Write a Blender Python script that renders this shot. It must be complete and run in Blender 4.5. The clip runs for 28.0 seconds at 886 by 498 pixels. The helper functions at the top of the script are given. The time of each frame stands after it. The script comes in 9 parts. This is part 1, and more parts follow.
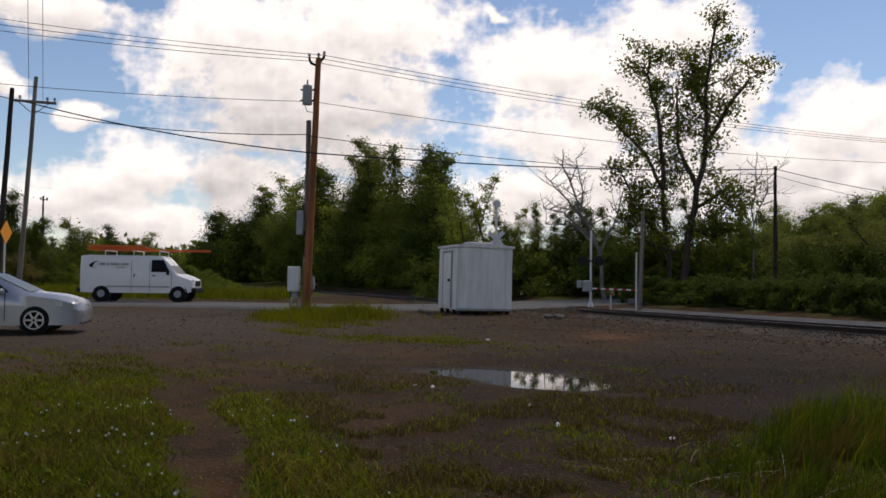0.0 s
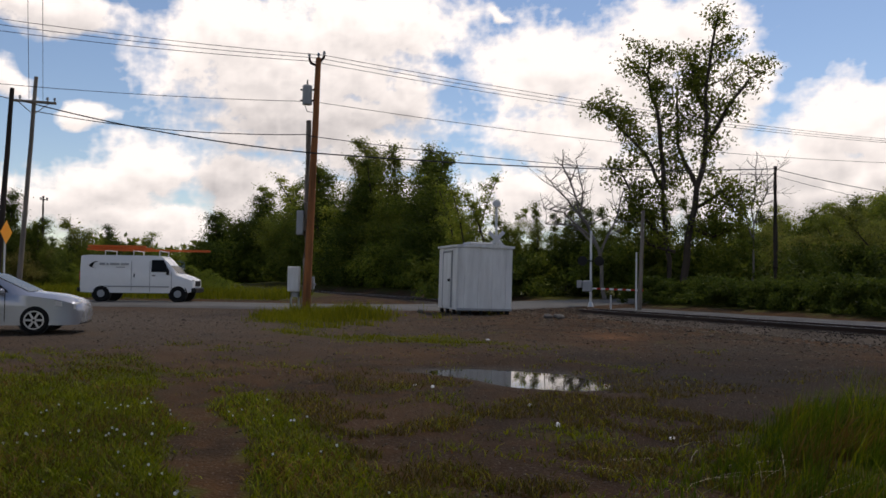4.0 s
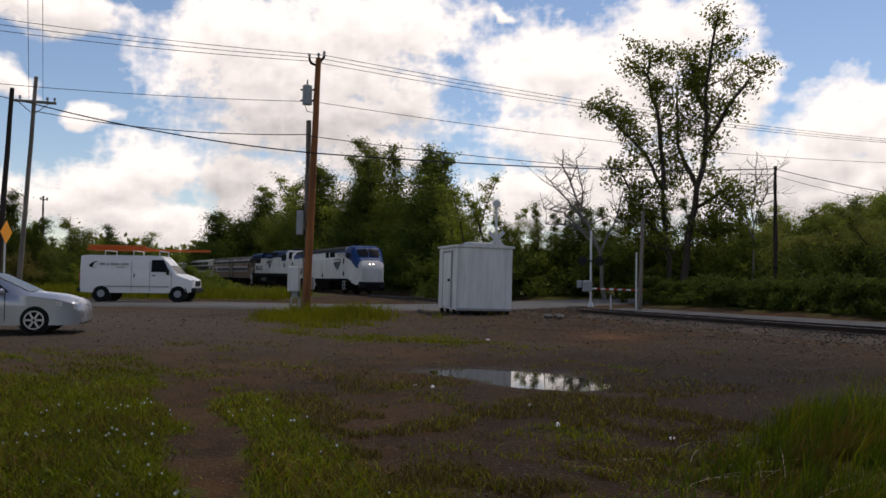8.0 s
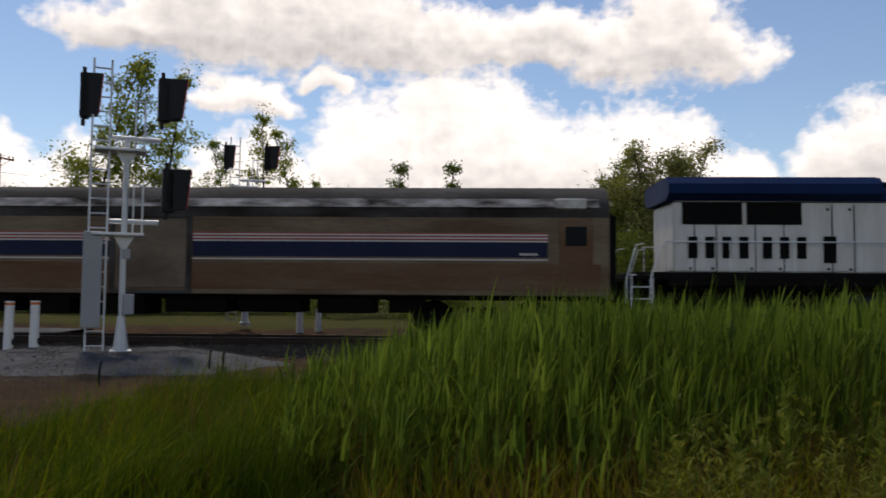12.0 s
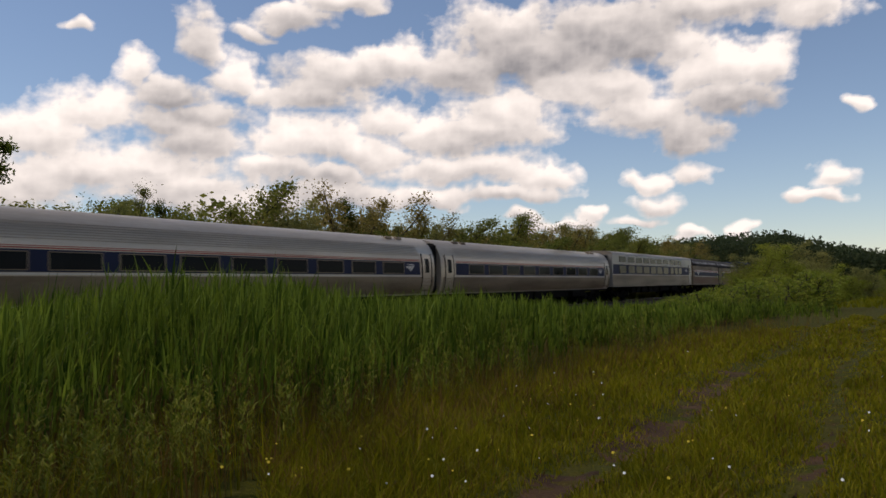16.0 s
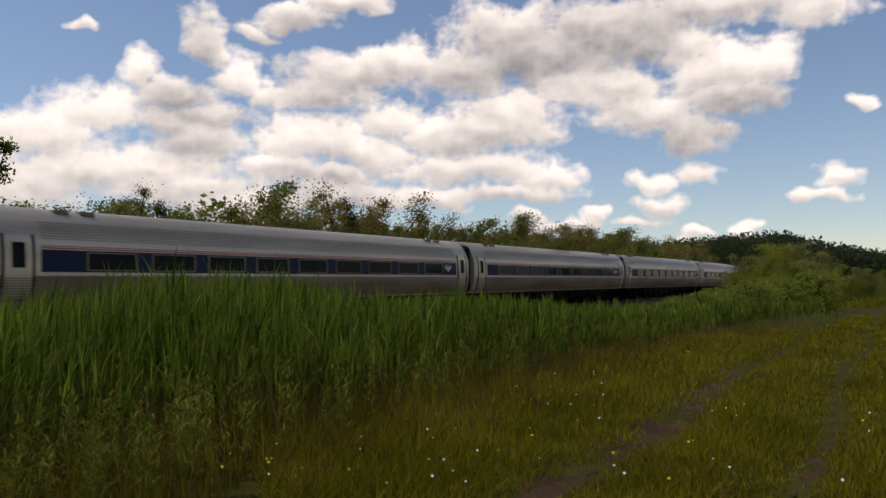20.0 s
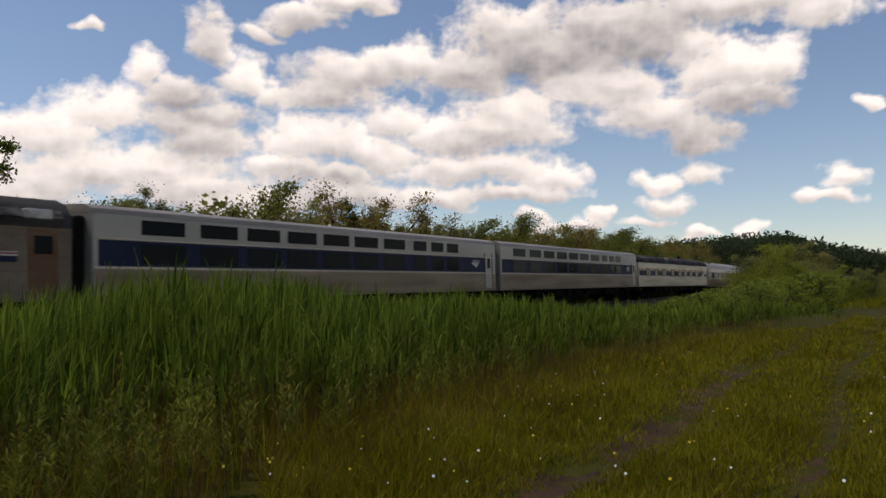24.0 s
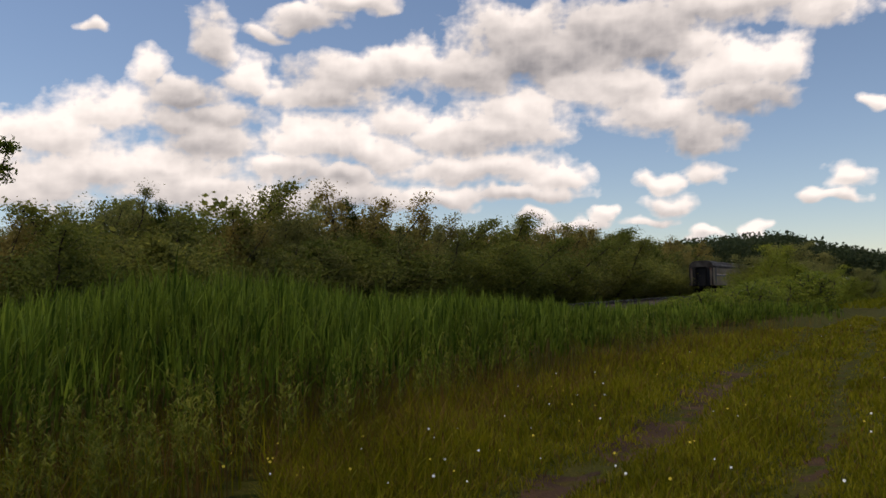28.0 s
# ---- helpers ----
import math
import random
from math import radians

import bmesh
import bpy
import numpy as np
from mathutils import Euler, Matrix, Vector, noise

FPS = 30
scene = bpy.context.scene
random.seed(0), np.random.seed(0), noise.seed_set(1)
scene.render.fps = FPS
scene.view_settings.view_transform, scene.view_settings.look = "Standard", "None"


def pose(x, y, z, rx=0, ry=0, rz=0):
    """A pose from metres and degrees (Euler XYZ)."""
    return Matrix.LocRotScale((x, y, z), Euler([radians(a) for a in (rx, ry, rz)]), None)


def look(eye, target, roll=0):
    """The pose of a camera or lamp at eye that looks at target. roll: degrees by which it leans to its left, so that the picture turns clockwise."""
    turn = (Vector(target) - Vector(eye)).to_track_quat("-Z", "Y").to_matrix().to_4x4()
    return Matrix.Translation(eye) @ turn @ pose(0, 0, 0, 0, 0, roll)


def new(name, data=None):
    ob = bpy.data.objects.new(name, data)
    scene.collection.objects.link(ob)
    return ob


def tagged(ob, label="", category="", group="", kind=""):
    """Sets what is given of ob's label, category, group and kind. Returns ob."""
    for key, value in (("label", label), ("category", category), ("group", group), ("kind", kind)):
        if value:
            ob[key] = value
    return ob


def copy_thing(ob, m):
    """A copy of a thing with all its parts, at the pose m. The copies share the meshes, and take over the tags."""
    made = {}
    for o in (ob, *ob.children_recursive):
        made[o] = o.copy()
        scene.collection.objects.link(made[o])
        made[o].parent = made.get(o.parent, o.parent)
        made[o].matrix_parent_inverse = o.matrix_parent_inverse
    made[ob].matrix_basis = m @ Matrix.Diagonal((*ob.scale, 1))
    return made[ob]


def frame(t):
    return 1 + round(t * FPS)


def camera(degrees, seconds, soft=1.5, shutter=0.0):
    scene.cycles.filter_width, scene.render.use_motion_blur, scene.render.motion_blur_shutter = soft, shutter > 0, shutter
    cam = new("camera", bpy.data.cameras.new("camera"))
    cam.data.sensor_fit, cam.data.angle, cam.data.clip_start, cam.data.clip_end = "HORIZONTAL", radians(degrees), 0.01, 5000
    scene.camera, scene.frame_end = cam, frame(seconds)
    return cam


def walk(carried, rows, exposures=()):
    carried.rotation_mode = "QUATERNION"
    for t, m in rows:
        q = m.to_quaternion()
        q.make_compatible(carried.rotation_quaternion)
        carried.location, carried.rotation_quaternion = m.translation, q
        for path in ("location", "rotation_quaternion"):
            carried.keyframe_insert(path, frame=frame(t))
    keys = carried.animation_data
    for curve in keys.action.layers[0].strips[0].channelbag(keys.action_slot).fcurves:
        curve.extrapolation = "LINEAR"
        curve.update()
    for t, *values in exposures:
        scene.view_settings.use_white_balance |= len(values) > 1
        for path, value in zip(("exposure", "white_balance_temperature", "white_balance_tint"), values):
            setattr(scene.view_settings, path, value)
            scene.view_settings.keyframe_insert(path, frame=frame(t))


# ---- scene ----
# camera: a tripod that stands still, watches the crossing, pans right with the train and rests
EYE = 1.55
cam = camera(58.5, 28.0, soft=1.6, shutter=0.12)


def aim(yaw, pitch, roll):
    return pose(0, 0, EYE, 0, 0, yaw) @ pose(0, 0, 0, pitch) @ pose(0, 0, 0, 0, roll) @ pose(0, 0, 0, 90)


PAN = [
    (0.0, 0.0, 1.98, -0.77), (4.0, 0.0, 1.98, -0.77), (8.5, 0.0, 1.98, -0.77), (9.0, -0.08, 1.99, -0.74),
    (9.2, -0.88, 1.98, -0.72), (9.5, -3.88, 2.03, -0.66), (9.7, -6.81, 2.05, -0.64), (10.0, -11.37, 2.08, -0.66),
    (10.2, -15.05, 2.1, -0.7), (10.5, -20.39, 2.21, -0.8), (10.7, -25.5, 2.3, -0.75), (11.0, -36.33, 2.5, -0.7),
    (11.2, -43.64, 2.6, -0.66), (11.5, -54.04, 2.85, -0.68), (11.7, -59.0, 2.91, -0.68), (12.0, -63.86, 3.0, -0.7),
    (12.2, -70.6, 3.08, -0.6), (12.5, -80.03, 3.25, -0.4), (12.7, -89.18, 3.33, 0.05), (13.0, -104.58, 3.3, 0.58),
    (13.2, -115.2, 3.24, 0.85), (13.4, -121.07, 3.19, 1.1), (13.6, -123.9, 3.15, 1.12), (14.0, -125.2, 3.13, 1.12),
    (15.5, -125.33, 3.13, 1.12), (16.0, -125.0, 3.14, 1.1), (20.0, -124.98, 3.14, 1.08), (23.0, -124.92, 3.15, 1.02),
    (24.0, -124.88, 3.15, 1.0), (28.0, -124.87, 3.15, 1.0)]
walk(cam, [(t, aim(y, p, r)) for t, y, p, r in PAN], exposures=[(0.0, 0.1, 6700.0, 15.0), (9.0, 0.1, 6700.0, 15.0), (11.8, 0.1, 6700.0, 14.0), (12.4, 0.34, 6700.0, 13.0), (13.0, 0.14, 6750.0, 13.0), (13.7, 0.05, 6850.0, 16.0), (28.0, 0.05, 6850.0, 16.0)])

# daylight: broken cumulus, high sun beyond the railway
SUN_AZ, SUN_EL = -38.0, 60.0
world = bpy.data.worlds.new("world")
scene.world = world
world.use_nodes = True
wn = world.node_tree
wn.nodes.clear()
w_out = wn.nodes.new("ShaderNodeOutputWorld")
w_bg = wn.nodes.new("ShaderNodeBackground")
w_sky = wn.nodes.new("ShaderNodeTexSky")
w_sky.sky_type = "NISHITA"
w_sky.sun_disc = False
w_sky.sun_elevation = radians(SUN_EL)
w_sky.sun_rotation = radians(-SUN_AZ)
w_sky.air_density, w_sky.dust_density, w_sky.ozone_density = 1.0, 0.1, 2.0
w_bg.inputs["Strength"].default_value = 0.1
wn.links.new(w_sky.outputs[0], w_bg.inputs["Color"])
wn.links.new(w_bg.outputs[0], w_out.inputs["Surface"])
sun = new("sun", bpy.data.lights.new("sun", "SUN"))
sun.data.energy, sun.data.angle, sun.data.color = 1.9, radians(7.0), (1.0, 0.93, 0.8)
sa, se = radians(SUN_AZ), radians(SUN_EL)
sun.matrix_world = look((0, 0, 60), (math.sin(sa) * 60, -math.cos(sa) * 60, 60 - 60 * math.tan(se)))


# ---- materials ----
def nodes_of(name):
    m = bpy.data.materials.new(name)
    m.use_nodes = True
    nt = m.node_tree
    nt.nodes.clear()
    out = nt.nodes.new("ShaderNodeOutputMaterial")
    return m, nt, out


def add(nt, kind, **values):
    n = nt.nodes.new(kind)
    for key, value in values.items():
        if key in n.inputs:
            n.inputs[key].default_value = value
        else:
            n.inputs[key.replace("_", " ")].default_value = value
    return n


def ramp(nt, fac, lo, hi):
    n = add(nt, "ShaderNodeMapRange")
    n.inputs["From Min"].default_value, n.inputs["From Max"].default_value = lo, hi
    nt.links.new(fac, n.inputs["Value"])
    return n.outputs[0]


def blend(nt, fac, a, b, how="MIX"):
    n = nt.nodes.new("ShaderNodeMix")
    n.data_type, n.blend_type = "RGBA", how
    for sock, v in ((n.inputs[0], fac), (n.inputs[6], a), (n.inputs[7], b)):
        if hasattr(v, "default_value"):
            nt.links.new(v, sock)
        elif isinstance(v, (int, float)):
            sock.default_value = v
        else:
            sock.default_value = (*v, 1.0) if len(v) == 3 else v
    return n.outputs[2]


def noise_of(nt, scale, detail=4.0, vec=None, stretch=None):
    n = add(nt, "ShaderNodeTexNoise", Scale=scale, Detail=detail)
    if vec is None:
        vec = nt.nodes.new("ShaderNodeTexCoord").outputs["Object"]
    if stretch:
        mp = nt.nodes.new("ShaderNodeMapping")
        mp.inputs["Scale"].default_value = stretch
        nt.links.new(vec, mp.inputs["Vector"])
        vec = mp.outputs[0]
    nt.links.new(vec, n.inputs["Vector"])
    return n.outputs[0]


def mat(name, col, rough=0.6, metal=0.0, col2=None, big=0.6, fine=25.0, var=0.5, bump=0.15, stretch=None, rand=0.0, spec=None):
    """A worn surface: two tones at a large scale, grain at a fine one, relief by the grain."""
    m, nt, out = nodes_of(name)
    b = add(nt, "ShaderNodeBsdfPrincipled", Roughness=rough, Metallic=metal)
    b.inputs["Specular IOR Level"].default_value = spec if spec is not None else (0.12 if rough > 0.82 else 0.25)
    col2 = col2 or tuple(c * (1 - 0.5 * var) for c in col)
    n1 = noise_of(nt, big, 5.0, stretch=stretch)
    n2 = noise_of(nt, fine, 3.0, stretch=stretch)
    c = blend(nt, ramp(nt, n1, 0.35, 0.65), col, col2)
    c = blend(nt, ramp(nt, n2, 0.25, 0.8), c, blend(nt, 1.0, c, (1 - 0.45 * var,) * 3, "MULTIPLY"))
    if rand:
        oi = nt.nodes.new("ShaderNodeObjectInfo")
        c = blend(nt, ramp(nt, oi.outputs["Random"], 0, 1), c, blend(nt, 1.0, c, (1 - rand,) * 3, "MULTIPLY"))
    nt.links.new(c, b.inputs["Base Color"])
    r = add(nt, "ShaderNodeMapRange")
    r.inputs["To Min"].default_value, r.inputs["To Max"].default_value = max(rough - 0.12, 0.03), min(rough + 0.12, 1)
    nt.links.new(n1, r.inputs["Value"])
    nt.links.new(r.outputs[0], b.inputs["Roughness"])
    if bump:
        bp = add(nt, "ShaderNodeBump", Strength=bump, Distance=0.02)
        nt.links.new(n2, bp.inputs["Height"])
        nt.links.new(bp.outputs[0], b.inputs["Normal"])
    nt.links.new(b.outputs[0], out.inputs["Surface"])
    return m


def leaf_mat(name, col, col2, through_light=0.4):
    m, nt, out = nodes_of(name)
    b = add(nt, "ShaderNodeBsdfPrincipled", Roughness=0.6)
    b.inputs["Specular IOR Level"].default_value = 0.1
    tr = nt.nodes.new("ShaderNodeBsdfTranslucent")
    geo = nt.nodes.new("ShaderNodeNewGeometry")
    oi = nt.nodes.new("ShaderNodeObjectInfo")
    n1 = noise_of(nt, 0.5, 3.0)
    c = blend(nt, geo.outputs["Random Per Island"], col, col2)
    c = blend(nt, ramp(nt, n1, 0.4, 0.65), c, blend(nt, 1.0, c, (0.66, 0.68, 0.6), "MULTIPLY"))
    c = blend(nt, oi.outputs["Random"], c, blend(nt, 1.0, c, (0.62, 0.72, 0.7), "MULTIPLY"))
    nt.links.new(c, b.inputs["Base Color"])
    nt.links.new(c, tr.inputs["Color"])
    mix = nt.nodes.new("ShaderNodeMixShader")
    mix.inputs[0].default_value = through_light
    nt.links.new(b.outputs[0], mix.inputs[1])
    nt.links.new(tr.outputs[0], mix.inputs[2])
    nt.links.new(mix.outputs[0], out.inputs["Surface"])
    return m


def glow_mat(name, col, strength):
    m, nt, out = nodes_of(name)
    e = add(nt, "ShaderNodeEmission", Strength=strength)
    e.inputs["Color"].default_value = (*col, 1)
    nt.links.new(e.outputs[0], out.inputs["Surface"])
    return m


def glass_mat(name, col=(0.012, 0.014, 0.016), rough=0.08):
    m = mat(name, col, rough, var=0.3, bump=0.0, big=0.8, fine=4)
    for n in m.node_tree.nodes:
        if n.type == "BSDF_PRINCIPLED":
            n.inputs["Specular IOR Level"].default_value = 0.03
    return m


M_TIE = mat("tie_wood", (0.05, 0.04, 0.033), 0.85, var=0.6, stretch=(1, 6, 6), rand=0.4)
M_RAIL = mat("rail_steel", (0.05, 0.032, 0.024), 0.75, 0.1, var=0.5, bump=0.1)
M_RAILTOP = mat("rail_head", (0.32, 0.31, 0.3), 0.3, 0.9, var=0.2, bump=0.0)
M_BALLAST = mat("ballast", (0.105, 0.08, 0.058), 0.95, col2=(0.055, 0.043, 0.033), big=0.35, fine=22, var=1.0, bump=0.9)
M_STONE = mat("ballast_stone", (0.19, 0.175, 0.16), 0.9, var=0.6, bump=0.3)


def stone_material():
    m, nt, out = nodes_of("scattered_stone")
    b = add(nt, "ShaderNodeBsdfPrincipled", Roughness=0.9)
    b.inputs["Specular IOR Level"].default_value = 0.1
    geo = nt.nodes.new("ShaderNodeNewGeometry")
    c = blend(nt, geo.outputs["Random Per Island"], (0.028, 0.021, 0.016), (0.18, 0.155, 0.13))
    c = blend(nt, ramp(nt, noise_of(nt, 30, 3), 0.3, 0.7), c, blend(nt, 1.0, c, (0.6, 0.57, 0.52), "MULTIPLY"))
    nt.links.new(c, b.inputs["Base Color"])
    nt.links.new(b.outputs[0], out.inputs["Surface"])
    return m


M_STONES = stone_material()
M_ASPHALT = mat("road_asphalt", (0.13, 0.125, 0.118), 0.85, col2=(0.1, 0.096, 0.09), big=0.4, fine=60, var=0.5, bump=0.3)
M_MOUND = mat("crushed_gravel", (0.125, 0.122, 0.123), 0.95, col2=(0.085, 0.083, 0.084), big=0.9, fine=34, var=0.9, bump=0.5, rand=0.0)
M_RUT = mat("rut_soil", (0.095, 0.052, 0.026), 0.95, col2=(0.05, 0.028, 0.016), big=1.5, fine=30, var=0.9, bump=0.8)
M_POLE = mat("pole_wood", (0.36, 0.14, 0.052), 0.85, col2=(0.17, 0.075, 0.035), big=0.8, fine=20, var=0.6, bump=0.4, stretch=(6, 6, 0.6))
M_POLEGREY = mat("weathered_wood", (0.26, 0.225, 0.19), 0.9, col2=(0.16, 0.135, 0.11), fine=20, bump=0.4, stretch=(6, 6, 0.6))
M_POLEDARK = mat("tarred_wood", (0.05, 0.04, 0.034), 0.85, fine=20, bump=0.4, stretch=(6, 6, 0.6))
M_GALV = mat("galvanised_steel", (0.6, 0.61, 0.62), 0.5, 0.35, var=0.25, bump=0.05)
M_GREYPAINT = mat("grey_paint", (0.33, 0.34, 0.35), 0.5, var=0.25, bump=0.05)
M_SHED = mat("shed_paint", (0.72, 0.72, 0.71), 0.5, col2=(0.58, 0.575, 0.565), big=1.2, fine=8, var=0.2, bump=0.04, stretch=(3, 3, 0.5))
M_BLACK = mat("black_paint", (0.012, 0.012, 0.013), 0.55, var=0.4, bump=0.05)
M_DARKSTEEL = mat("dirty_steel", (0.009, 0.008, 0.0075), 0.9, 0.0, var=0.6, bump=0.2, spec=0.04)
M_WIRE = mat("wire", (0.02, 0.02, 0.022), 0.6, var=0.1, bump=0)
M_RUBBER = mat("tyre_rubber", (0.014, 0.014, 0.014), 0.85, var=0.3)
M_GLASS = glass_mat("dark_glass")
M_WHITE = mat("white_paint", (0.72, 0.72, 0.7), 0.45, var=0.15, bump=0.03)
M_RED = mat("red_paint", (0.5, 0.03, 0.025), 0.5, var=0.2, bump=0.02)
M_ORANGE = mat("orange_paint", (0.62, 0.16, 0.03), 0.5, var=0.2, bump=0.02)
M_YELLOW = mat("sign_amber", (0.85, 0.33, 0.02), 0.5, var=0.15, bump=0.02)
M_VAN = mat("van_white", (0.74, 0.74, 0.74), 0.28, var=0.1, bump=0.0, big=0.8)
M_SILVER = mat("silver_car_paint", (0.36, 0.37, 0.41), 0.22, 0.55, var=0.08, bump=0.0)
M_RIM = mat("alloy", (0.55, 0.55, 0.56), 0.35, 0.8, var=0.2, bump=0.0)
M_LADDER = mat("fibreglass_ladder", (0.6, 0.13, 0.025), 0.5, var=0.2, bump=0.02)
M_LITTER = mat("litter_white", (0.75, 0.75, 0.75), 0.5, var=0.2)
M_BARK = mat("bark", (0.075, 0.06, 0.048), 0.95, fine=14, bump=0.5, stretch=(3, 3, 0.7))
M_DEAD = mat("dead_wood", (0.2, 0.18, 0.16), 0.9, fine=14, bump=0.3)
# train
M_LOCO = mat("loco_silver_grey", (0.66, 0.65, 0.635), 0.42, col2=(0.55, 0.535, 0.515), big=1.6, fine=9, var=0.3, bump=0.02, stretch=(1.6, 1, 0.22))
M_LOCOWHITE = mat("loco_white", (0.68, 0.68, 0.68), 0.4, var=0.15, bump=0.02)
M_LOCOBLUE = mat("loco_blue", (0.006, 0.022, 0.085), 0.6, var=0.3, bump=0.02, spec=0.08)
M_LEADBLUE = mat("lead_loco_blue", (0.010, 0.048, 0.165), 0.5, var=0.25, bump=0.02, spec=0.1)
M_NAVY = mat("logo_navy", (0.006, 0.011, 0.035), 0.7, var=0.2, bump=0.0)
M_LOCOROOF = mat("loco_roof", (0.04, 0.038, 0.038), 0.85, var=0.5, bump=0.1)
M_GRILLE = mat("grille", (0.009, 0.009, 0.009), 0.85, var=0.4, bump=0.1, spec=0.05)
M_HAND = mat("handrail_grey", (0.72, 0.72, 0.72), 0.45, 0.3, var=0.2, bump=0)
M_SILL = mat("frame_sill", (0.011, 0.01, 0.01), 0.85, var=0.5, spec=0.05)
M_BAGSIDE = mat("dirty_stainless", (0.21, 0.16, 0.105), 0.55, 0.2, col2=(0.125, 0.078, 0.044), big=0.9, fine=9, var=0.7, bump=0.05, stretch=(0.35, 1, 1.4))
M_BAGLOW = mat("rust_stained_stainless", (0.13, 0.055, 0.024), 0.65, 0.1, col2=(0.175, 0.115, 0.068), big=1.0, fine=10, var=0.6, bump=0.05, stretch=(0.3, 1, 1.6))
M_BAGROOF = mat("sooty_roof", (0.026, 0.021, 0.018), 0.92, 0.0, col2=(0.09, 0.085, 0.08), big=0.8, fine=8, var=0.8, bump=0.1, stretch=(0.5, 1, 1))
M_BAGPATCH = mat("bare_roof_patch", (0.55, 0.54, 0.51), 0.45, 0.4, col2=(0.3, 0.28, 0.26), big=2.0, fine=12, var=0.8, stretch=(0.7, 1, 1.4))
M_BAGSOOT = mat("sooty_worn_shoulder", (0.035, 0.03, 0.027), 0.9, 0.0, col2=(0.24, 0.22, 0.2), big=2.6, fine=7, var=0.9, stretch=(0.6, 1, 1.8))
# Pale streaks carry worn metal plus the sky's reflection on the shoulder, painted in.
M_BAGSTREAK = mat("worn_sheen_roof_shoulder", (0.5, 0.47, 0.44), 0.9, 0.0, col2=(0.03, 0.026, 0.023), big=1.9, fine=6, var=0.9, stretch=(0.5, 1, 1.6))
M_STAIN = mat("stainless", (0.52, 0.455, 0.37), 0.4, 0.45, col2=(0.4, 0.345, 0.275), big=0.8, fine=10, var=0.35, bump=0.03, stretch=(0.25, 1, 2))
M_STAINLOW = mat("dusty_stainless", (0.26, 0.21, 0.15), 0.5, 0.3, col2=(0.17, 0.13, 0.09), big=0.7, fine=10, var=0.4, bump=0.03, stretch=(0.25, 1, 2))
M_STAINROOF = mat("stainless_roof", (0.38, 0.33, 0.262), 0.42, 0.4, col2=(0.27, 0.228, 0.18), big=0.5, fine=7, var=0.45, bump=0.03, stretch=(0.25, 1, 1))
M_CARWHITE = mat("car_light_grey", (0.33, 0.315, 0.29), 0.4, 0.3, var=0.25, bump=0.02, stretch=(0.3, 1, 1))
M_CARBLUE = mat("car_stripe_blue", (0.006, 0.012, 0.045), 0.65, var=0.3, bump=0.0)
M_CARRED = mat("car_stripe_red", (0.36, 0.075, 0.06), 0.5, var=0.3, bump=0.0)
M_OLDSTEEL = mat("old_grey_stainless", (0.21, 0.17, 0.125), 0.7, 0.05, col2=(0.13, 0.1, 0.072), big=1.1, fine=8, var=0.6, bump=0.04, stretch=(0.4, 1, 0.8))
M_STRIPEWHITE = mat("car_stripe_white", (0.6, 0.58, 0.55), 0.5, var=0.3, bump=0.0)
M_DIAPH = mat("vestibule_rubber", (0.012, 0.011, 0.011), 0.85, var=0.4)
M_HEADLIGHT = glow_mat("headlight_glow", (1.0, 0.88, 0.8), 5.0)
M_DITCH = glow_mat("ditch_light_glow", (1.0, 0.85, 0.65), 7.0)
M_MARKER = glow_mat("red_marker_glow", (0.6, 0.05, 0.03), 0.08)


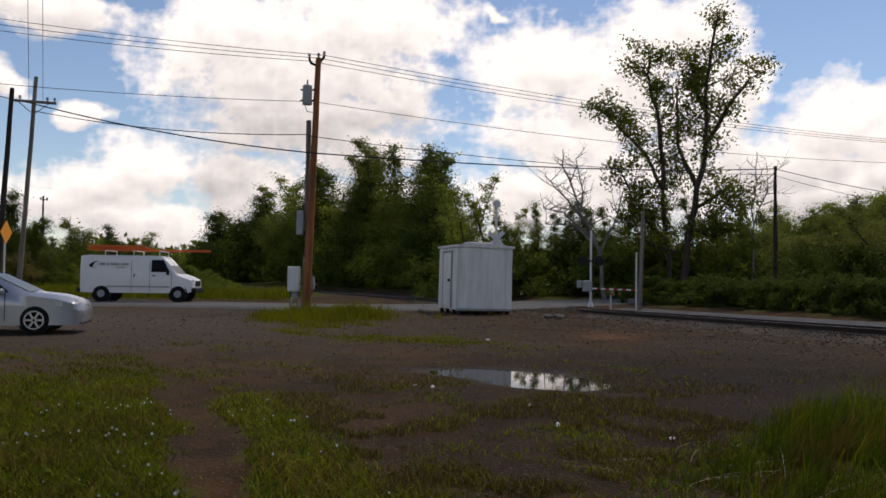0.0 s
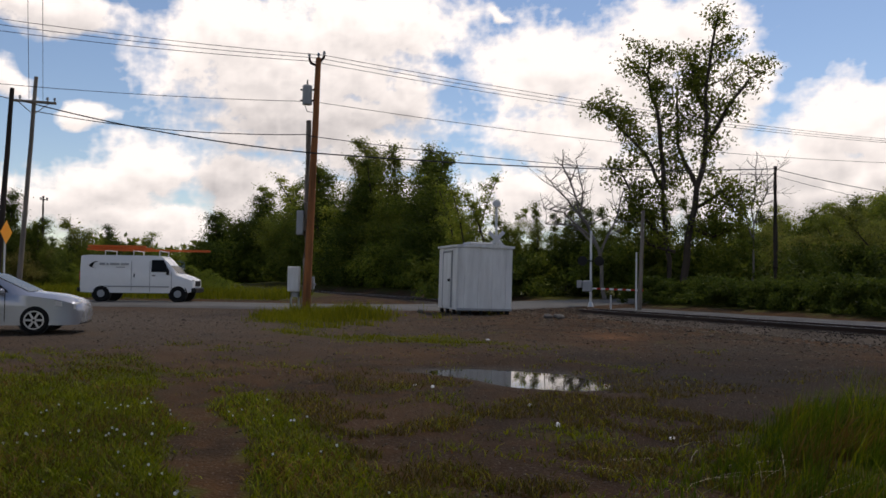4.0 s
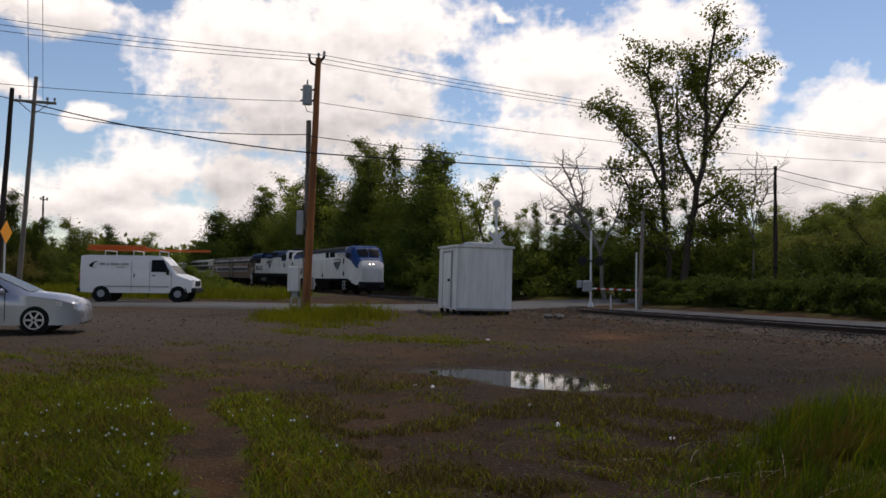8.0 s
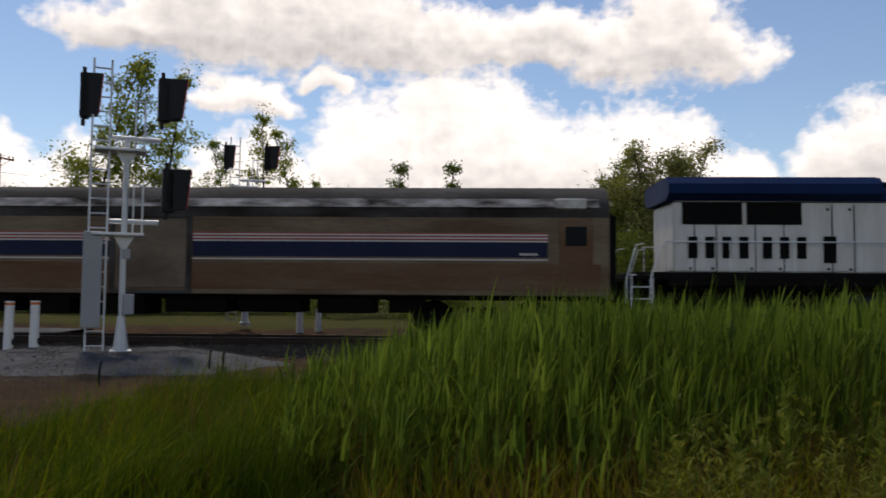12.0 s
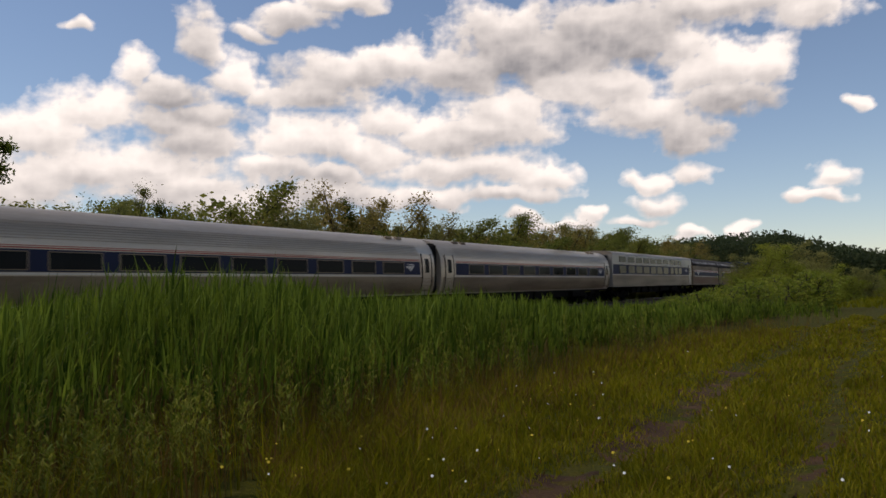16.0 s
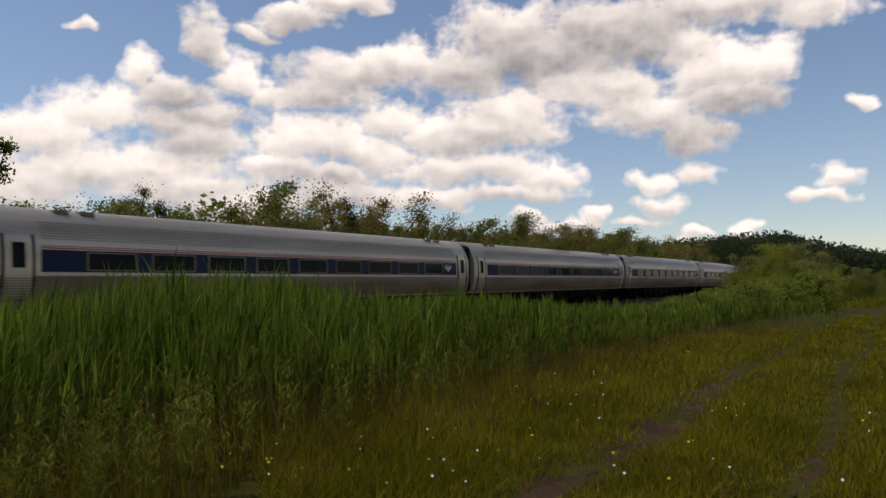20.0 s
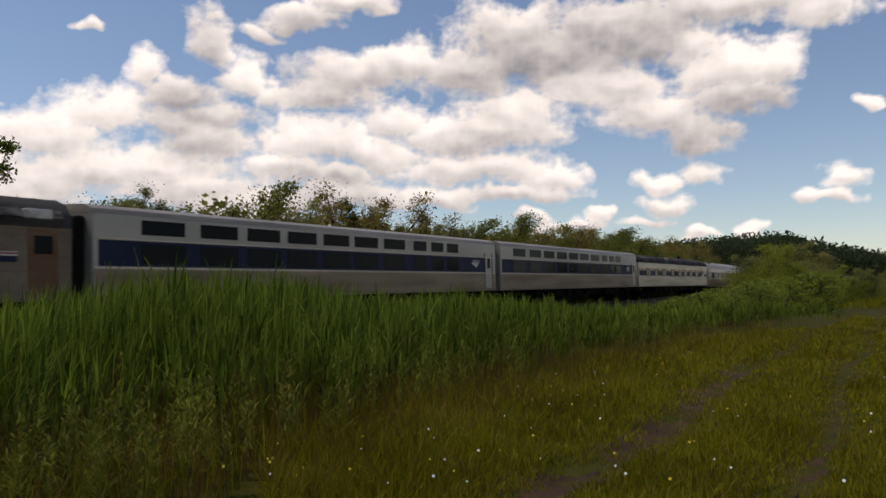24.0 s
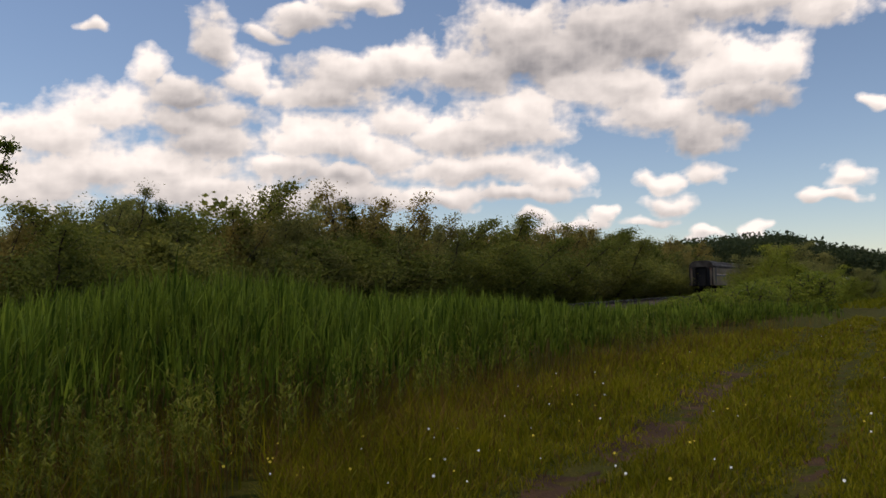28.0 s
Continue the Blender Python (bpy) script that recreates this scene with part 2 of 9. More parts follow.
# ---- geometry helpers ----
class Geo:
    """Collects vertices and faces of one part."""

    def __init__(self):
        self.v, self.f = [], []

    def put(self, verts, faces):
        k = len(self.v)
        self.v += [tuple(p) for p in verts]
        self.f += [tuple(i + k for i in q) for q in faces]
        return self

    def box(self, c, size, bevel=0.0, rz=0.0, m=None):
        hx, hy, hz = (s / 2 for s in size)
        b = min(bevel, hx * 0.9, hy * 0.9, hz * 0.9)
        if b <= 0:
            vs = [(sx * hx, sy * hy, sz * hz) for sz in (-1, 1) for sx, sy in ((-1, -1), (1, -1), (1, 1), (-1, 1))]
            fs = [(3, 2, 1, 0), (4, 5, 6, 7), (0, 1, 5, 4), (1, 2, 6, 5), (2, 3, 7, 6), (3, 0, 4, 7)]
        else:
            ring = [(-hx + b, -hy), (hx - b, -hy), (hx, -hy + b), (hx, hy - b), (hx - b, hy), (-hx + b, hy), (-hx, hy - b), (-hx, -hy + b)]
            small = [(-hx + b, -hy + b), (hx - b, -hy + b), (hx - b, -hy + b), (hx - b, hy - b), (hx - b, hy - b), (-hx + b, hy - b), (-hx + b, hy - b), (-hx + b, -hy + b)]
            vs = [(x, y, -hz) for x, y in small] + [(x, y, -hz + b) for x, y in ring] + [(x, y, hz - b) for x, y in ring] + [(x, y, hz) for x, y in small]
            fs = [tuple(reversed(range(8))), tuple(range(24, 32))]
            for k in range(3):
                fs += [(8 * k + i, 8 * k + (i + 1) % 8, 8 * k + 8 + (i + 1) % 8, 8 * k + 8 + i) for i in range(8)]
        t = Matrix.Translation(c) @ Matrix.Rotation(radians(rz), 4, "Z") if m is None else m @ Matrix.Translation(c)
        return self.put([t @ Vector(p) for p in vs], fs)

    def cyl(self, a, b, r0, r1=None, n=12, caps=True):
        r1 = r0 if r1 is None else r1
        a, b = Vector(a), Vector(b)
        q = (b - a).to_track_quat("Z", "Y") if (b - a).length > 1e-9 else Euler((0, 0, 0)).to_quaternion()
        vs = []
        for p, r in ((a, r0), (b, r1)):
            vs += [p + q @ Vector((math.cos(2 * math.pi * i / n) * r, math.sin(2 * math.pi * i / n) * r, 0)) for i in range(n)]
        fs = [(i, (i + 1) % n, n + (i + 1) % n, n + i) for i in range(n)]
        if caps:
            fs += [tuple(reversed(range(n))), tuple(range(n, 2 * n))]
        return self.put(vs, fs)

    def tube(self, pts, r, n=6):
        rs = r if isinstance(r, (list, tuple)) else [r] * len(pts)
        pts = [Vector(p) for p in pts]
        vs = []
        for i, p in enumerate(pts):
            d = pts[min(i + 1, len(pts) - 1)] - pts[max(i - 1, 0)]
            q = d.to_track_quat("Z", "Y")
            vs += [p + q @ Vector((math.cos(2 * math.pi * j / n) * rs[i], math.sin(2 * math.pi * j / n) * rs[i], 0)) for j in range(n)]
        fs = [(i * n + j, i * n + (j + 1) % n, (i + 1) * n + (j + 1) % n, (i + 1) * n + j) for i in range(len(pts) - 1) for j in range(n)]
        fs += [tuple(reversed(range(n))), tuple(range((len(pts) - 1) * n, len(pts) * n))]
        return self.put(vs, fs)

    def loft(self, rings, caps=True):
        n = len(rings[0])
        vs = [p for r in rings for p in r]
        fs = [(i * n + j, i * n + (j + 1) % n, (i + 1) * n + (j + 1) % n, (i + 1) * n + j) for i in range(len(rings) - 1) for j in range(n)]
        if caps:
            fs += [tuple(reversed(range(n))), tuple(range((len(rings) - 1) * n, len(rings) * n))]
        return self.put(vs, fs)

    def plate(self, outline, thick, m):
        """A flat plate: outline in the plane of m's x and y, thick along its z."""
        n = len(outline)
        vs = [m @ Vector((x, y, 0)) for x, y in outline] + [m @ Vector((x, y, thick)) for x, y in outline]
        fs = [tuple(reversed(range(n))), tuple(range(n, 2 * n))] + [(i, (i + 1) % n, n + (i + 1) % n, n + i) for i in range(n)]
        return self.put(vs, fs)


def mesh_of(name, geo, material, smooth=False):
    me = bpy.data.meshes.new(name)
    me.from_pydata(geo.v, [], geo.f)
    me.update()
    bm = bmesh.new()
    bm.from_mesh(me)
    bmesh.ops.recalc_face_normals(bm, faces=bm.faces)
    bm.to_mesh(me)
    bm.free()
    if smooth:
        me.shade_smooth()
        me.set_sharp_from_angle(angle=radians(38))
    me.materials.append(material)
    return me


def part(name, geo, material, parent, label="", smooth=False):
    ob = new(name, mesh_of(name, geo, material, smooth))
    ob.parent = parent
    if label:
        ob["label"] = label
    return ob


def share(name, mesh, parent, m):
    """One more object on a mesh that is shared."""
    ob = new(name, mesh)
    ob.parent = parent
    ob.matrix_basis = m
    return ob


def thing(name, m, label, category, group="", kind=""):
    ob = new(name)
    ob.matrix_basis = m
    return tagged(ob, label, category, group, kind)


def fast_mesh(name, verts, quads, material, smooth=True):
    """A big mesh from arrays of vertices (n, 3) and quads (m, 4)."""
    me = bpy.data.meshes.new(name)
    quads = np.asarray(quads, dtype=np.int32)
    me.vertices.add(len(verts))
    me.vertices.foreach_set("co", np.asarray(verts, dtype=np.float32).ravel())
    me.loops.add(quads.size)
    me.loops.foreach_set("vertex_index", quads.ravel())
    me.polygons.add(len(quads))
    me.polygons.foreach_set("loop_start", np.arange(0, quads.size, quads.shape[1], dtype=np.int32))
    me.update(calc_edges=True)
    me.validate()
    if smooth:
        me.shade_smooth()
    me.materials.append(material)
    return me


def lettering(text, size, material, parent, m, name="number"):
    cu = bpy.data.curves.new(name, "FONT")
    cu.body, cu.size, cu.extrude, cu.offset = text, size, 0.003, 0.018 * size
    tmp = bpy.data.objects.new(name, cu)
    scene.collection.objects.link(tmp)
    me = bpy.data.meshes.new_from_object(tmp.evaluated_get(bpy.context.evaluated_depsgraph_get()))
    bpy.data.objects.remove(tmp)
    me.materials.append(material)
    ob = new(name, me)
    ob.parent = parent
    ob.matrix_basis = m
    return ob


def polar(az, dist, z=0.0):
    a = radians(az)
    return Vector((-math.sin(a) * dist, math.cos(a) * dist, z))


# ---- the railway's line ----
TRACK_AZ, TRACK_D = 24.14, 24.0
T_N = Vector((math.cos(radians(TRACK_AZ)), math.sin(radians(TRACK_AZ)), 0))
T_U = Vector((-math.sin(radians(TRACK_AZ)), math.cos(radians(TRACK_AZ)), 0))
BEND, BEND_FROM = 0.00048, 44.0


def rail_z(s):
    return 0.13 - 0.0053 * max(-90.0, min(90.0, s))


def line(s, q=0.0, z=0.0):
    """A point of the railway: s metres along it, q metres beyond its middle, z above the rails."""
    p = T_N * TRACK_D + T_U * s
    nrm = T_N
    if s > BEND_FROM:
        d = s - BEND_FROM
        a = BEND * d
        p = T_N * TRACK_D + T_U * (BEND_FROM + math.sin(a) / BEND) - T_N * ((1 - math.cos(a)) / BEND)
        nrm = T_N * math.cos(a) + T_U * math.sin(a)
    p = p + nrm * q
    return Vector((p.x, p.y, rail_z(s) + z))


# ---- ground ----
def smooth01(a, lo, hi):
    t = np.clip((a - lo) / (hi - lo), 0, 1)
    return t * t * (3 - 2 * t)


def wavy(x, y, f, seed=0.0):
    """A cheap smooth field between -1 and 1."""
    return (np.sin(x * f * 1.0 + 1.3 * np.sin(y * f * 0.7 + seed) + seed) + np.sin(y * f * 1.3 + 1.7 * np.sin(x * f * 0.9 - seed) + 2 * seed)
            + 0.6 * np.sin((x + y) * f * 2.1 + seed * 3)) / 2.6


def along(x, y):
    return x * T_U.x + y * T_U.y, x * T_N.x + y * T_N.y - TRACK_D


ROAD = [(-120, 39.5), (-45, 38.6), (-20, 37.6), (-10, 36.6), (-4, 37.0), (1.0, 40.2), (5.0, 45.6), (8.6, 51.4), (13.5, 56.0), (22, 58.5), (60, 60), (170, 62)]


def road_line(step=1.0):
    """Middle of the road, with the bends rounded."""
    p = np.array(ROAD, dtype=float)
    d = np.concatenate([[0], np.cumsum(np.hypot(*np.diff(p, axis=0).T))])
    t = np.arange(0, d[-1], step)
    x, y = np.interp(t, d, p[:, 0]), np.interp(t, d, p[:, 1])
    k = np.ones(7) / 7
    return np.stack([np.convolve(np.pad(a, 3, "edge"), k, "valid") for a in (x, y)], 1)


def road_gap(x, y):
    """Distance from the middle of the road."""
    x, y = np.asarray(x, dtype=float), np.asarray(y, dtype=float)
    best = np.full(x.shape, 1e9)
    for (xa, ya), (xb, yb) in zip(ROAD, ROAD[1:]):
        ux, uy = xb - xa, yb - ya
        t = np.clip(((x - xa) * ux + (y - ya) * uy) / (ux * ux + uy * uy), 0, 1)
        best = np.minimum(best, np.hypot(x - xa - t * ux, y - ya - t * uy))
    return best


def rut_gap(x, y):
    """Distance from the wheel ruts of the track through the meadow, and how far out along it."""
    dx, dy = 0.4258, -0.9048
    out = (x - 4.8) * dx + (y + 4.2) * dy
    side = (x - 4.8) * -dy + (y + 4.2) * dx
    side = side + 0.12 * np.sin(out * 0.5)
    return np.minimum(np.abs(side + 0.1), np.abs(side + 1.75)), out, side


def puddle_depth(x, y):
    a = ((x - 0.75) / 1.15) ** 2 + ((y - 13.3) / 0.75) ** 2
    b = ((x - 1.55) / 0.8) ** 2 + ((y - 12.15) / 0.8) ** 2
    return np.exp(-a * 0.9) + np.exp(-b * 0.9) + 0.10 * wavy(x, y, 2.6, 1.0)


def meadow_edge(az):
    """How far out the tall growth begins to give way to bare ground, by azimuth."""
    return np.interp(-az, [10, 14, 19, 22, 25, 30, 33, 37, 41, 46, 54, 62, 70, 80, 180], [5.6, 6.4, 7.8, 9.4, 10.8, 10.8, 9.4, 9.2, 11.2, 11.8, 12.4, 14.5, 17.5, 19.5, 60])


def cover(x, y):
    """How grassy the ground is, 0 to 1."""
    az = np.degrees(np.arctan2(-x, y))
    d = np.hypot(x, y)
    w = wavy(x, y, 1.1, 0.4) * 0.3 + wavy(x, y, 3.3, 2.0) * 0.22 + wavy(x, y, 8.0, 1.0) * 0.12
    x0, y0 = x, y
    x = x + 0.14 * wavy(x0, y0, 1.7, 3.0) + 0.09 * wavy(x0, y0, 5.0, 1.0)
    y = y + 0.5 * wavy(x0, y0, 1.4, 5.0)
    mid = -1.0 - (y - 4.5) * 0.40
    off = x - mid
    front = (az > -60) & (y > 0)
    w = w * (0.8 + 0.3 * smooth01(y, 7.0, 11.0))
    g1 = smooth01(-off, 0.16, 0.42) * smooth01(-y, -18.5, -11.0) * front * (1 - 0.5 * smooth01(y, 7.5, 12.5))
    g2 = smooth01(off, 0.2, 0.45) * smooth01(-off, -1.5, -0.85) * smooth01(-y, -12.4, -8.8) * front
    g3 = 0.22 * smooth01(off, 1.0, 1.6) * smooth01(-y, -9.6, -6.5) * front
    g4 = np.exp(-(((x + 4.0) / 2.7) ** 2 + ((y - 27.5) / 5.0) ** 2) * 1.6) * 1.3
    g5 = np.exp(-(((x + 2.0 - (20 - y) * 0.9) / 2.2) ** 2 + ((y - 19.6) / 1.5) ** 2)) * 0.75
    g6 = smooth01(meadow_edge(az) - d, -0.5, 0.8) * smooth01(-az, 12, 30) * (az < 0) * (0.62 + 0.3 * wavy(x0, y0, 2.2, 4.0)) * (az > -72) + smooth01(meadow_edge(az) - d, -0.5, 0.8) * (az <= -72) * (az < 0)
    g7 = ((az < -150) | (az > 60)).astype(float)
    x, y = x0, y0
    s, q = along(x, y)
    far = smooth01(q, 5.0, 8.0) + smooth01(-x, 20, 26) + smooth01(np.abs(s), 120, 140)
    near_road = road_gap(x, y)
    g8 = smooth01(-x, 6.5, 10) * smooth01(y, 42.6, 44) * smooth01(-q, 3.5, 5)
    g = np.maximum.reduce([g1, g2, g3, g4, g5, g6, g7, far, g8]) + w * 0.9 * (far < 0.5)
    g = g * smooth01(np.abs(q), 3.2, 4.6) * smooth01(near_road, 3.4, 4.0)
    gap, out, side = rut_gap(x, y)
    g = g * (1 - 0.95 * np.exp(-(gap / np.where(side < -0.8, 0.1, 0.32)) ** 2) * (out > -8) * smooth01(-out, -26, -8) * (0.6 + 0.4 * wavy(x, y, 0.8, 2.0)))
    lot = smooth01(-x, 5.5, 8) * smooth01(y, 16.5, 19.5) * smooth01(-y, -38, -36) * smooth01(x, -45, -35)
    return np.clip(g * (1 - lot), 0, 1)


def height(x, y):
    s, q = along(x, y)
    d = np.hypot(x, y)
    z = 0.12 * smooth01(d, 12, 34) + 0.035 * wavy(x, y, 0.9, 0.7) * smooth01(d, 1, 4)
    rz = 0.13 - 0.0053 * np.clip(s, -90, 90)
    bed = smooth01(-np.abs(q), -7.5, -2.6)
    z = z * (1 - bed) + (rz - 0.42) * bed
    z = z - 0.16 * np.clip(puddle_depth(x, y), 0, 1)
    gap, out, side = rut_gap(x, y)
    z = z - 0.07 * np.exp(-(gap / 0.25) ** 2) * (out > -8)
    mid = -1.0 - (y - 4.5) * 0.40
    z = z - 0.05 * np.exp(-((x - mid) / 0.35) ** 2) * (y > 2) * (y < 15)
    road = smooth01(-road_gap(x, y), -6.5, -3.4)
    z = z * (1 - road) + (np.maximum(rz - 0.1, 0.0) * smooth01(-np.abs(q), -22, -3) + 0.1 * (1 - smooth01(-np.abs(q), -22, -3)) - 0.03) * road
    far = smooth01(d, 200, 900)
    return z + far * 1.0


def ground_z(x, y):
    return float(height(np.array([x]), np.array([y]))[0])


def spread(inner, lo, hi, step, reach):
    a = np.arange(lo, hi + 1e-6, step)
    k = 1.22 ** np.arange(1, 34)
    out = np.cumsum(step * k)
    out = out[out < reach]
    return np.concatenate([lo - out[::-1], a, hi + out])


def ground_material():
    m, nt, out = nodes_of("ground")
    b = add(nt, "ShaderNodeBsdfPrincipled", Roughness=0.93)
    b.inputs["Specular IOR Level"].default_value = 0.12
    at = nt.nodes.new("ShaderNodeAttribute")
    at.attribute_name = "cover"
    wet = nt.nodes.new("ShaderNodeAttribute")
    wet.attribute_name = "damp"
    n_big, n_mid, n_fine = noise_of(nt, 0.35, 5), noise_of(nt, 2.6, 5), noise_of(nt, 38, 3)
    vor = add(nt, "ShaderNodeTexVoronoi", Scale=26.0)
    nt.links.new(nt.nodes.new("ShaderNodeTexCoord").outputs["Object"], vor.inputs["Vector"])
    dirt = blend(nt, ramp(nt, n_big, 0.38, 0.62), (0.088, 0.042, 0.012), (0.046, 0.028, 0.0125))
    dirt = blend(nt, ramp(nt, noise_of(nt, 0.9, 6), 0.42, 0.6), dirt, blend(nt, 1.0, dirt, (0.55, 0.53, 0.5), "MULTIPLY"))
    dirt = blend(nt, ramp(nt, n_mid, 0.5, 0.66), dirt, (0.068, 0.031, 0.009))
    tc = nt.nodes.new("ShaderNodeTexCoord")
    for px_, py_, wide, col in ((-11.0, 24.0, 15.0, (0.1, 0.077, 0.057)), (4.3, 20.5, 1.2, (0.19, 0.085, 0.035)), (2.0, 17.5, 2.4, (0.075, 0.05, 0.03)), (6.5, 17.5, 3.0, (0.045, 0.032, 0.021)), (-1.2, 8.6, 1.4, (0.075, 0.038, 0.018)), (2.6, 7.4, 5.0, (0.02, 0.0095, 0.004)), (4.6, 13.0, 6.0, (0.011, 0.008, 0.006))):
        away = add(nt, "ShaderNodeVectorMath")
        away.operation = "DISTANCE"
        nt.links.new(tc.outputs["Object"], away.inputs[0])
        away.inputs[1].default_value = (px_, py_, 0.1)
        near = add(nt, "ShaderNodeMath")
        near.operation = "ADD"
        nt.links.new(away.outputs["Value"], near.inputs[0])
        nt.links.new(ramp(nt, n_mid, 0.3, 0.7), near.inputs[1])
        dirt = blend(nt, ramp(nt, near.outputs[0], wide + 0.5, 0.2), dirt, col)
    dirt = blend(nt, ramp(nt, n_fine, 0.3, 0.75), blend(nt, 1.0, dirt, (0.6, 0.6, 0.6), "MULTIPLY"), dirt)
    sep = nt.nodes.new("ShaderNodeSeparateColor")
    nt.links.new(vor.outputs["Color"], sep.inputs[0])
    stone = blend(nt, sep.outputs[0], (0.03, 0.022, 0.014), (0.16, 0.125, 0.09))
    dirt = blend(nt, ramp(nt, vor.outputs["Distance"], 0.32, 0.18), dirt, blend(nt, 0.7, dirt, stone))
    dirt = blend(nt, wet.outputs["Fac"], dirt, blend(nt, 1.0, dirt, (0.42, 0.4, 0.4), "MULTIPLY"))
    turf = blend(nt, ramp(nt, n_mid, 0.35, 0.65), (0.05, 0.056, 0.003), (0.078, 0.064, 0.008))
    turf = blend(nt, ramp(nt, n_fine, 0.3, 0.7), blend(nt, 1.0, turf, (0.5, 0.55, 0.5), "MULTIPLY"), turf)
    mix_in = add(nt, "ShaderNodeMath")
    mix_in.operation = "ADD"
    nt.links.new(at.outputs["Fac"], mix_in.inputs[0])
    sub = add(nt, "ShaderNodeMapRange")
    sub.inputs["To Min"].default_value, sub.inputs["To Max"].default_value = -0.35, 0.35
    nt.links.new(noise_of(nt, 5.0, 5), sub.inputs["Value"])
    nt.links.new(sub.outputs[0], mix_in.inputs[1])
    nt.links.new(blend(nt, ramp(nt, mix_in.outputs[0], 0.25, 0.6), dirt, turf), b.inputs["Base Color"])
    bp = add(nt, "ShaderNodeBump", Strength=0.9, Distance=0.03)
    hsum = blend(nt, 0.5, n_fine, vor.outputs["Distance"])
    nt.links.new(hsum, bp.inputs["Height"])
    nt.links.new(bp.outputs[0], b.inputs["Normal"])
    rr = add(nt, "ShaderNodeMapRange")
    rr.inputs["To Min"].default_value, rr.inputs["To Max"].default_value = 0.95, 0.45
    nt.links.new(wet.outputs["Fac"], rr.inputs["Value"])
    nt.links.new(rr.outputs[0], b.inputs["Roughness"])
    nt.links.new(b.outputs[0], out.inputs["Surface"])
    return m


def grid_mesh(name, X, Y, Z, material):
    ny, nx = X.shape
    idx = np.arange(nx * ny).reshape(ny, nx)
    quads = np.stack([idx[:-1, :-1], idx[:-1, 1:], idx[1:, 1:], idx[1:, :-1]], -1).reshape(-1, 4)
    return fast_mesh(name, np.stack([X, Y, Z], -1).reshape(-1, 3), quads, material)


def build_ground():
    gx = spread(0, -22, 34, 0.3, 3400)
    gy = spread(0, -30, 44, 0.3, 3400)
    X, Y = np.meshgrid(gx, gy)
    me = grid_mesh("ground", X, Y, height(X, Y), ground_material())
    for key, values in (("cover", cover(X, Y)), ("damp", smooth01(puddle_depth(X, Y), 0.12, 0.6))):
        a = me.attributes.new(key, "FLOAT", "POINT")
        a.data.foreach_set("value", values.astype(np.float32).ravel())
    tagged(new("ground", me), "level ground of dark gravel, mud and grass", "ground", kind="structure")
    m, nt, out = nodes_of("puddle_water")
    b = add(nt, "ShaderNodeBsdfPrincipled", Roughness=0.03)
    b.inputs["Base Color"].default_value = (0.02, 0.017, 0.013, 1)
    bp = add(nt, "ShaderNodeBump", Strength=0.02, Distance=0.01)
    nt.links.new(noise_of(nt, 5, 2), bp.inputs["Height"])
    nt.links.new(bp.outputs[0], b.inputs["Normal"])
    nt.links.new(b.outputs[0], out.inputs["Surface"])
    wx, wy = np.meshgrid(np.linspace(-1.6, 3.6, 14), np.linspace(9.8, 15.2, 14))
    tagged(new("puddle", grid_mesh("puddle", wx, wy, np.full_like(wx, -0.075), m)), "shallow muddy puddle of still water", "puddle", kind="structure")


build_ground()


def build_road():
    mid = road_line(1.5)
    way = np.gradient(mid, axis=0)
    way /= np.linalg.norm(way, axis=1)[:, None]
    qs = np.array([-3.3, -3.15, -1.6, 0.0, 1.6, 3.15, 3.3])
    X = mid[:, :1] - way[:, 1:] * qs[None, :]
    Y = mid[:, 1:] + way[:, :1] * qs[None, :]
    s, q = along(X, Y)
    rz = 0.13 - 0.0053 * np.clip(s, -90, 90)
    near = smooth01(-np.abs(q), -22, -3)
    Z = np.maximum(rz - 0.02, 0.05) * near + 0.16 * (1 - near) + np.where(np.abs(qs) > 3.2, -0.12, 0.0)[None, :] - 0.012 * np.abs(qs)[None, :]
    tagged(new("road", grid_mesh("road", X, Y, Z, M_ASPHALT)), "worn pale grey asphalt road over the level crossing", "road", kind="structure")
    # pale gravel shoulder beyond the track
    ss, qq = np.arange(14, 41, 1.0), np.array([2.2, 2.5, 3.4, 4.4, 5.2, 5.6])
    P = np.array([[line(a, b + 0.12 * math.sin(a * 1.3 + b), (-0.3, -0.1, -0.07, -0.06, -0.08, -0.5)[k]) for k, b in enumerate(qq)] for a in ss])
    tagged(new("gravel_shoulder", grid_mesh("gravel_shoulder", P[:, :, 0], P[:, :, 1], P[:, :, 2], M_MOUND)), "pale level gravel strip beside the track", "gravel", kind="structure")


build_road()


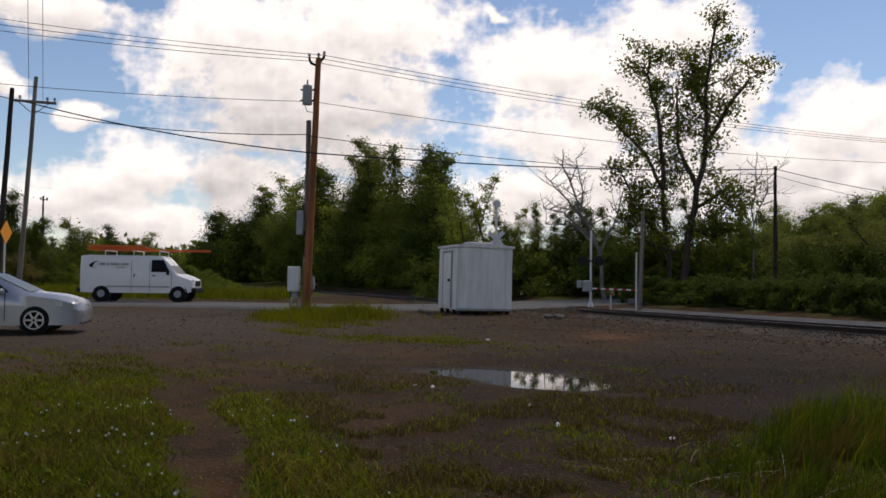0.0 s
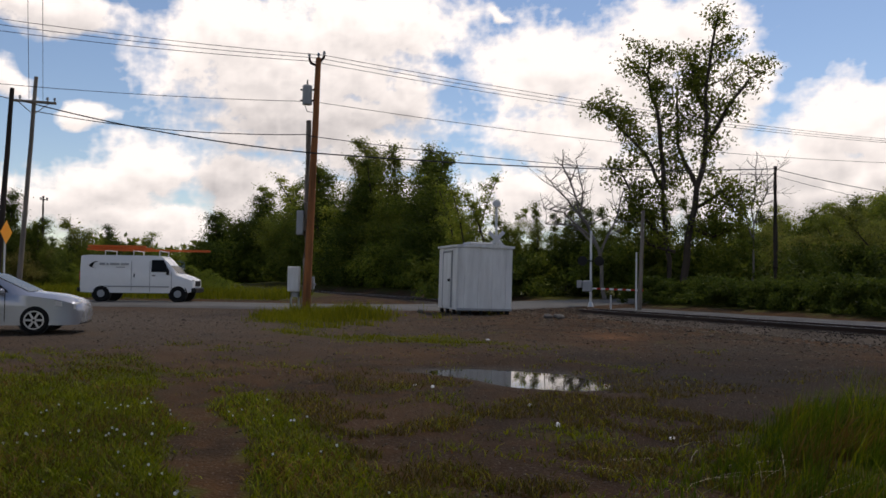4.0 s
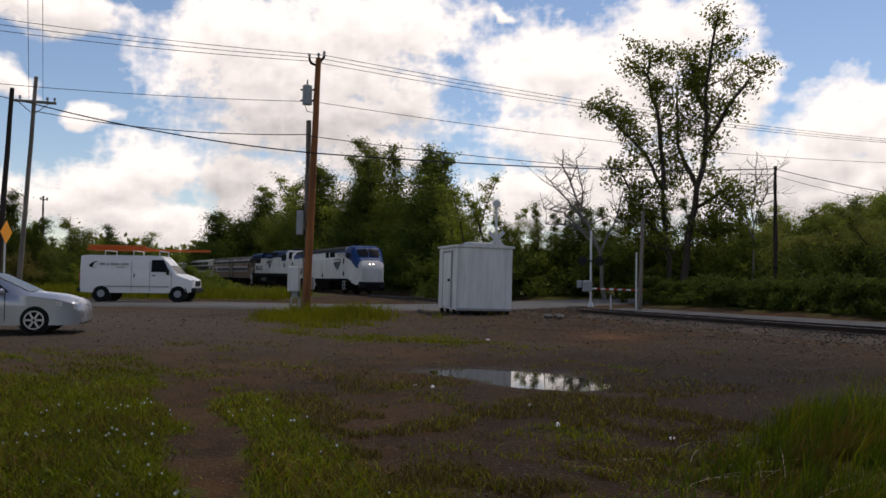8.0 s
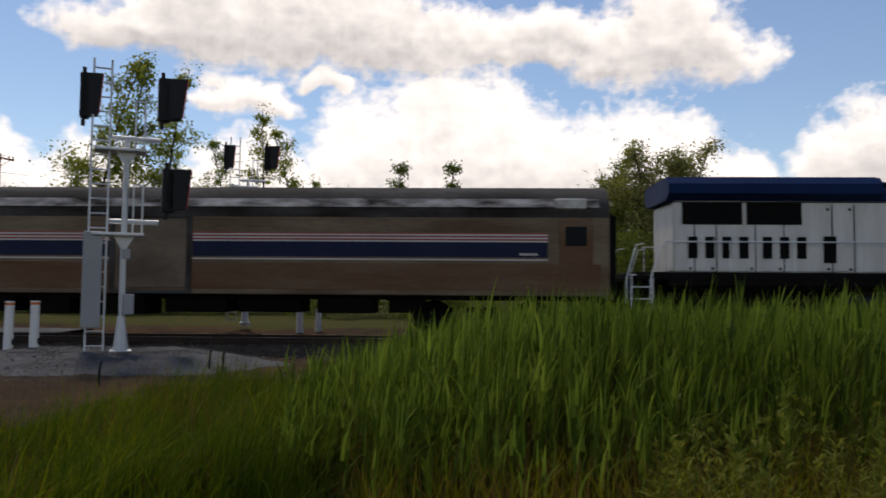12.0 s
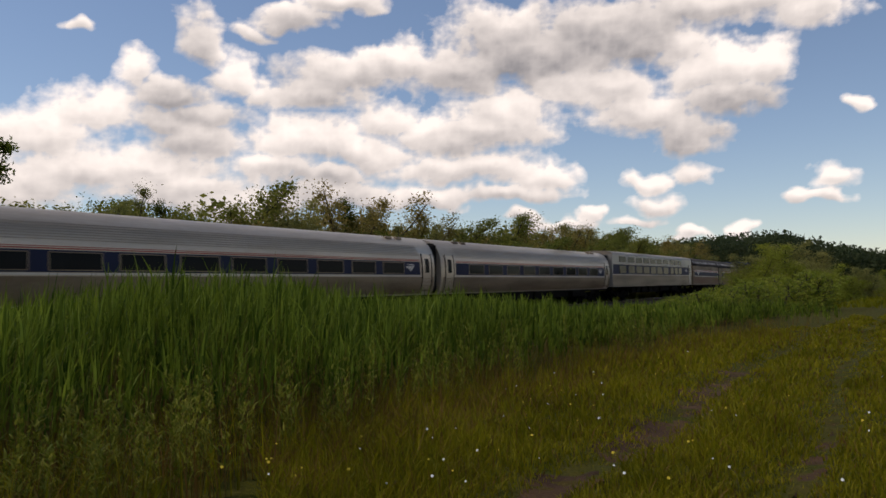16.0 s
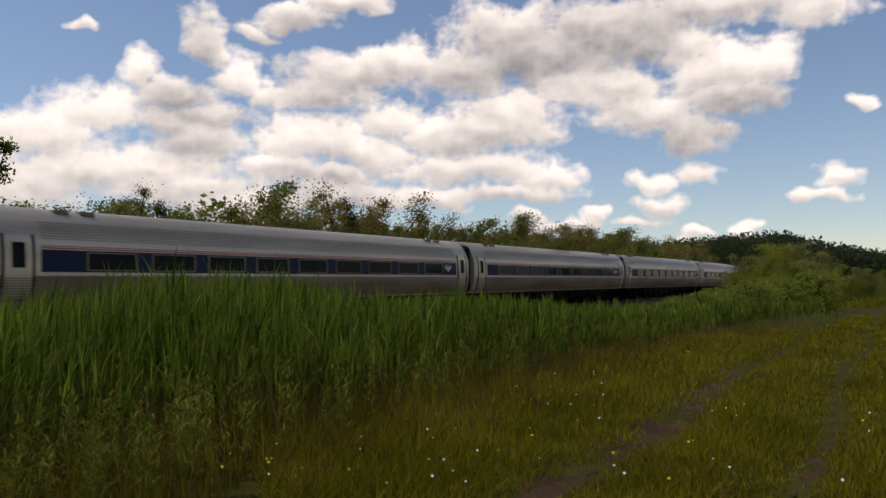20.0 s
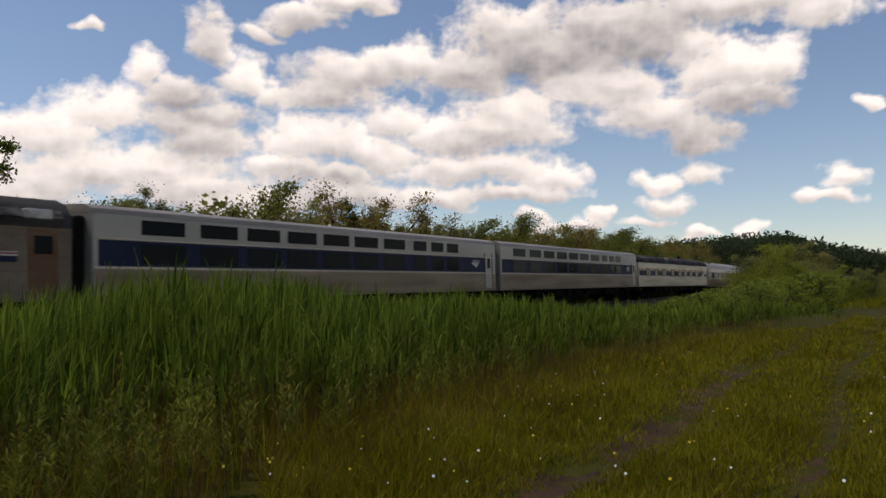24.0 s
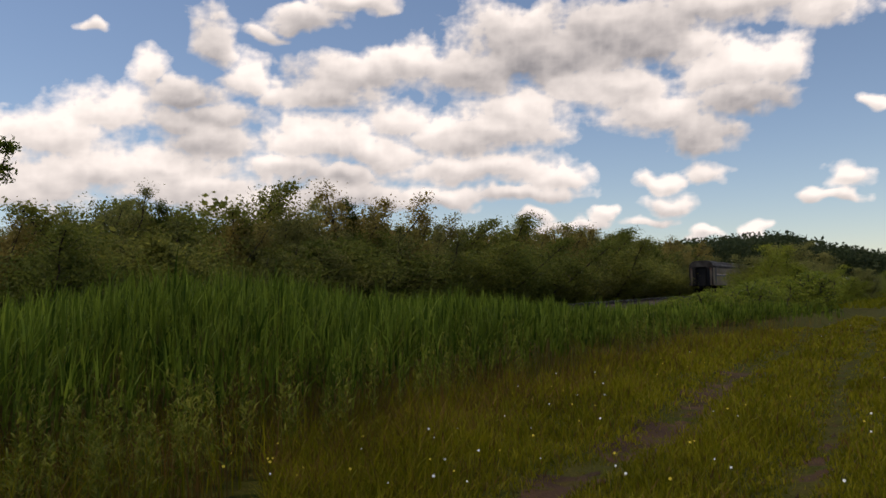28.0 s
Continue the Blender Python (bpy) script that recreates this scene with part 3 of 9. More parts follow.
def build_track():
    root = new("railway_track")
    tagged(root, "single railway track on dark ballast and wooden ties", "railway track", kind="structure")
    ss = np.concatenate([np.arange(-420, -90, 12.0), np.arange(-90, 110, 2.0), np.arange(110, 900, 12.0)])
    prof = [(-0.07, -0.18), (-0.07, -0.165), (-0.012, -0.15), (-0.012, -0.045), (-0.036, -0.035), (-0.036, -0.004), (-0.028, 0.0),
            (0.028, 0.0), (0.036, -0.004), (0.036, -0.035), (0.012, -0.045), (0.012, -0.15), (0.07, -0.165), (0.07, -0.18)]
    for side in (-0.755, 0.755):
        g, top = Geo(), Geo()
        g.loft([[line(s, side + a, b) for a, b in prof] for s in ss])
        top.loft([[line(s, side + a, b) for a, b in ((-0.03, -0.003), (-0.026, 0.004), (0.026, 0.004), (0.03, -0.003))] for s in ss])
        rail = part("rail", g, M_RAIL, root, "rusty steel rail")
        part("rail_head", top, M_RAILTOP, rail, "polished running surface")
    rng = np.random.default_rng(5)
    # ballast bed
    bs = np.concatenate([np.arange(-420, -60, 10.0), np.arange(-60, 80, 0.8), np.arange(80, 900, 10.0)])
    qq = np.array([-4.6, -3.6, -2.9, -2.3, -1.7, -1.2, -0.75, -0.3, 0.3, 0.75, 1.2, 1.7, 2.3, 2.9, 3.6, 4.6])
    zz = np.array([-0.7, -0.58, -0.42, -0.27, -0.2, -0.195, -0.2, -0.21, -0.21, -0.2, -0.195, -0.2, -0.27, -0.42, -0.58, -0.75])
    P = np.array([[line(s, q, z) for q, z in zip(qq, zz)] for s in bs])
    P += rng.normal(0, 1, P.shape) * np.array([0.05, 0.05, 0.02])
    tagged(new("ballast", grid_mesh("ballast", P[:, :, 0], P[:, :, 1], P[:, :, 2], M_BALLAST)), "dark crushed-stone ballast bank", "ballast", kind="stuff")
    # loose stones along the bank
    n = 17000
    s = np.concatenate([rng.uniform(-12, 58, 13000), rng.uniform(-60, 90, 4000)])
    q = -np.abs(rng.normal(2.8, 2.0, n))
    zq = np.interp(q, qq, zz)
    base = np.array([line(a, b, c) for a, b, c in zip(s, q, zq)])
    base[:, 2] = np.maximum(base[:, 2], height(base[:, 0], base[:, 1])) + 0.01
    octa = np.array([(1, 0, 0), (0, 1, 0), (-1, 0, 0), (0, -1, 0), (0, 0, 0.8), (0, 0, -0.8)])
    tri = np.array([(0, 1, 4), (1, 2, 4), (2, 3, 4), (3, 0, 4), (1, 0, 5), (2, 1, 5), (3, 2, 5), (0, 3, 5)])
    V = base[:, None, :] + octa[None] * rng.uniform(0.016, 0.055, (n, 1, 1)) * rng.uniform(0.6, 1.3, (n, 6, 1))
    F = tri[None] + 6 * np.arange(n)[:, None, None]
    tagged(new("loose_ballast_stones", fast_mesh("loose_ballast_stones", V.reshape(-1, 3), F.reshape(-1, 3), M_STONES, False)), "loose grey and brown stones", "stones", kind="stuff")
    # ties: the nearest as pieces, the far ones joined
    tie = mesh_of("tie", Geo().box((0, 0, 0), (2.6, 0.23, 0.18), 0.012), M_TIE)
    far = Geo()
    k = 0
    for s in np.arange(-330, 420, 0.56):
        a = TRACK_AZ + math.degrees(max(0, s - BEND_FROM) * BEND)
        m = Matrix.Translation(line(s, rng.normal(0, 0.03), -0.265)) @ Matrix.Rotation(radians(a + rng.normal(0, 0.6)), 4, "Z")
        if -62 < s < 100:
            share("tie", tie, root, m)
        else:
            far.box((0, 0, 0), (2.6, 0.23, 0.18), 0, m=m)
    tagged(part("far_ties", far, M_TIE, root), "far wooden ties", kind="stuff")


build_track()


def wheel_ruts():
    """Two bare wheel tracks worn through the meadow."""
    for shift, wide, lo, hi, seed in ((-0.1, 0.42, -0.6, 9.5, 3), (-1.75, 0.12, 0.8, 4.5, 4)):
        rng = np.random.default_rng(seed)
        out = np.arange(lo, hi, 0.12)
        n = len(out)
        ragged = np.clip(0.55 + 0.5 * np.sin(out * 1.7 + seed) + 0.35 * np.sin(out * 4.3) + rng.normal(0, 0.12, n), 0.12, 1.3)
        mid = shift - 0.12 * np.sin(out * 0.5)
        rows = []
        for k in (-1, -0.5, 0, 0.5, 1):
            off = mid + k * wide * ragged * (1 + rng.normal(0, 0.12, n) * abs(k))
            x, y = 4.8 + out * 0.4258 + off * 0.9048, -4.2 - out * 0.9048 + off * 0.4258
            rows.append(np.stack([x, y, height(x, y) + 0.02 - 0.014 * abs(k) + rng.normal(0, 0.004, n)], -1))
        P = np.array(rows)
        tagged(new("wheel_rut", grid_mesh("wheel_rut", P[:, :, 0], P[:, :, 1], P[:, :, 2], M_RUT)), "bare brown wheel rut through the meadow", "rut", kind="structure")


wheel_ruts()


def build_mound():
    # crushed gravel pad round the signal
    c = Vector((11.6, 13.2, 0))
    u, r = np.meshgrid(np.linspace(0, 2 * np.pi, 121), np.linspace(0, 1, 40))
    wob = 1 + 0.09 * np.sin(3 * u + 1) + 0.06 * np.sin(7 * u) + 0.03 * np.sin(16 * u + 2)
    ex, ey = np.cos(u) * r * wob, np.sin(u) * r * wob
    X = c.x + T_U.x * ey * 3.9 + T_N.x * ex * 3.0
    Y = c.y + T_U.y * ey * 3.9 + T_N.y * ex * 3.0
    top = 0.27 * (1 - smooth01(r, 0.4, 1.0)) + 0.05 * wavy(X, Y, 3.0, 0.5) * (1 - r) + (0.02 * wavy(X, Y, 9.0, 1.5) + np.random.default_rng(5).uniform(-0.012, 0.012, X.shape) * (u < 6.28)) * (r < 0.98)
    Z = height(X, Y) + top - 0.05
    tagged(new("gravel_mound", grid_mesh("gravel_mound", X, Y, Z, M_MOUND)), "low pad of fresh grey crushed gravel under the signal", "gravel", kind="structure")
    rng = np.random.default_rng(6)
    n = 14000
    rr, uu = rng.uniform(0, 1, n) ** 0.6 * 1.1, rng.uniform(0, 2 * np.pi, n)
    x = c.x + T_U.x * np.sin(uu) * rr * 3.9 + T_N.x * np.cos(uu) * rr * 3.0
    y = c.y + T_U.y * np.sin(uu) * rr * 3.9 + T_N.y * np.cos(uu) * rr * 3.0
    z = height(x, y) + 0.27 * (1 - smooth01(np.minimum(rr, 1.0), 0.4, 1.0)) - 0.035
    octa = np.array([(1, 0, 0), (0, 1, 0), (-1, 0, 0), (0, -1, 0), (0, 0, 0.7), (0, 0, -0.7)])
    tri = np.array([(0, 1, 4), (1, 2, 4), (2, 3, 4), (3, 0, 4), (1, 0, 5), (2, 1, 5), (3, 2, 5), (0, 3, 5)])
    V = np.stack([x, y, z], -1)[:, None, :] + octa[None] * (0.007 + 0.014 * rng.uniform(0, 1, n) ** 2)[:, None, None] * rng.uniform(0.6, 1.3, (n, 6, 1))
    F = tri[None] + 6 * np.arange(n)[:, None, None]
    tagged(new("mound_gravel", fast_mesh("mound_gravel", V.reshape(-1, 3), F.reshape(-1, 3), M_MOUND, False)), "loose grey stones on the gravel pad", "stones", kind="stuff")


build_mound()


def lot_stones():
    """Loose stones and crumbs of gravel over the bare lot."""
    rng = np.random.default_rng(31)
    n = 26000
    az = np.radians(rng.uniform(-48, 34, n))
    r = 5.0 + 27 * rng.uniform(0, 1, n) ** 1.1
    x, y = -np.sin(az) * r, np.cos(az) * r
    keep = (cover(x, y) < 0.35) & (puddle_depth(x, y) < 0.35) & (along(x, y)[1] < -3)
    x, y, r = x[keep], y[keep], r[keep]
    octa = np.array([(1, 0, 0), (0, 1, 0), (-1, 0, 0), (0, -1, 0), (0, 0, 0.6), (0, 0, -0.6)])
    tri = np.array([(0, 1, 4), (1, 2, 4), (2, 3, 4), (3, 0, 4), (1, 0, 5), (2, 1, 5), (3, 2, 5), (0, 3, 5)])
    bank = smooth01(along(x, y)[1], -13.0, -6.0)
    size = (0.006 + 0.022 * rng.uniform(0, 1, len(x)) ** 3) * np.clip(r / 12, 0.8, 2.0) * (1 + 0.7 * bank)
    V = np.stack([x, y, height(x, y)], -1)[:, None, :] + octa[None] * size[:, None, None] * rng.uniform(0.6, 1.3, (len(x), 6, 1))
    F = tri[None] + 6 * np.arange(len(x))[:, None, None]
    tagged(new("gravel_crumbs", fast_mesh("gravel_crumbs", V.reshape(-1, 3), F.reshape(-1, 3), M_STONES, False)), "scattered stones over the dirt", "stones", kind="stuff")


lot_stones()


# ---- sky backdrop: cumulus over the Nishita sky ----
def value_noise(u, v, seed):
    """Smooth random field between 0 and 1."""
    table = np.random.default_rng(seed).uniform(0, 1, (64, 64))
    iu, iv = np.floor(u).astype(int), np.floor(v).astype(int)
    fu, fv = u - iu, v - iv
    fu, fv = fu * fu * (3 - 2 * fu), fv * fv * (3 - 2 * fv)
    p, q = iu % 64, iv % 64
    p1, q1 = (p + 1) % 64, (q + 1) % 64
    return (table[p, q] * (1 - fu) + table[p1, q] * fu) * (1 - fv) + (table[p, q1] * (1 - fu) + table[p1, q1] * fu) * fv


def billows(u, v, seed, octaves=4):
    """Rounded heaps, as of cauliflower: high on the puffs, low in the creases."""
    total, amp, norm = 0.0, 1.0, 0.0
    for k in range(octaves):
        n = value_noise(u * 2 ** k + 7.3 * k, v * 2 ** k + 3.1 * k, seed + k)
        total = total + amp * (1 - np.abs(2 * n - 1))
        norm += amp
        amp *= 0.55
    return total / norm


class Clouds:
    """Cloud cover and its lighting on a grid of azimuth and elevation."""

    def __init__(self):
        self.az = np.concatenate([np.arange(200, 37, -1.5), np.arange(37, -162.1, -0.14)])
        self.el = np.concatenate([np.arange(-1.5, 24, 0.14), np.arange(24, 44.1, 1.0)])
        self.A, self.E = np.meshgrid(self.az, self.el)
        self.wa = self.A + 1.5 * (value_noise(self.A * 0.4 + 100, self.E * 0.55 + 9, 40) - 0.5) + 0.7 * (value_noise(self.A * 1.1 + 300, self.E * 1.4 + 9, 41) - 0.5)
        self.we = self.E + 1.2 * (value_noise(self.A * 0.4 + 50, self.E * 0.55 + 9, 42) - 0.5) + 0.6 * (value_noise(self.A * 1.1 + 70, self.E * 1.4 + 9, 43) - 0.5)
        self.cover = np.full(self.A.shape, -1.0)
        self.tone = np.full(self.A.shape, 0.8)
        self.rng = np.random.default_rng(11)

    def heap(self, az, base, top, width, puffs=9, lit=1.0):
        """One cumulus: a flat base and heaped puffs over it."""
        r = self.rng
        h = top - base
        for i in range(puffs):
            t = (i + 0.5) / puffs * 2 - 1 + r.normal(0, 0.06)
            tall = h * (1 - 0.65 * abs(t) ** 2.2) * r.uniform(0.75, 1.05)
            ra = width / puffs * r.uniform(0.95, 1.5) + 0.1 * h
            ca, ce = az - t * width * 0.42, base + tall * 0.42
            re = tall * 0.62 + 0.15
            d = 1 - np.sqrt(((self.wa - ca) / ra) ** 2 + ((self.we - ce) / np.where(self.we < ce, re * 0.75, re)) ** 2)
            better = d > self.cover
            self.cover = np.maximum(self.cover, d)
            self.tone = np.where(better, lit, self.tone)

    def puff(self, az, el, ra, re, tone=0.8):
        """One rounded mass of cloud; tone tells a lit one from a grey one."""
        d = 1 - np.sqrt(((self.wa - az) / ra) ** 2 + ((self.we - el) / np.where(self.we < el, re * 0.85, re)) ** 2)
        better = d > self.cover
        self.cover = np.maximum(self.cover, d)
        self.tone = np.where(better, tone, self.tone)

    def finish(self):
        """Heap the puffs up with billows and let the high sun shine through them from above."""
        def soften(field, k):
            for axis in (0, 1):
                field = np.apply_along_axis(lambda a: np.convolve(np.pad(a, k // 2, "edge"), np.ones(k) / k, "valid"), axis, field)
            return field

        u, v = self.A + 400, self.E * 1.3 + 40
        b = billows(u * 0.3, v * 0.3, 5, 5)
        fine = billows(u * 1.0, v * 1.0, 15, 4)
        self.dens = self.cover * 0.9 + 0.6 * (b - 0.52) + 0.3 * (fine - 0.52)
        thick = np.clip(self.dens * 1.5, 0, 1.0)
        de = np.gradient(self.el)[:, None]
        shade, run = np.zeros(thick.shape), np.zeros(thick.shape[1])
        for i in range(len(self.el) - 2, -1, -1):
            run = run * (1 - 0.55 * min(de[i, 0], 1.0)) + thick[i + 1] * de[i, 0]
            shade[i] = run
        body = soften(np.clip(self.dens, -0.2, 1.2), 5)
        slope = -np.gradient(body, self.el, axis=0) + 0.3 * np.gradient(body, self.az, axis=1)
        tone = soften(soften(soften(self.tone, 15), 11), 7)
        self.lift = -0.12 + 0.72 * np.exp(-0.75 * soften(shade, 5)) + 0.34 * np.tanh(slope * 0.8) + (tone - 0.72) * 0.8 + 0.2 * (fine - 0.5) + 0.3 * (b - 0.5) + 0.12 * np.clip(self.dens, 0, 1)


def build_clouds():
    c = Clouds()
    # over the crossing
    c.puff(10.5, 14.5, 9.9, 5.0, 1.13)
    c.puff(15.3, 16.0, 5.0, 3.0, 1.28)
    c.puff(5.3, 17.4, 8.1, 3.0, 1.23)
    c.puff(8.8, 10.9, 9.2, 2.8, 0.78)
    c.puff(-7.5, 14.5, 5.3, 3.9, 1.33)
    c.puff(-9.1, 9.8, 5.2, 3.2, 1.23)
    c.puff(-16.2, 16.8, 5.4, 2.9, 1.28)
    c.puff(-12.7, 12.4, 5.9, 3.9, 1.18)
    c.puff(-18.5, 11.8, 4.5, 4.2, 1.23)
    c.puff(-21.7, 13.1, 2.1, 2.4, 1.33)
    c.puff(-26.9, 9.8, 4.0, 3.4, 1.33)
    c.puff(-29.5, 10.7, 2.5, 2.1, 1.23)
    c.puff(-24.2, 7.4, 6.2, 2.6, 0.88)
    c.puff(-26.6, 5.5, 6.6, 2.2, 0.83)
    c.puff(-6.7, 5.7, 5.7, 2.8, 1.08)
    c.puff(-15.4, 6.1, 7.6, 3.1, 0.98)
    c.puff(19.9, 7.0, 3.8, 2.5, 1.23)
    c.puff(23.4, 5.1, 5.1, 2.1, 1.03)
    c.puff(27.0, 4.3, 3.9, 1.6, 1.03)
    c.puff(15.0, 6.9, 2.7, 2.2, 0.63)
    c.puff(20.5, 3.3, 6.8, 1.5, 0.98)
    c.puff(12.3, 5.4, 4.7, 2.8, 0.88)
    c.puff(5.2, 8.8, 4.5, 2.2, 0.93)
    c.puff(2.6, 12.1, 2.9, 2.4, 1.03)
    c.puff(26.4, 16.5, 5.3, 1.4, 0.88)
    c.puff(28.7, 12.0, 1.3, 1.5, 1.23)
    c.puff(24.2, 10.1, 1.3, 0.7, 1.23)
    c.puff(6.3, 4.8, 8.8, 2.4, 0.98)
    c.puff(-3.7, 18.7, 0.7, 0.4, 0.93)
    # over the meadow
    c.puff(-107.7, 17.7, 1.7, 1.8, 0.51)
    c.puff(-103.7, 15.3, 1.5, 1.2, 1.14)
    c.puff(-110.0, 15.3, 1.6, 1.6, 1.14)
    c.puff(-111.7, 14.2, 1.2, 1.3, 1.09)
    c.puff(-106.2, 13.9, 2.7, 1.4, 0.29)
    c.puff(-107.3, 12.4, 4.2, 1.0, 0.49)
    c.puff(-117.5, 20.2, 3.1, 0.8, 0.49)
    c.puff(-114.2, 19.1, 2.8, 0.8, 0.49)
    c.puff(-111.8, 18.1, 1.6, 0.7, 0.49)
    c.puff(-128.9, 18.4, 4.3, 2.3, 0.64)
    c.puff(-131.9, 16.6, 7.7, 2.9, 0.27)
    c.puff(-136.8, 17.8, 7.5, 2.5, 0.31)
    c.puff(-143.4, 18.6, 8.2, 1.5, 0.49)
    c.puff(-149.9, 17.6, 3.2, 1.3, 0.74)
    c.puff(-126.5, 15.8, 4.3, 2.1, 0.39)
    c.puff(-121.1, 16.4, 3.5, 1.6, 0.89)
    c.puff(-118.0, 15.5, 4.9, 1.6, 0.64)
    c.puff(-115.4, 14.3, 4.4, 1.8, 0.49)
    c.puff(-129.5, 12.6, 3.9, 1.6, 1.09)
    c.puff(-134.3, 14.7, 3.0, 1.9, 1.04)
    c.puff(-137.4, 13.7, 3.1, 1.8, 0.94)
    c.puff(-139.3, 12.0, 3.9, 1.8, 0.84)
    c.puff(-141.8, 10.7, 2.4, 1.3, 0.44)
    c.puff(-128.1, 11.1, 4.9, 1.4, 0.74)
    c.puff(-144.0, 14.5, 3.9, 2.1, 1.14)
    c.puff(-147.4, 14.5, 2.3, 1.7, 1.09)
    c.puff(-145.2, 12.7, 3.4, 1.2, 0.44)
    c.puff(-141.6, 16.0, 2.1, 1.3, 0.89)
    c.puff(-100.8, 12.5, 3.7, 1.6, 1.04)
    c.puff(-97.4, 10.8, 3.6, 1.7, 0.94)
    c.puff(-104.0, 9.1, 4.9, 1.8, 1.04)
    c.puff(-99.9, 8.4, 5.1, 1.9, 0.89)
    c.puff(-96.6, 7.5, 3.9, 2.2, 0.84)
    c.puff(-107.3, 10.7, 4.0, 1.3, 0.59)
    c.puff(-106.4, 7.2, 7.1, 1.4, 0.79)
    c.puff(-115.5, 10.7, 5.0, 1.7, 1.09)
    c.puff(-120.7, 12.1, 2.4, 1.5, 1.04)
    c.puff(-119.2, 10.1, 4.3, 1.4, 0.99)
    c.puff(-116.2, 8.2, 3.4, 0.7, 0.24)
    c.puff(-123.7, 11.6, 2.4, 1.4, 1.04)
    c.puff(-126.1, 10.4, 3.7, 1.2, 0.54)
    c.puff(-112.1, 8.8, 3.0, 1.1, 0.89)
    c.puff(-124.9, 8.8, 4.3, 1.0, 0.94)
    c.puff(-128.6, 8.8, 4.3, 1.2, 0.99)
    c.puff(-132.5, 8.0, 2.4, 1.1, 1.04)
    c.puff(-123.6, 7.0, 5.1, 1.0, 0.89)
    c.puff(-129.2, 6.9, 4.3, 0.7, 0.64)
    c.puff(-116.9, 6.9, 6.8, 1.1, 0.69)
    c.puff(-110.9, 6.4, 6.6, 1.3, 0.74)
    c.puff(-138.9, 7.6, 1.6, 0.7, 0.99)
    c.puff(-142.1, 8.2, 1.5, 0.9, 1.04)
    c.puff(-140.2, 5.8, 1.9, 1.0, 0.94)
    c.puff(-152.5, 11.3, 0.8, 0.7, 0.99)
    c.puff(-151.0, 7.4, 1.4, 0.8, 0.89)
    c.puff(-148.9, 5.9, 1.3, 0.6, 0.69)
    c.puff(-150.5, 5.9, 1.1, 0.5, 0.79)
    c.puff(-145.9, 4.0, 0.8, 0.8, 0.89)
    c.puff(-131.0, 5.1, 1.4, 0.6, 0.99)
    c.puff(-135.0, 5.2, 1.1, 0.6, 0.89)
    c.puff(-142.6, 3.5, 1.4, 0.5, 0.89)
    c.puff(-133.2, 4.5, 2.3, 0.6, 0.74)
    c.puff(-138.3, 4.5, 2.2, 0.5, 0.74)
    c.puff(-99.5, 17.7, 1.1, 0.4, 0.59)
    c.heap(-39.0, 4.0, 10.5, 9, 7, 1.2)
    c.heap(-32.0, 5.0, 11.0, 10, 7, 1.1)
    # over the signal and the passing train
    c.heap(-54.0, 15.8, 21.5, 36, 12, 0.75)
    c.heap(-49.5, 12.4, 14.8, 8, 6, 1.2)
    c.heap(-55.2, 14.2, 15.4, 2.4, 3, 1.2)
    c.heap(-50.0, 5.5, 11.5, 10, 7, 1.2)
    c.heap(-64.0, 6.5, 16.4, 20, 10, 1.25)
    c.heap(-77.0, 6.6, 12.6, 17, 9, 1.2)
    c.heap(-79.5, 14.6, 21.0, 12, 7, 0.9)
    c.heap(-66.0, 16.5, 20.5, 22, 9, 0.85)
    c.heap(-70, 5.5, 11.0, 26, 9, 0.9)
    c.heap(-92, 6.0, 13.0, 7, 6, 0.95)
    # the rest of the ring, out of view
    for az in (45, 60, 78, 95, 112, 130, 150, 168, 185):
        c.heap(az, 4 + az % 7, 14 + az % 5, 15, 8, 1.0)
    for az in range(-150, 190, 23):
        c.heap(az, 24 + (az * 7) % 9, 32 + (az * 5) % 7, 13, 8, 0.7)
    c.finish()
    m, nt, out = nodes_of("cumulus")
    a1, a2 = nt.nodes.new("ShaderNodeAttribute"), nt.nodes.new("ShaderNodeAttribute")
    a1.attribute_name, a2.attribute_name = "cloud_cover", "cloud_lift"
    uv = nt.nodes.new("ShaderNodeAttribute")
    uv.attribute_name = "sky_place"
    n2 = noise_of(nt, 1.7, 9.0, uv.outputs["Vector"])

    def math2(op, a, b):
        n = nt.nodes.new("ShaderNodeMath")
        n.operation = op
        for sock, v in zip(n.inputs, (a, b)):
            if isinstance(v, (int, float)):
                sock.default_value = v
            else:
                nt.links.new(v, sock)
        return n.outputs[0]

    dens = math2("ADD", a1.outputs["Fac"], math2("MULTIPLY", math2("SUBTRACT", n2, 0.5), 0.42))
    alpha = ramp(nt, dens, -0.1, 0.36)
    lift = math2("ADD", a2.outputs["Fac"], math2("MULTIPLY", math2("SUBTRACT", n2, 0.5), 0.14))
    col = blend(nt, ramp(nt, lift, -0.3, 0.85), (0.27, 0.272, 0.29), (1.04, 0.985, 0.93))
    em = add(nt, "ShaderNodeEmission", Strength=1.0)
    nt.links.new(col, em.inputs["Color"])
    tr = nt.nodes.new("ShaderNodeBsdfTransparent")
    mx = nt.nodes.new("ShaderNodeMixShader")
    nt.links.new(alpha, mx.inputs[0])
    nt.links.new(tr.outputs[0], mx.inputs[1])
    nt.links.new(em.outputs[0], mx.inputs[2])
    nt.links.new(mx.outputs[0], out.inputs["Surface"])
    R = 3600.0
    a, e = np.radians(c.A), np.radians(c.E)
    me = grid_mesh("cloud_backdrop", -np.sin(a) * np.cos(e) * R, np.cos(a) * np.cos(e) * R, np.sin(e) * R + EYE, m)
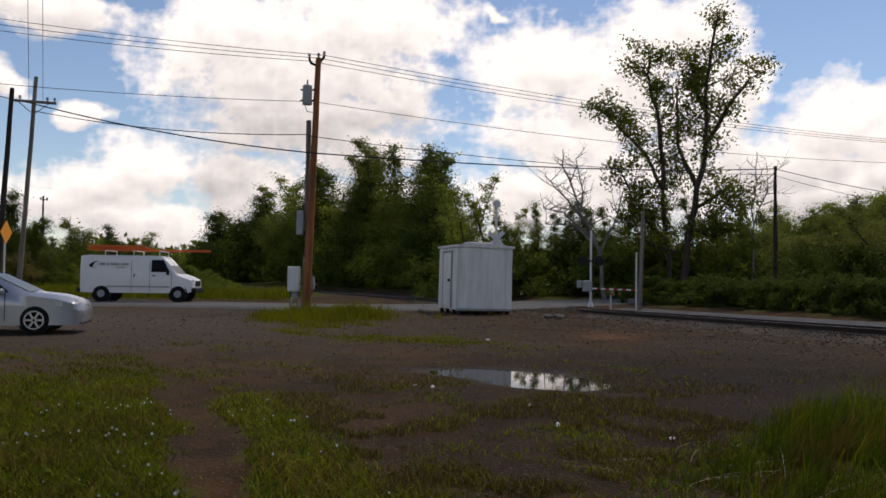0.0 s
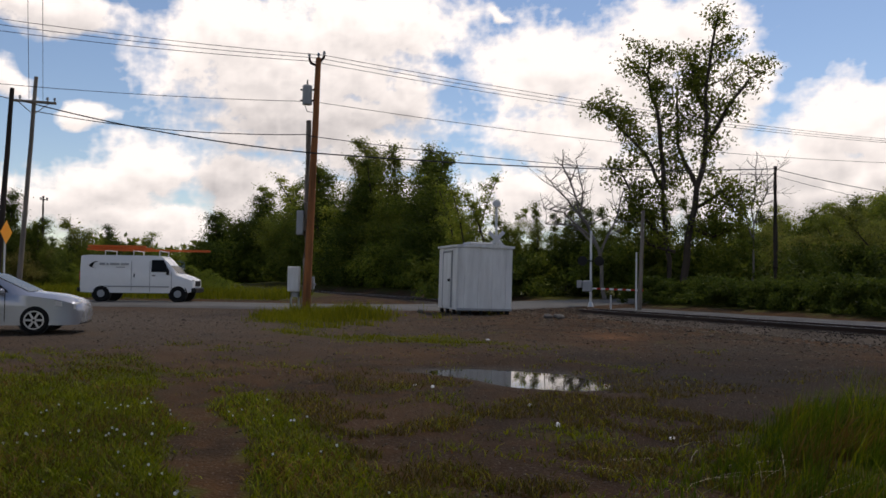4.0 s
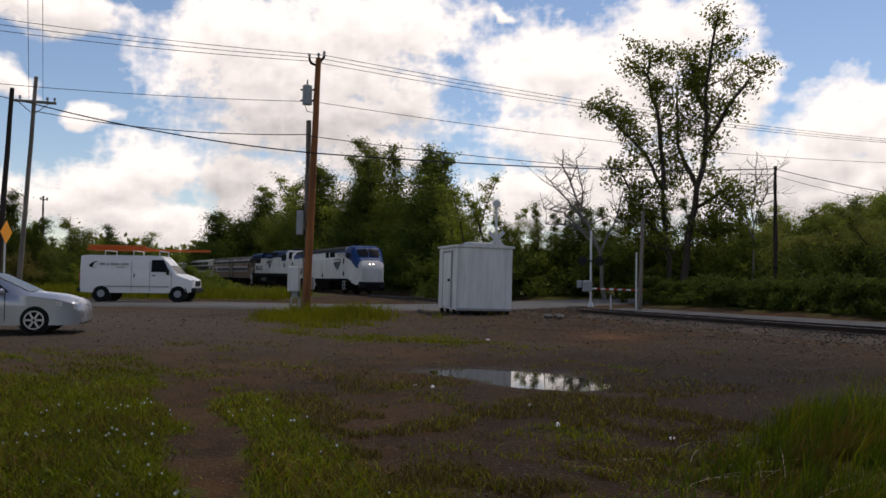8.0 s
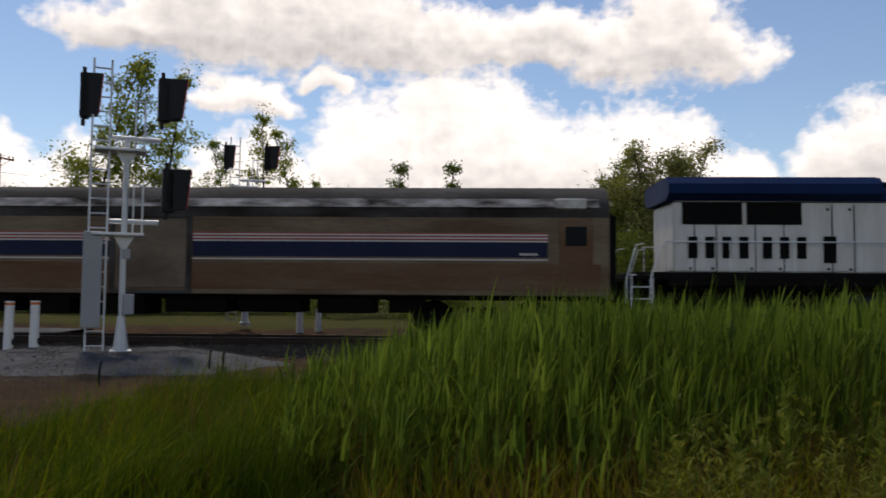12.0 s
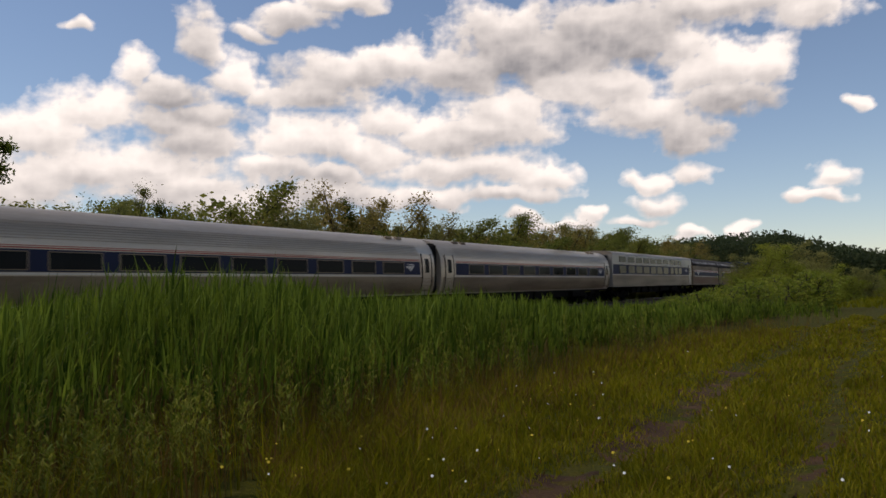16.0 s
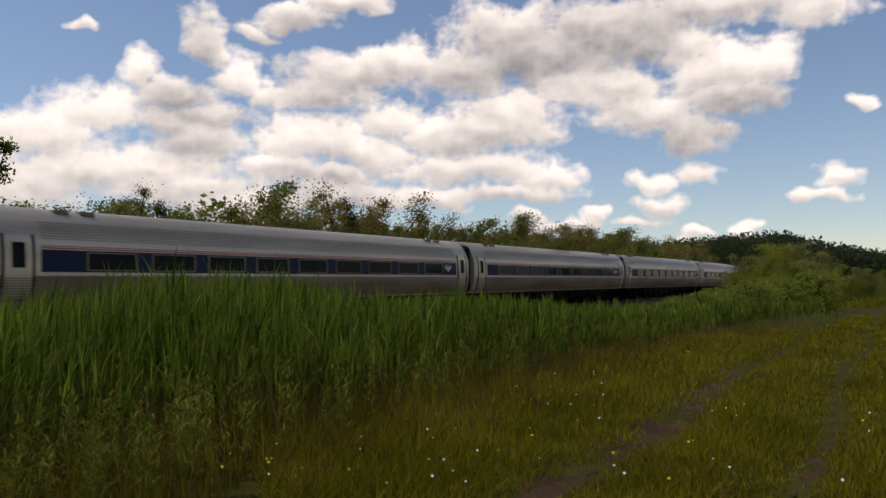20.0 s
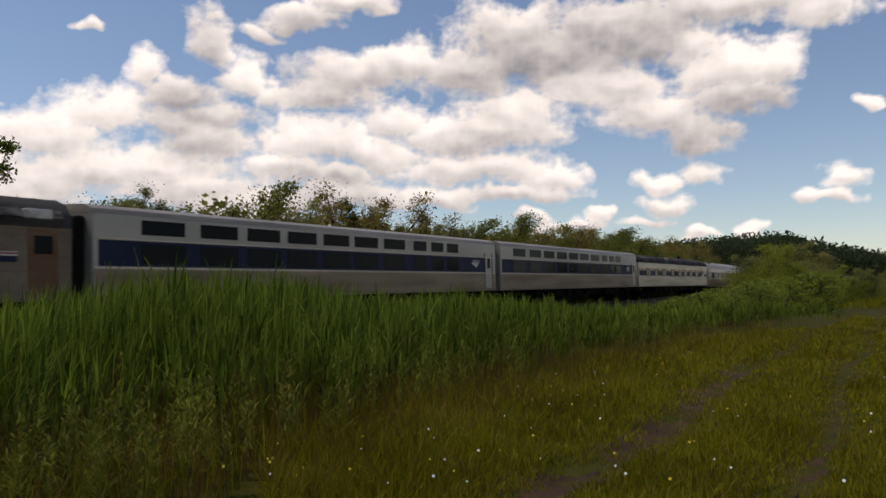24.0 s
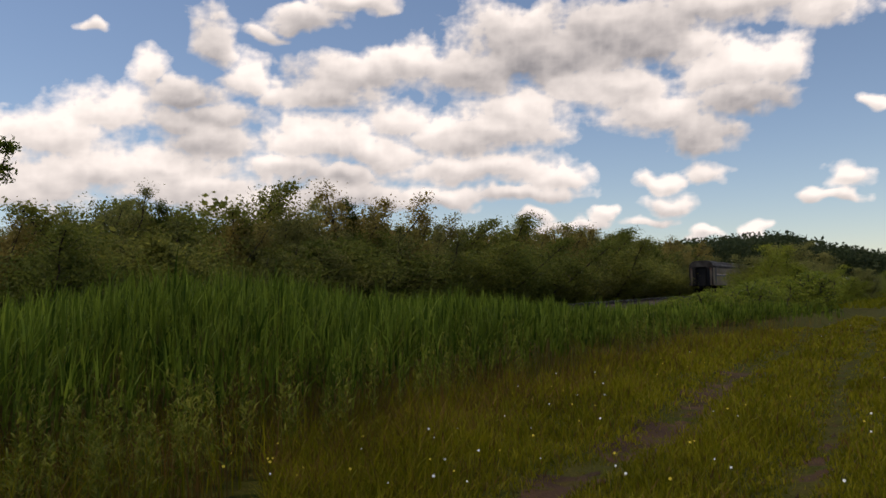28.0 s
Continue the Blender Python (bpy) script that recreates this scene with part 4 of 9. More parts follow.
    for key, values in (("cloud_cover", c.dens), ("cloud_lift", c.lift)):
        at = me.attributes.new(key, "FLOAT", "POINT")
        at.data.foreach_set("value", values.astype(np.float32).ravel())
    at = me.attributes.new("sky_place", "FLOAT_VECTOR", "POINT")
    at.data.foreach_set("vector", np.stack([c.A, c.E * 1.35, c.A * 0], -1).astype(np.float32).ravel())
    return tagged(new("cloud_backdrop", me), "broken white and grey cumulus clouds", "clouds", kind="structure")


CLOUD = build_clouds()


# ---- the train ----
SPEED, CLOCK = 29.75, [0, 2, 4, 5, 6, 7, 8, 9, 10, 11, 12, 13, 14, 16, 18, 20, 22, 24, 26, 28]


LIFT = 0.2


def front_at(t):
    return -50.4 - SPEED * (t - 12) + 0.017 * (t - 12) ** 2


def car_pose(s):
    a, b = line(s - 8.5), line(s + 8.5)
    p, f = (a + b) / 2, (a - b).normalized()
    up = Vector((0, 0, 1))
    left = up.cross(f).normalized()
    up = f.cross(left)
    m = Matrix((f, left, up)).transposed().to_4x4()
    m.translation = p + up * LIFT
    return m


def ring(x, w, zb, zt, r, n=5, tumble=0.0):
    """A rounded cross-section of a car body at x: half width w, from zb up to zt, roof corners of radius r."""
    pts = [(x, w - tumble, zb), (x, w, zb + 0.55 * (zt - r - zb))]
    for i in range(n + 1):
        a = math.pi / 2 * i / n
        pts.append((x, w - r + math.cos(a) * r, zt - r + math.sin(a) * r))
    pts += [(px, -py, pz) for px, py, pz in reversed(pts)]
    return pts


def tube_y(z, w, z0, z1, k=2.6):
    """Half width of a barrel-sided car at height z."""
    mid, half = (z0 + z1) / 2 - 0.25, (z1 - z0) / 2 + 0.25
    t = min(1.0, abs(z - mid) / half)
    return w * max(0.0, 1 - t ** k) ** (1 / k)


def skin(prof, x0, x1, z0, z1, off, nz=3, side=-1, thick=0.012):
    """A plate that follows the side of a car between two heights."""
    g = Geo()
    zs = [z0 + (z1 - z0) * i / nz for i in range(nz + 1)]
    outer = [(side * (prof(z) + off), z) for z in zs]
    inner = [(side * (prof(z) + off - thick - 0.02), z) for z in zs]
    loop = outer + inner[::-1]
    g.loft([[(x, y, z) for y, z in loop] for x in (x0, x1)])
    return g


def arrow_logo(parent, x, z, w, y, material, side=-1):
    """The painted mark: three swept bars, drawn as plain shapes, under a short bar."""
    def sweep(a, b, c, d):
        g = Geo()
        g.plate([(x + w * u, z + w * v * 0.74 + w * 0.03) for u, v in (a, b, c, d)], 0.004, Matrix(((1, 0, 0, 0), (0, 0, side, y), (0, 1, 0, 0), (0, 0, 0, 1))))
        return g
    part("painted_mark", sweep((-0.5, 0.14), (-0.36, 0.2), (0.12, 0.24), (-0.33, 0.02)), material, parent)
    part("painted_mark", sweep((-0.30, 0.0), (0.16, 0.23), (0.33, 0.235), (-0.15, -0.1)), material, parent)
    part("painted_mark", sweep((-0.10, -0.13), (0.36, 0.235), (0.52, 0.26), (0.08, -0.24)), material, parent)
    for i in range(6):
        g = Geo()
        g.plate([(x + w * (-0.32 + 0.137 * i + u), z + w * v) for u, v in ((0, 0.25), (0.1, 0.25), (0.1, 0.31), (0, 0.31))], 0.004, Matrix(((1, 0, 0, 0), (0, 0, side, y), (0, 1, 0, 0), (0, 0, 0, 1))))
        part("lettering_bar", g, material, parent)


TRUCK = {}


def truck(parent, x, base=2.6, heavy=False):
    """A two-axle truck: side frames, bolster, springs and wheels."""
    key = (base, heavy)
    if key not in TRUCK:
        fr = Geo()
        for sy in (-1, 1):
            y = sy * 1.08
            h = 0.42 if heavy else 0.28
            fr.plate([(-base / 2 - 0.45, 0.42), (-base / 2 - 0.35, 0.62), (-base / 2 + 0.35, 0.66), (-0.6, 0.36), (0.6, 0.36), (base / 2 - 0.35, 0.66),
                      (base / 2 + 0.35, 0.62), (base / 2 + 0.45, 0.42), (base / 2 + 0.2, 0.38), (base / 2 - 0.5, 0.42), (0.5, 0.36 - h * 0.5), (-0.5, 0.36 - h * 0.5), (-base / 2 + 0.5, 0.42), (-base / 2 - 0.2, 0.38)],
                     0.14, Matrix(((1, 0, 0, 0), (0, 0, 1, y - 0.07), (0, 1, 0, 0.05), (0, 0, 0, 1))))
            for bx in (-base / 2, base / 2):
                fr.box((bx, y + sy * 0.08, 0.5), (0.34, 0.2, 0.34), 0.04)
                fr.cyl((bx - 0.42, y, 0.5), (bx - 0.42, y, 0.78), 0.09, n=8)
                fr.cyl((bx + 0.42, y, 0.5), (bx + 0.42, y, 0.78), 0.09, n=8)
            fr.cyl((-0.3, y, 0.25), (-0.3, y, 0.72), 0.12, n=8)
            fr.cyl((0.3, y, 0.25), (0.3, y, 0.72), 0.12, n=8)
            fr.box((0.0, y + sy * 0.12, 0.72), (0.9, 0.12, 0.12), 0.02)
            if heavy:
                fr.box((0, y - sy * 0.1, 0.72), (base + 1.2, 0.16, 0.34), 0.05).box((-base / 2, y + sy * 0.02, 0.82), (0.9, 0.14, 0.2), 0.04).box((base / 2, y + sy * 0.02, 0.82), (0.9, 0.14, 0.2), 0.04)
        fr.box((0, 0, 0.62), (0.6, 2.2, 0.3), 0.04)
        wh = Geo()
        for sy in (-1, 1):
            wh.cyl((0, sy * 0.68, 0), (0, sy * 0.80, 0), 0.47, 0.46, 20)
            wh.cyl((0, sy * 0.64, 0), (0, sy * 0.68, 0), 0.51, 0.50, 20)
            wh.cyl((0, sy * 0.80, 0), (0, sy * 0.86, 0), 0.16, 0.14, 10)
        wh.cyl((0, -0.9, 0), (0, 0.9, 0), 0.09, n=8)
        TRUCK[key] = (mesh_of("truck_frame", fr, M_DARKSTEEL), mesh_of("wheelset", wh, M_DARKSTEEL))
    fm, wm = TRUCK[key]
    t = share("truck", fm, parent, pose(x, 0, -LIFT) @ Matrix.Diagonal((1.15, 1, 1.15, 1)))
    for bx in (-base / 2, base / 2):
        share("wheelset", wm, t, pose(bx, 0, 0.47))
    return t


def coupler(parent, x, way):
    g = Geo().box((x, 0, 0.85), (0.7, 0.24, 0.26), 0.03).box((x + way * 0.4, 0, 0.85), (0.25, 0.34, 0.34), 0.06)
    g.tube([(x - way * 0.2, -0.5, 0.9), (x + way * 0.2, -0.45, 0.5), (x + way * 0.45, -0.4, 0.6)], 0.025)
    return part("coupler", g, M_DARKSTEEL, parent)


def steps(parent, x, y0, side, n=4, z0=0.35, z1=1.45, w=0.6, material=None):
    material = material or M_HAND
    for i in range(n):
        part("step", Geo().box((x, side * (y0 - 0.12), z0 + (z1 - z0) * i / (n - 1)), (w, 0.24, 0.035), 0.005), material, parent)
    for sx in (-1, 1):
        part("step_rail", Geo().box((x + sx * w / 2, side * (y0 - 0.02), (z0 + z1) / 2), (0.04, 0.04, z1 - z0 + 0.1), 0.005), material, parent)


def lead_locomotive(L):
    """Streamlined passenger diesel; +x is ahead, -y is the side that faces the road lot."""
    root = thing("lead_locomotive", pose(0, 0, 0), "streamlined silver and blue passenger locomotive with white headlights lit", "locomotive", "train")
    h, w = L / 2, 1.52
    zt, zb = 4.32, 1.12
    body = Geo()
    rings = [ring(-h + 0.1, w - 0.06, zb, zt - 0.12, 0.34), ring(-h + 0.28, w, zb, zt - 0.04, 0.4), ring(-h + 2.0, w, zb, zt, 0.42),
             ring(h - 3.3, w, zb, zt, 0.42), ring(h - 2.55, w, zb, zt + 0.06, 0.45), ring(h - 1.9, w * 0.985, zb, zt - 0.1, 0.5)]
    body.loft(rings)
    part("body", body, M_LOCO, root, "silver-grey flat-sided body shell", True)
    nose = Geo()
    nose.loft([ring(h - 1.93, w * 0.983, 0.95, zt - 0.12, 0.52), ring(h - 1.45, w * 0.95, 0.85, zt - 0.55, 0.55), ring(h - 1.0, w * 0.9, 0.75, zt - 1.02, 0.5),
               ring(h - 0.55, w * 0.82, 0.6, zt - 1.45, 0.42), ring(h - 0.28, w * 0.72, 0.5, zt - 2.0, 0.3), ring(h - 0.2, w * 0.66, 0.48, zt - 2.3, 0.25)])
    part("nose", nose, M_LOCO, root, "sloping silver nose", True)
    cap = Geo()
    o = 0.008
    cap.loft([ring(h - 1.9, w * 0.985 + o, 2.95, zt - 0.1 + o, 0.5), ring(h - 1.45, w * 0.95 + o, 2.62, zt - 0.55 + o, 0.53), ring(h - 1.0, w * 0.9 + o, 2.35, zt - 1.02 + o, 0.45),
              ring(h - 0.56, w * 0.82 + o, 2.2, zt - 1.45 + o, 0.3)])
    part("nose_band", cap, M_LEADBLUE, root, "blue band over the nose and cab", True)
    cabtop = Geo()
    cabtop.loft([ring(h - 3.3, w + o, 3.4, zt + o, 0.42), ring(h - 2.55, w + o, 3.2, zt + 0.06 + o, 0.45), ring(h - 1.88, w * 0.985 + o * 1.5, 2.95, zt - 0.1 + o * 1.5, 0.5)])
    part("cab_roof_band", cabtop, M_LEADBLUE, root, "blue cab roof", True)
    part("pilot", Geo().box((h - 0.52, 0, 0.72), (0.7, 2.45, 0.62), 0.08), M_BLACK, root, "black pilot under the nose")
    # blue roof band along the side, tapering to the rear
    top = Geo()
    xs = [h - 1.85, h - 2.6, h - 4.2, h - 6.0, h - 9.0, -h + 8.0, -h + 5.6, -h + 3.4, -h + 1.2]
    zz = [2.92, 3.12, 3.42, 3.72, 3.86, 3.84, 3.62, 3.46, 3.44]
    for sd in (-1, 1):
        for (xa, za), (xb, zb2) in zip(zip(xs, zz), zip(xs[1:], zz[1:])):
            ra = [(xa, sd * (w + o), za), (xa, sd * (w + o), max(zt - 0.42, za + 0.01)), (xa, sd * (w - 0.1), zt - 0.14 + o), (xa, sd * (w - 0.2), zt - 0.1)]
            rb = [(xb, sd * (w + o), zb2), (xb, sd * (w + o), max(zt - 0.42, zb2 + 0.01)), (xb, sd * (w - 0.1), zt - 0.14 + o), (xb, sd * (w - 0.2), zt - 0.1)]
            k = len(top.v)
            top.put(ra + rb, [(0, 1, 5, 4), (1, 2, 6, 5), (2, 3, 7, 6)])
    part("roof_band", top, M_LEADBLUE, root, "blue band that sweeps back along the roof edge")
    white = Geo()
    for sd in (-1, 1):
        k = [(h - 3.6, 3.14), (h - 6.2, 3.66), (-h + 8.2, 3.78), (-h + 5.4, 3.5)]
        n2 = [(h - 3.6, 3.10), (h - 6.2, 3.12), (-h + 8.2, 3.12), (-h + 5.4, 3.3)]
        white.put([(x, sd * (w + 0.005), z) for x, z in k] + [(x, sd * (w + 0.005), z) for x, z in n2], [(0, 1, 5, 4), (1, 2, 6, 5), (2, 3, 7, 6)])
    part("side_band", white, M_LOCOWHITE, root, "white swoosh under the blue band")
    cover_top = Geo().loft([ring(x, w + 0.012, 4.0, zt + 0.012, 0.42) for x in (-h + 2.0, h - 3.5)])
    part("roof_cover", cover_top, M_LOCOROOF, root, "sooty grey roof edge", True)
    roof = Geo().box((-1.5, 0, zt + 0.03), (L - 6.5, 1.7, 0.1), 0.03)
    part("roof_deck", roof, M_LOCOROOF, root, "sooty dark roof")
    for x, lx in ((-h + 3.0, 1.6), (-h + 5.6, 1.6), (0.2, 1.0), (2.4, 0.7)):
        part("roof_fan", Geo().cyl((x, 0, zt + 0.05), (x, 0, zt + 0.22), lx / 2, lx / 2 * 0.92, 18), M_LOCOROOF, root)
    part("horn", Geo().cyl((h - 4.6, -0.3, zt + 0.16), (h - 3.9, -0.3, zt + 0.2), 0.05, 0.1, 8).cyl((h - 4.6, -0.1, zt + 0.16), (h - 4.0, -0.1, zt + 0.2), 0.05, 0.1, 8).box((h - 4.5, -0.2, zt + 0.1), (0.3, 0.4, 0.1), 0.02), M_DARKSTEEL, root)
    # windscreen, side windows
    for sy in (-1, 1):
        g = Geo()
        g.put([(h - 1.72, sy * 0.08, zt - 0.26), (h - 1.0, sy * 0.08, zt - 0.985), (h - 1.02, sy * 1.0, zt - 1.0), (h - 1.62, sy * 1.08, zt - 0.42)], [(0, 1, 2, 3)])
        g.v = [(x + 0.05, y, z + 0.06) for x, y, z in g.v]
        part("windscreen_pane", g, M_GLASS, root, "dark windscreen glass")
        part("cab_window", Geo().box((h - 2.75, sy * (w - 0.0), 3.42), (0.62, 0.06, 0.55), 0.02), M_GLASS, root)
        part("cab_window", Geo().box((h - 2.1, sy * (w - 0.02), 3.4), (0.4, 0.06, 0.5), 0.02), M_GLASS, root)
        rail = Geo()
        for x in (h - 4.45, h - 3.5):
            rail.tube([(x, sy * (w + 0.02), 1.4), (x, sy * (w + 0.09), 1.5), (x, sy * (w + 0.09), 3.3), (x, sy * (w + 0.02), 3.4)], 0.022)
        part("grab_rail", rail, M_HAND, root)
        door = Geo().box((h - 3.97, sy * (w - 0.005), 2.4), (0.78, 0.04, 1.95), 0.012)
        d = part("cab_door", door, M_LOCO, root, "silver cab door")
        part("door_window", Geo().box((h - 3.97, sy * (w + 0.018), 2.95), (0.4, 0.02, 0.55), 0.008), M_GLASS, d)
        part("step_recess", Geo().box((h - 3.97, sy * (w + 0.006), 1.75), (0.5, 0.03, 0.4), 0.008), M_GRILLE, root)
        steps(root, h - 3.97, w, sy, 4, 0.3, 1.35, 0.55)
        steps(root, -h + 0.6, w, sy, 4, 0.3, 1.35, 0.5)
        for x, z, lx, lz in ((-h + 2.15, 2.0, 1.55, 0.72), (-h + 3.85, 2.0, 1.7, 0.72)):
            v = part("side_vent", Geo().box((x, sy * (w + 0.004), z), (lx, 0.03, lz), 0.008), M_GRILLE, root, "black side grille")
            fr = Geo()
            for i in range(6):
                fr.box((x, sy * (w + 0.022), z - lz / 2 + lz * (i + 0.5) / 6), (lx, 0.012, 0.02))
            part("vent_slats", fr, M_DARKSTEEL, v)
        for x, lx in ((-h + 5.7, 0.95), (3.0, 1.1), (4.75, 1.7)):
            part("side_vent", Geo().box((x - 0.4, sy * (w + 0.012), 3.62), (lx, 0.03, 0.52), 0.008), M_GRILLE, root, "black upper grille")
        lv = part("louvre", Geo().box((7.1, sy * (w + 0.012), 3.52), (2.4, 0.03, 0.46), 0.008), M_LOCO, root)
        sl = Geo()
        for i in range(7):
            sl.box((7.1, sy * (w + 0.03), 3.33 + 0.065 * i), (2.3, 0.014, 0.016))
        part("louvre_slats", sl, M_DARKSTEEL, lv)
        rd = part("rear_door", Geo().box((-h + 0.75, sy * (w + 0.004), 2.3), (0.6, 0.03, 1.8), 0.01), M_LOCO, root)
        part("door_window", Geo().box((-h + 0.75, sy * (w + 0.02), 2.95), (0.34, 0.02, 0.45), 0.006), M_GLASS, rd)
        part("fuel_port", Geo().box((1.0, sy * (w + 0.006), 1.55), (0.4, 0.03, 0.34), 0.008), M_GRILLE, root)
        part("sill", Geo().box((-0.4, sy * (w - 0.01), 1.17), (L - 4.4, 0.05, 0.2), 0.02), M_SILL, root, "dirty lower sill")
    seams = Geo()
    for x in (-h + 5.0, -h + 9.4, 0.9, 4.6, h - 5.2):
        for sy in (-1, 1):
            seams.box((x, sy * (w + 0.002), 2.3), (0.02, 0.01, 2.0))
    tagged(part("panel_seams", seams, M_SILL, root), kind="stuff")
    lettering("190", 0.98, M_NAVY, root, Matrix(((1, 0, 0, -h + 4.95), (0, 0, -1, -w - 0.012), (0, 1, 0, 1.72), (0, 0, 0, 1))))
    arrow_logo(root, 5.9, 2.42, 2.5, -w - 0.01, M_NAVY)
    # nose details
    hl = Geo()
    for sy in (-1, 1):
        hl.cyl((h - 0.72, sy * 0.17, 2.62), (h - 0.4, sy * 0.17, 2.58), 0.075, n=14)
    part("headlight", hl, M_HEADLIGHT, root, "pair of lit headlights")
    for sy in (-1, 1):
        part("ditch_light", Geo().cyl((h - 0.5, sy * 0.86, 1.62), (h - 0.28, sy * 0.84, 1.62), 0.1, n=12), M_DITCH, root, "lit ditch light")
        part("nose_recess", Geo().box((h - 0.42, sy * 0.78, 1.3), (0.32, 0.44, 0.34), 0.03), M_GRILLE, root)
    part("number_board", Geo().box((h - 0.5, 0, 2.32), (0.14, 0.5, 0.2), 0.02), M_WHITE, root)
    plow = Geo()
    plow.loft([[(h - 0.5, -1.35, 0.75), (h - 0.5, 1.35, 0.75), (h - 0.6, 1.35, 0.14), (h - 0.6, -1.35, 0.14)],
               [(h - 0.15, -0.5, 0.75), (h - 0.15, 0.5, 0.75), (h + 0.02, 0.5, 0.14), (h + 0.02, -0.5, 0.14)]])
    part("plow", plow, M_SILL, root, "dark pilot plow")
    under = Geo().box((-0.4, 0, 0.62), (6.6, 2.6, 0.98), 0.16).box((-4.6, 0, 0.8), (1.6, 2.5, 0.5), 0.05).box((0, 0, 1.1), (L - 3.2, 2.6, 0.22), 0.04)
    part("underframe", Geo().box((-0.4, 0, 0.88), (L - 3.4, 1.75, 0.74), 0.05), M_DARKSTEEL, root, "black traction gear under the floor")
    part("fuel_tank", under, M_DARKSTEEL, root, "black underfloor tank")
    truck(root, h - 4.4, 2.75, True)
    truck(root, -h + 4.2, 2.75, True)
    coupler(root, -h + 0.1, -1)
    return root


def second_locomotive(L):
    """Hood-type road diesel with side walkways."""
    root = thing("second_locomotive", pose(0, 0, 0), "grey and blue hood-type locomotive with side walkways and handrails", "locomotive", "train")
    h, w = L / 2, 1.52
    deck = Geo().box((0, 0, 1.68), (L - 0.7, 2 * w, 0.22), 0.03).box((0, 0, 1.45), (L - 3.0, 2 * w - 0.5, 0.3), 0.03)
    part("frame_deck", deck, M_SILL, root, "dark frame and walkway")
    for sy in (-1, 1):
        part("side_sill", Geo().box((0, sy * (w - 0.06), 1.5), (L - 2.6, 0.08, 0.2), 0.02), M_SILL, root)
    hood_x0, hood_x1, hw = -h + 1.5, h - 4.7, 1.23
    hood = Geo().box(((hood_x0 + hood_x1) / 2, 0, 2.81), (hood_x1 - hood_x0, 2 * hw, 2.06), 0.06)
    part("long_hood", hood, M_LOCO, root, "grey long hood with many doors")
    topband = Geo().box(((hood_x0 + hood_x1) / 2, 0, 4.02), (hood_x1 - hood_x0 - 3.8, 2 * hw + 0.02, 0.42), 0.08)
    part("hood_top", topband, M_LOCOBLUE, root, "blue top of the hood")
    rad = Geo()
    rad.loft([[(x, -w, 4.02), (x, -w, 4.3), (x, -w + 0.22, 4.5), (x, w - 0.22, 4.5), (x, w, 4.3), (x, w, 4.05), (x, hw, 3.85), (x, -hw, 3.85)] for x in (hood_x0 - 0.2, hood_x0 + 5.8)])
    part("radiator_housing", rad, M_LOCOBLUE, root, "blue flared radiator housing")
    part("radiator_top", Geo().box((hood_x0 + 3.0, 0, 4.51), (5.6, 2.3, 0.06), 0.02), M_LOCOROOF, root)
    eq = Geo()
    eq.loft([[(x, -w + 0.12, 4.02), (x, -w + 0.12, 4.46), (x, -w + 0.4, 4.62), (x, w - 0.4, 4.62), (x, w - 0.12, 4.46), (x, w - 0.12, 4.02)] for x in (hood_x1 - 5.4, hood_x1 + 0.1)])
    part("dynamic_brake_housing", eq, M_LOCOBLUE, root, "dark blue raised housing")
    for sy in (-1, 1):
        part("brake_grille", Geo().box((hood_x1 - 3.7, sy * (w - 0.11), 4.24), (2.9, 0.05, 0.46), 0.01), M_GRILLE, root)
        part("radiator_grille", Geo().box((hood_x0 + 1.1, sy * (hw + 0.015), 3.47), (1.7, 0.04, 0.62), 0.01), M_GRILLE, root)
        part("radiator_grille", Geo().box((hood_x0 + 2.85, sy * (hw + 0.015), 3.47), (1.55, 0.04, 0.62), 0.01), M_GRILLE, root)
        for i in range(7):
            part("filter_window", Geo().box((hood_x0 + 0.55 + 0.48 * i + (0.18 if i > 3 else 0), sy * (hw + 0.014), 2.5), (0.26, 0.03, 0.62), 0.006), M_GRILLE, root)
        part("filter_window", Geo().box((hood_x0 + 4.4, sy * (hw + 0.014), 2.45), (0.36, 0.03, 0.76), 0.006), M_GRILLE, root)
        seams, latches = Geo(), Geo()
        x = hood_x0 + 0.6
        k = 0
        while x < hood_x1 - 0.4:
            seams.box((x, sy * (hw + 0.004), 2.68), (0.028, 0.014, 2.1))
            latches.box((x - 0.12, sy * (hw + 0.012), 3.6), (0.07, 0.03, 0.07))
            latches.box((x - 0.12, sy * (hw + 0.012), 1.9), (0.07, 0.03, 0.07))
            x += (0.62, 1.1, 0.8, 1.35)[k % 4]
            k += 1
        seams.box(((hood_x0 + hood_x1) / 2, sy * (hw + 0.004), 3.8), (hood_x1 - hood_x0, 0.014, 0.03))
        tagged(part("door_seams", seams, M_SILL, root), kind="stuff")
        tagged(part("door_latches", latches, M_BLACK, root), kind="stuff")
        hr = Geo()
        zr, y = 2.5, sy * (w - 0.04)
        pts = [(hood_x0 - 0.3, y, zr + 0.15), (-0.6, y, zr + 0.15), (0.1, y, zr + 0.75), (h - 4.8, y, zr + 0.75)]
        hr.tube(pts, 0.024)
        for i in range(10):
            px = hood_x0 - 0.25 + i * 1.78
            hr.cyl((px, y, 1.75), (px, y, zr + 0.15 if px < -0.5 else zr + 0.75), 0.02, n=6)
        part("handrail", hr, M_HAND, root, "pale grey walkway handrail")
        part("lower_box", Geo().box((hood_x1 - 2.8, sy * (hw + 0.12), 2.25), (5.6, 0.3, 0.9), 0.03), M_LOCO, root, "grey battery boxes along the walkway")
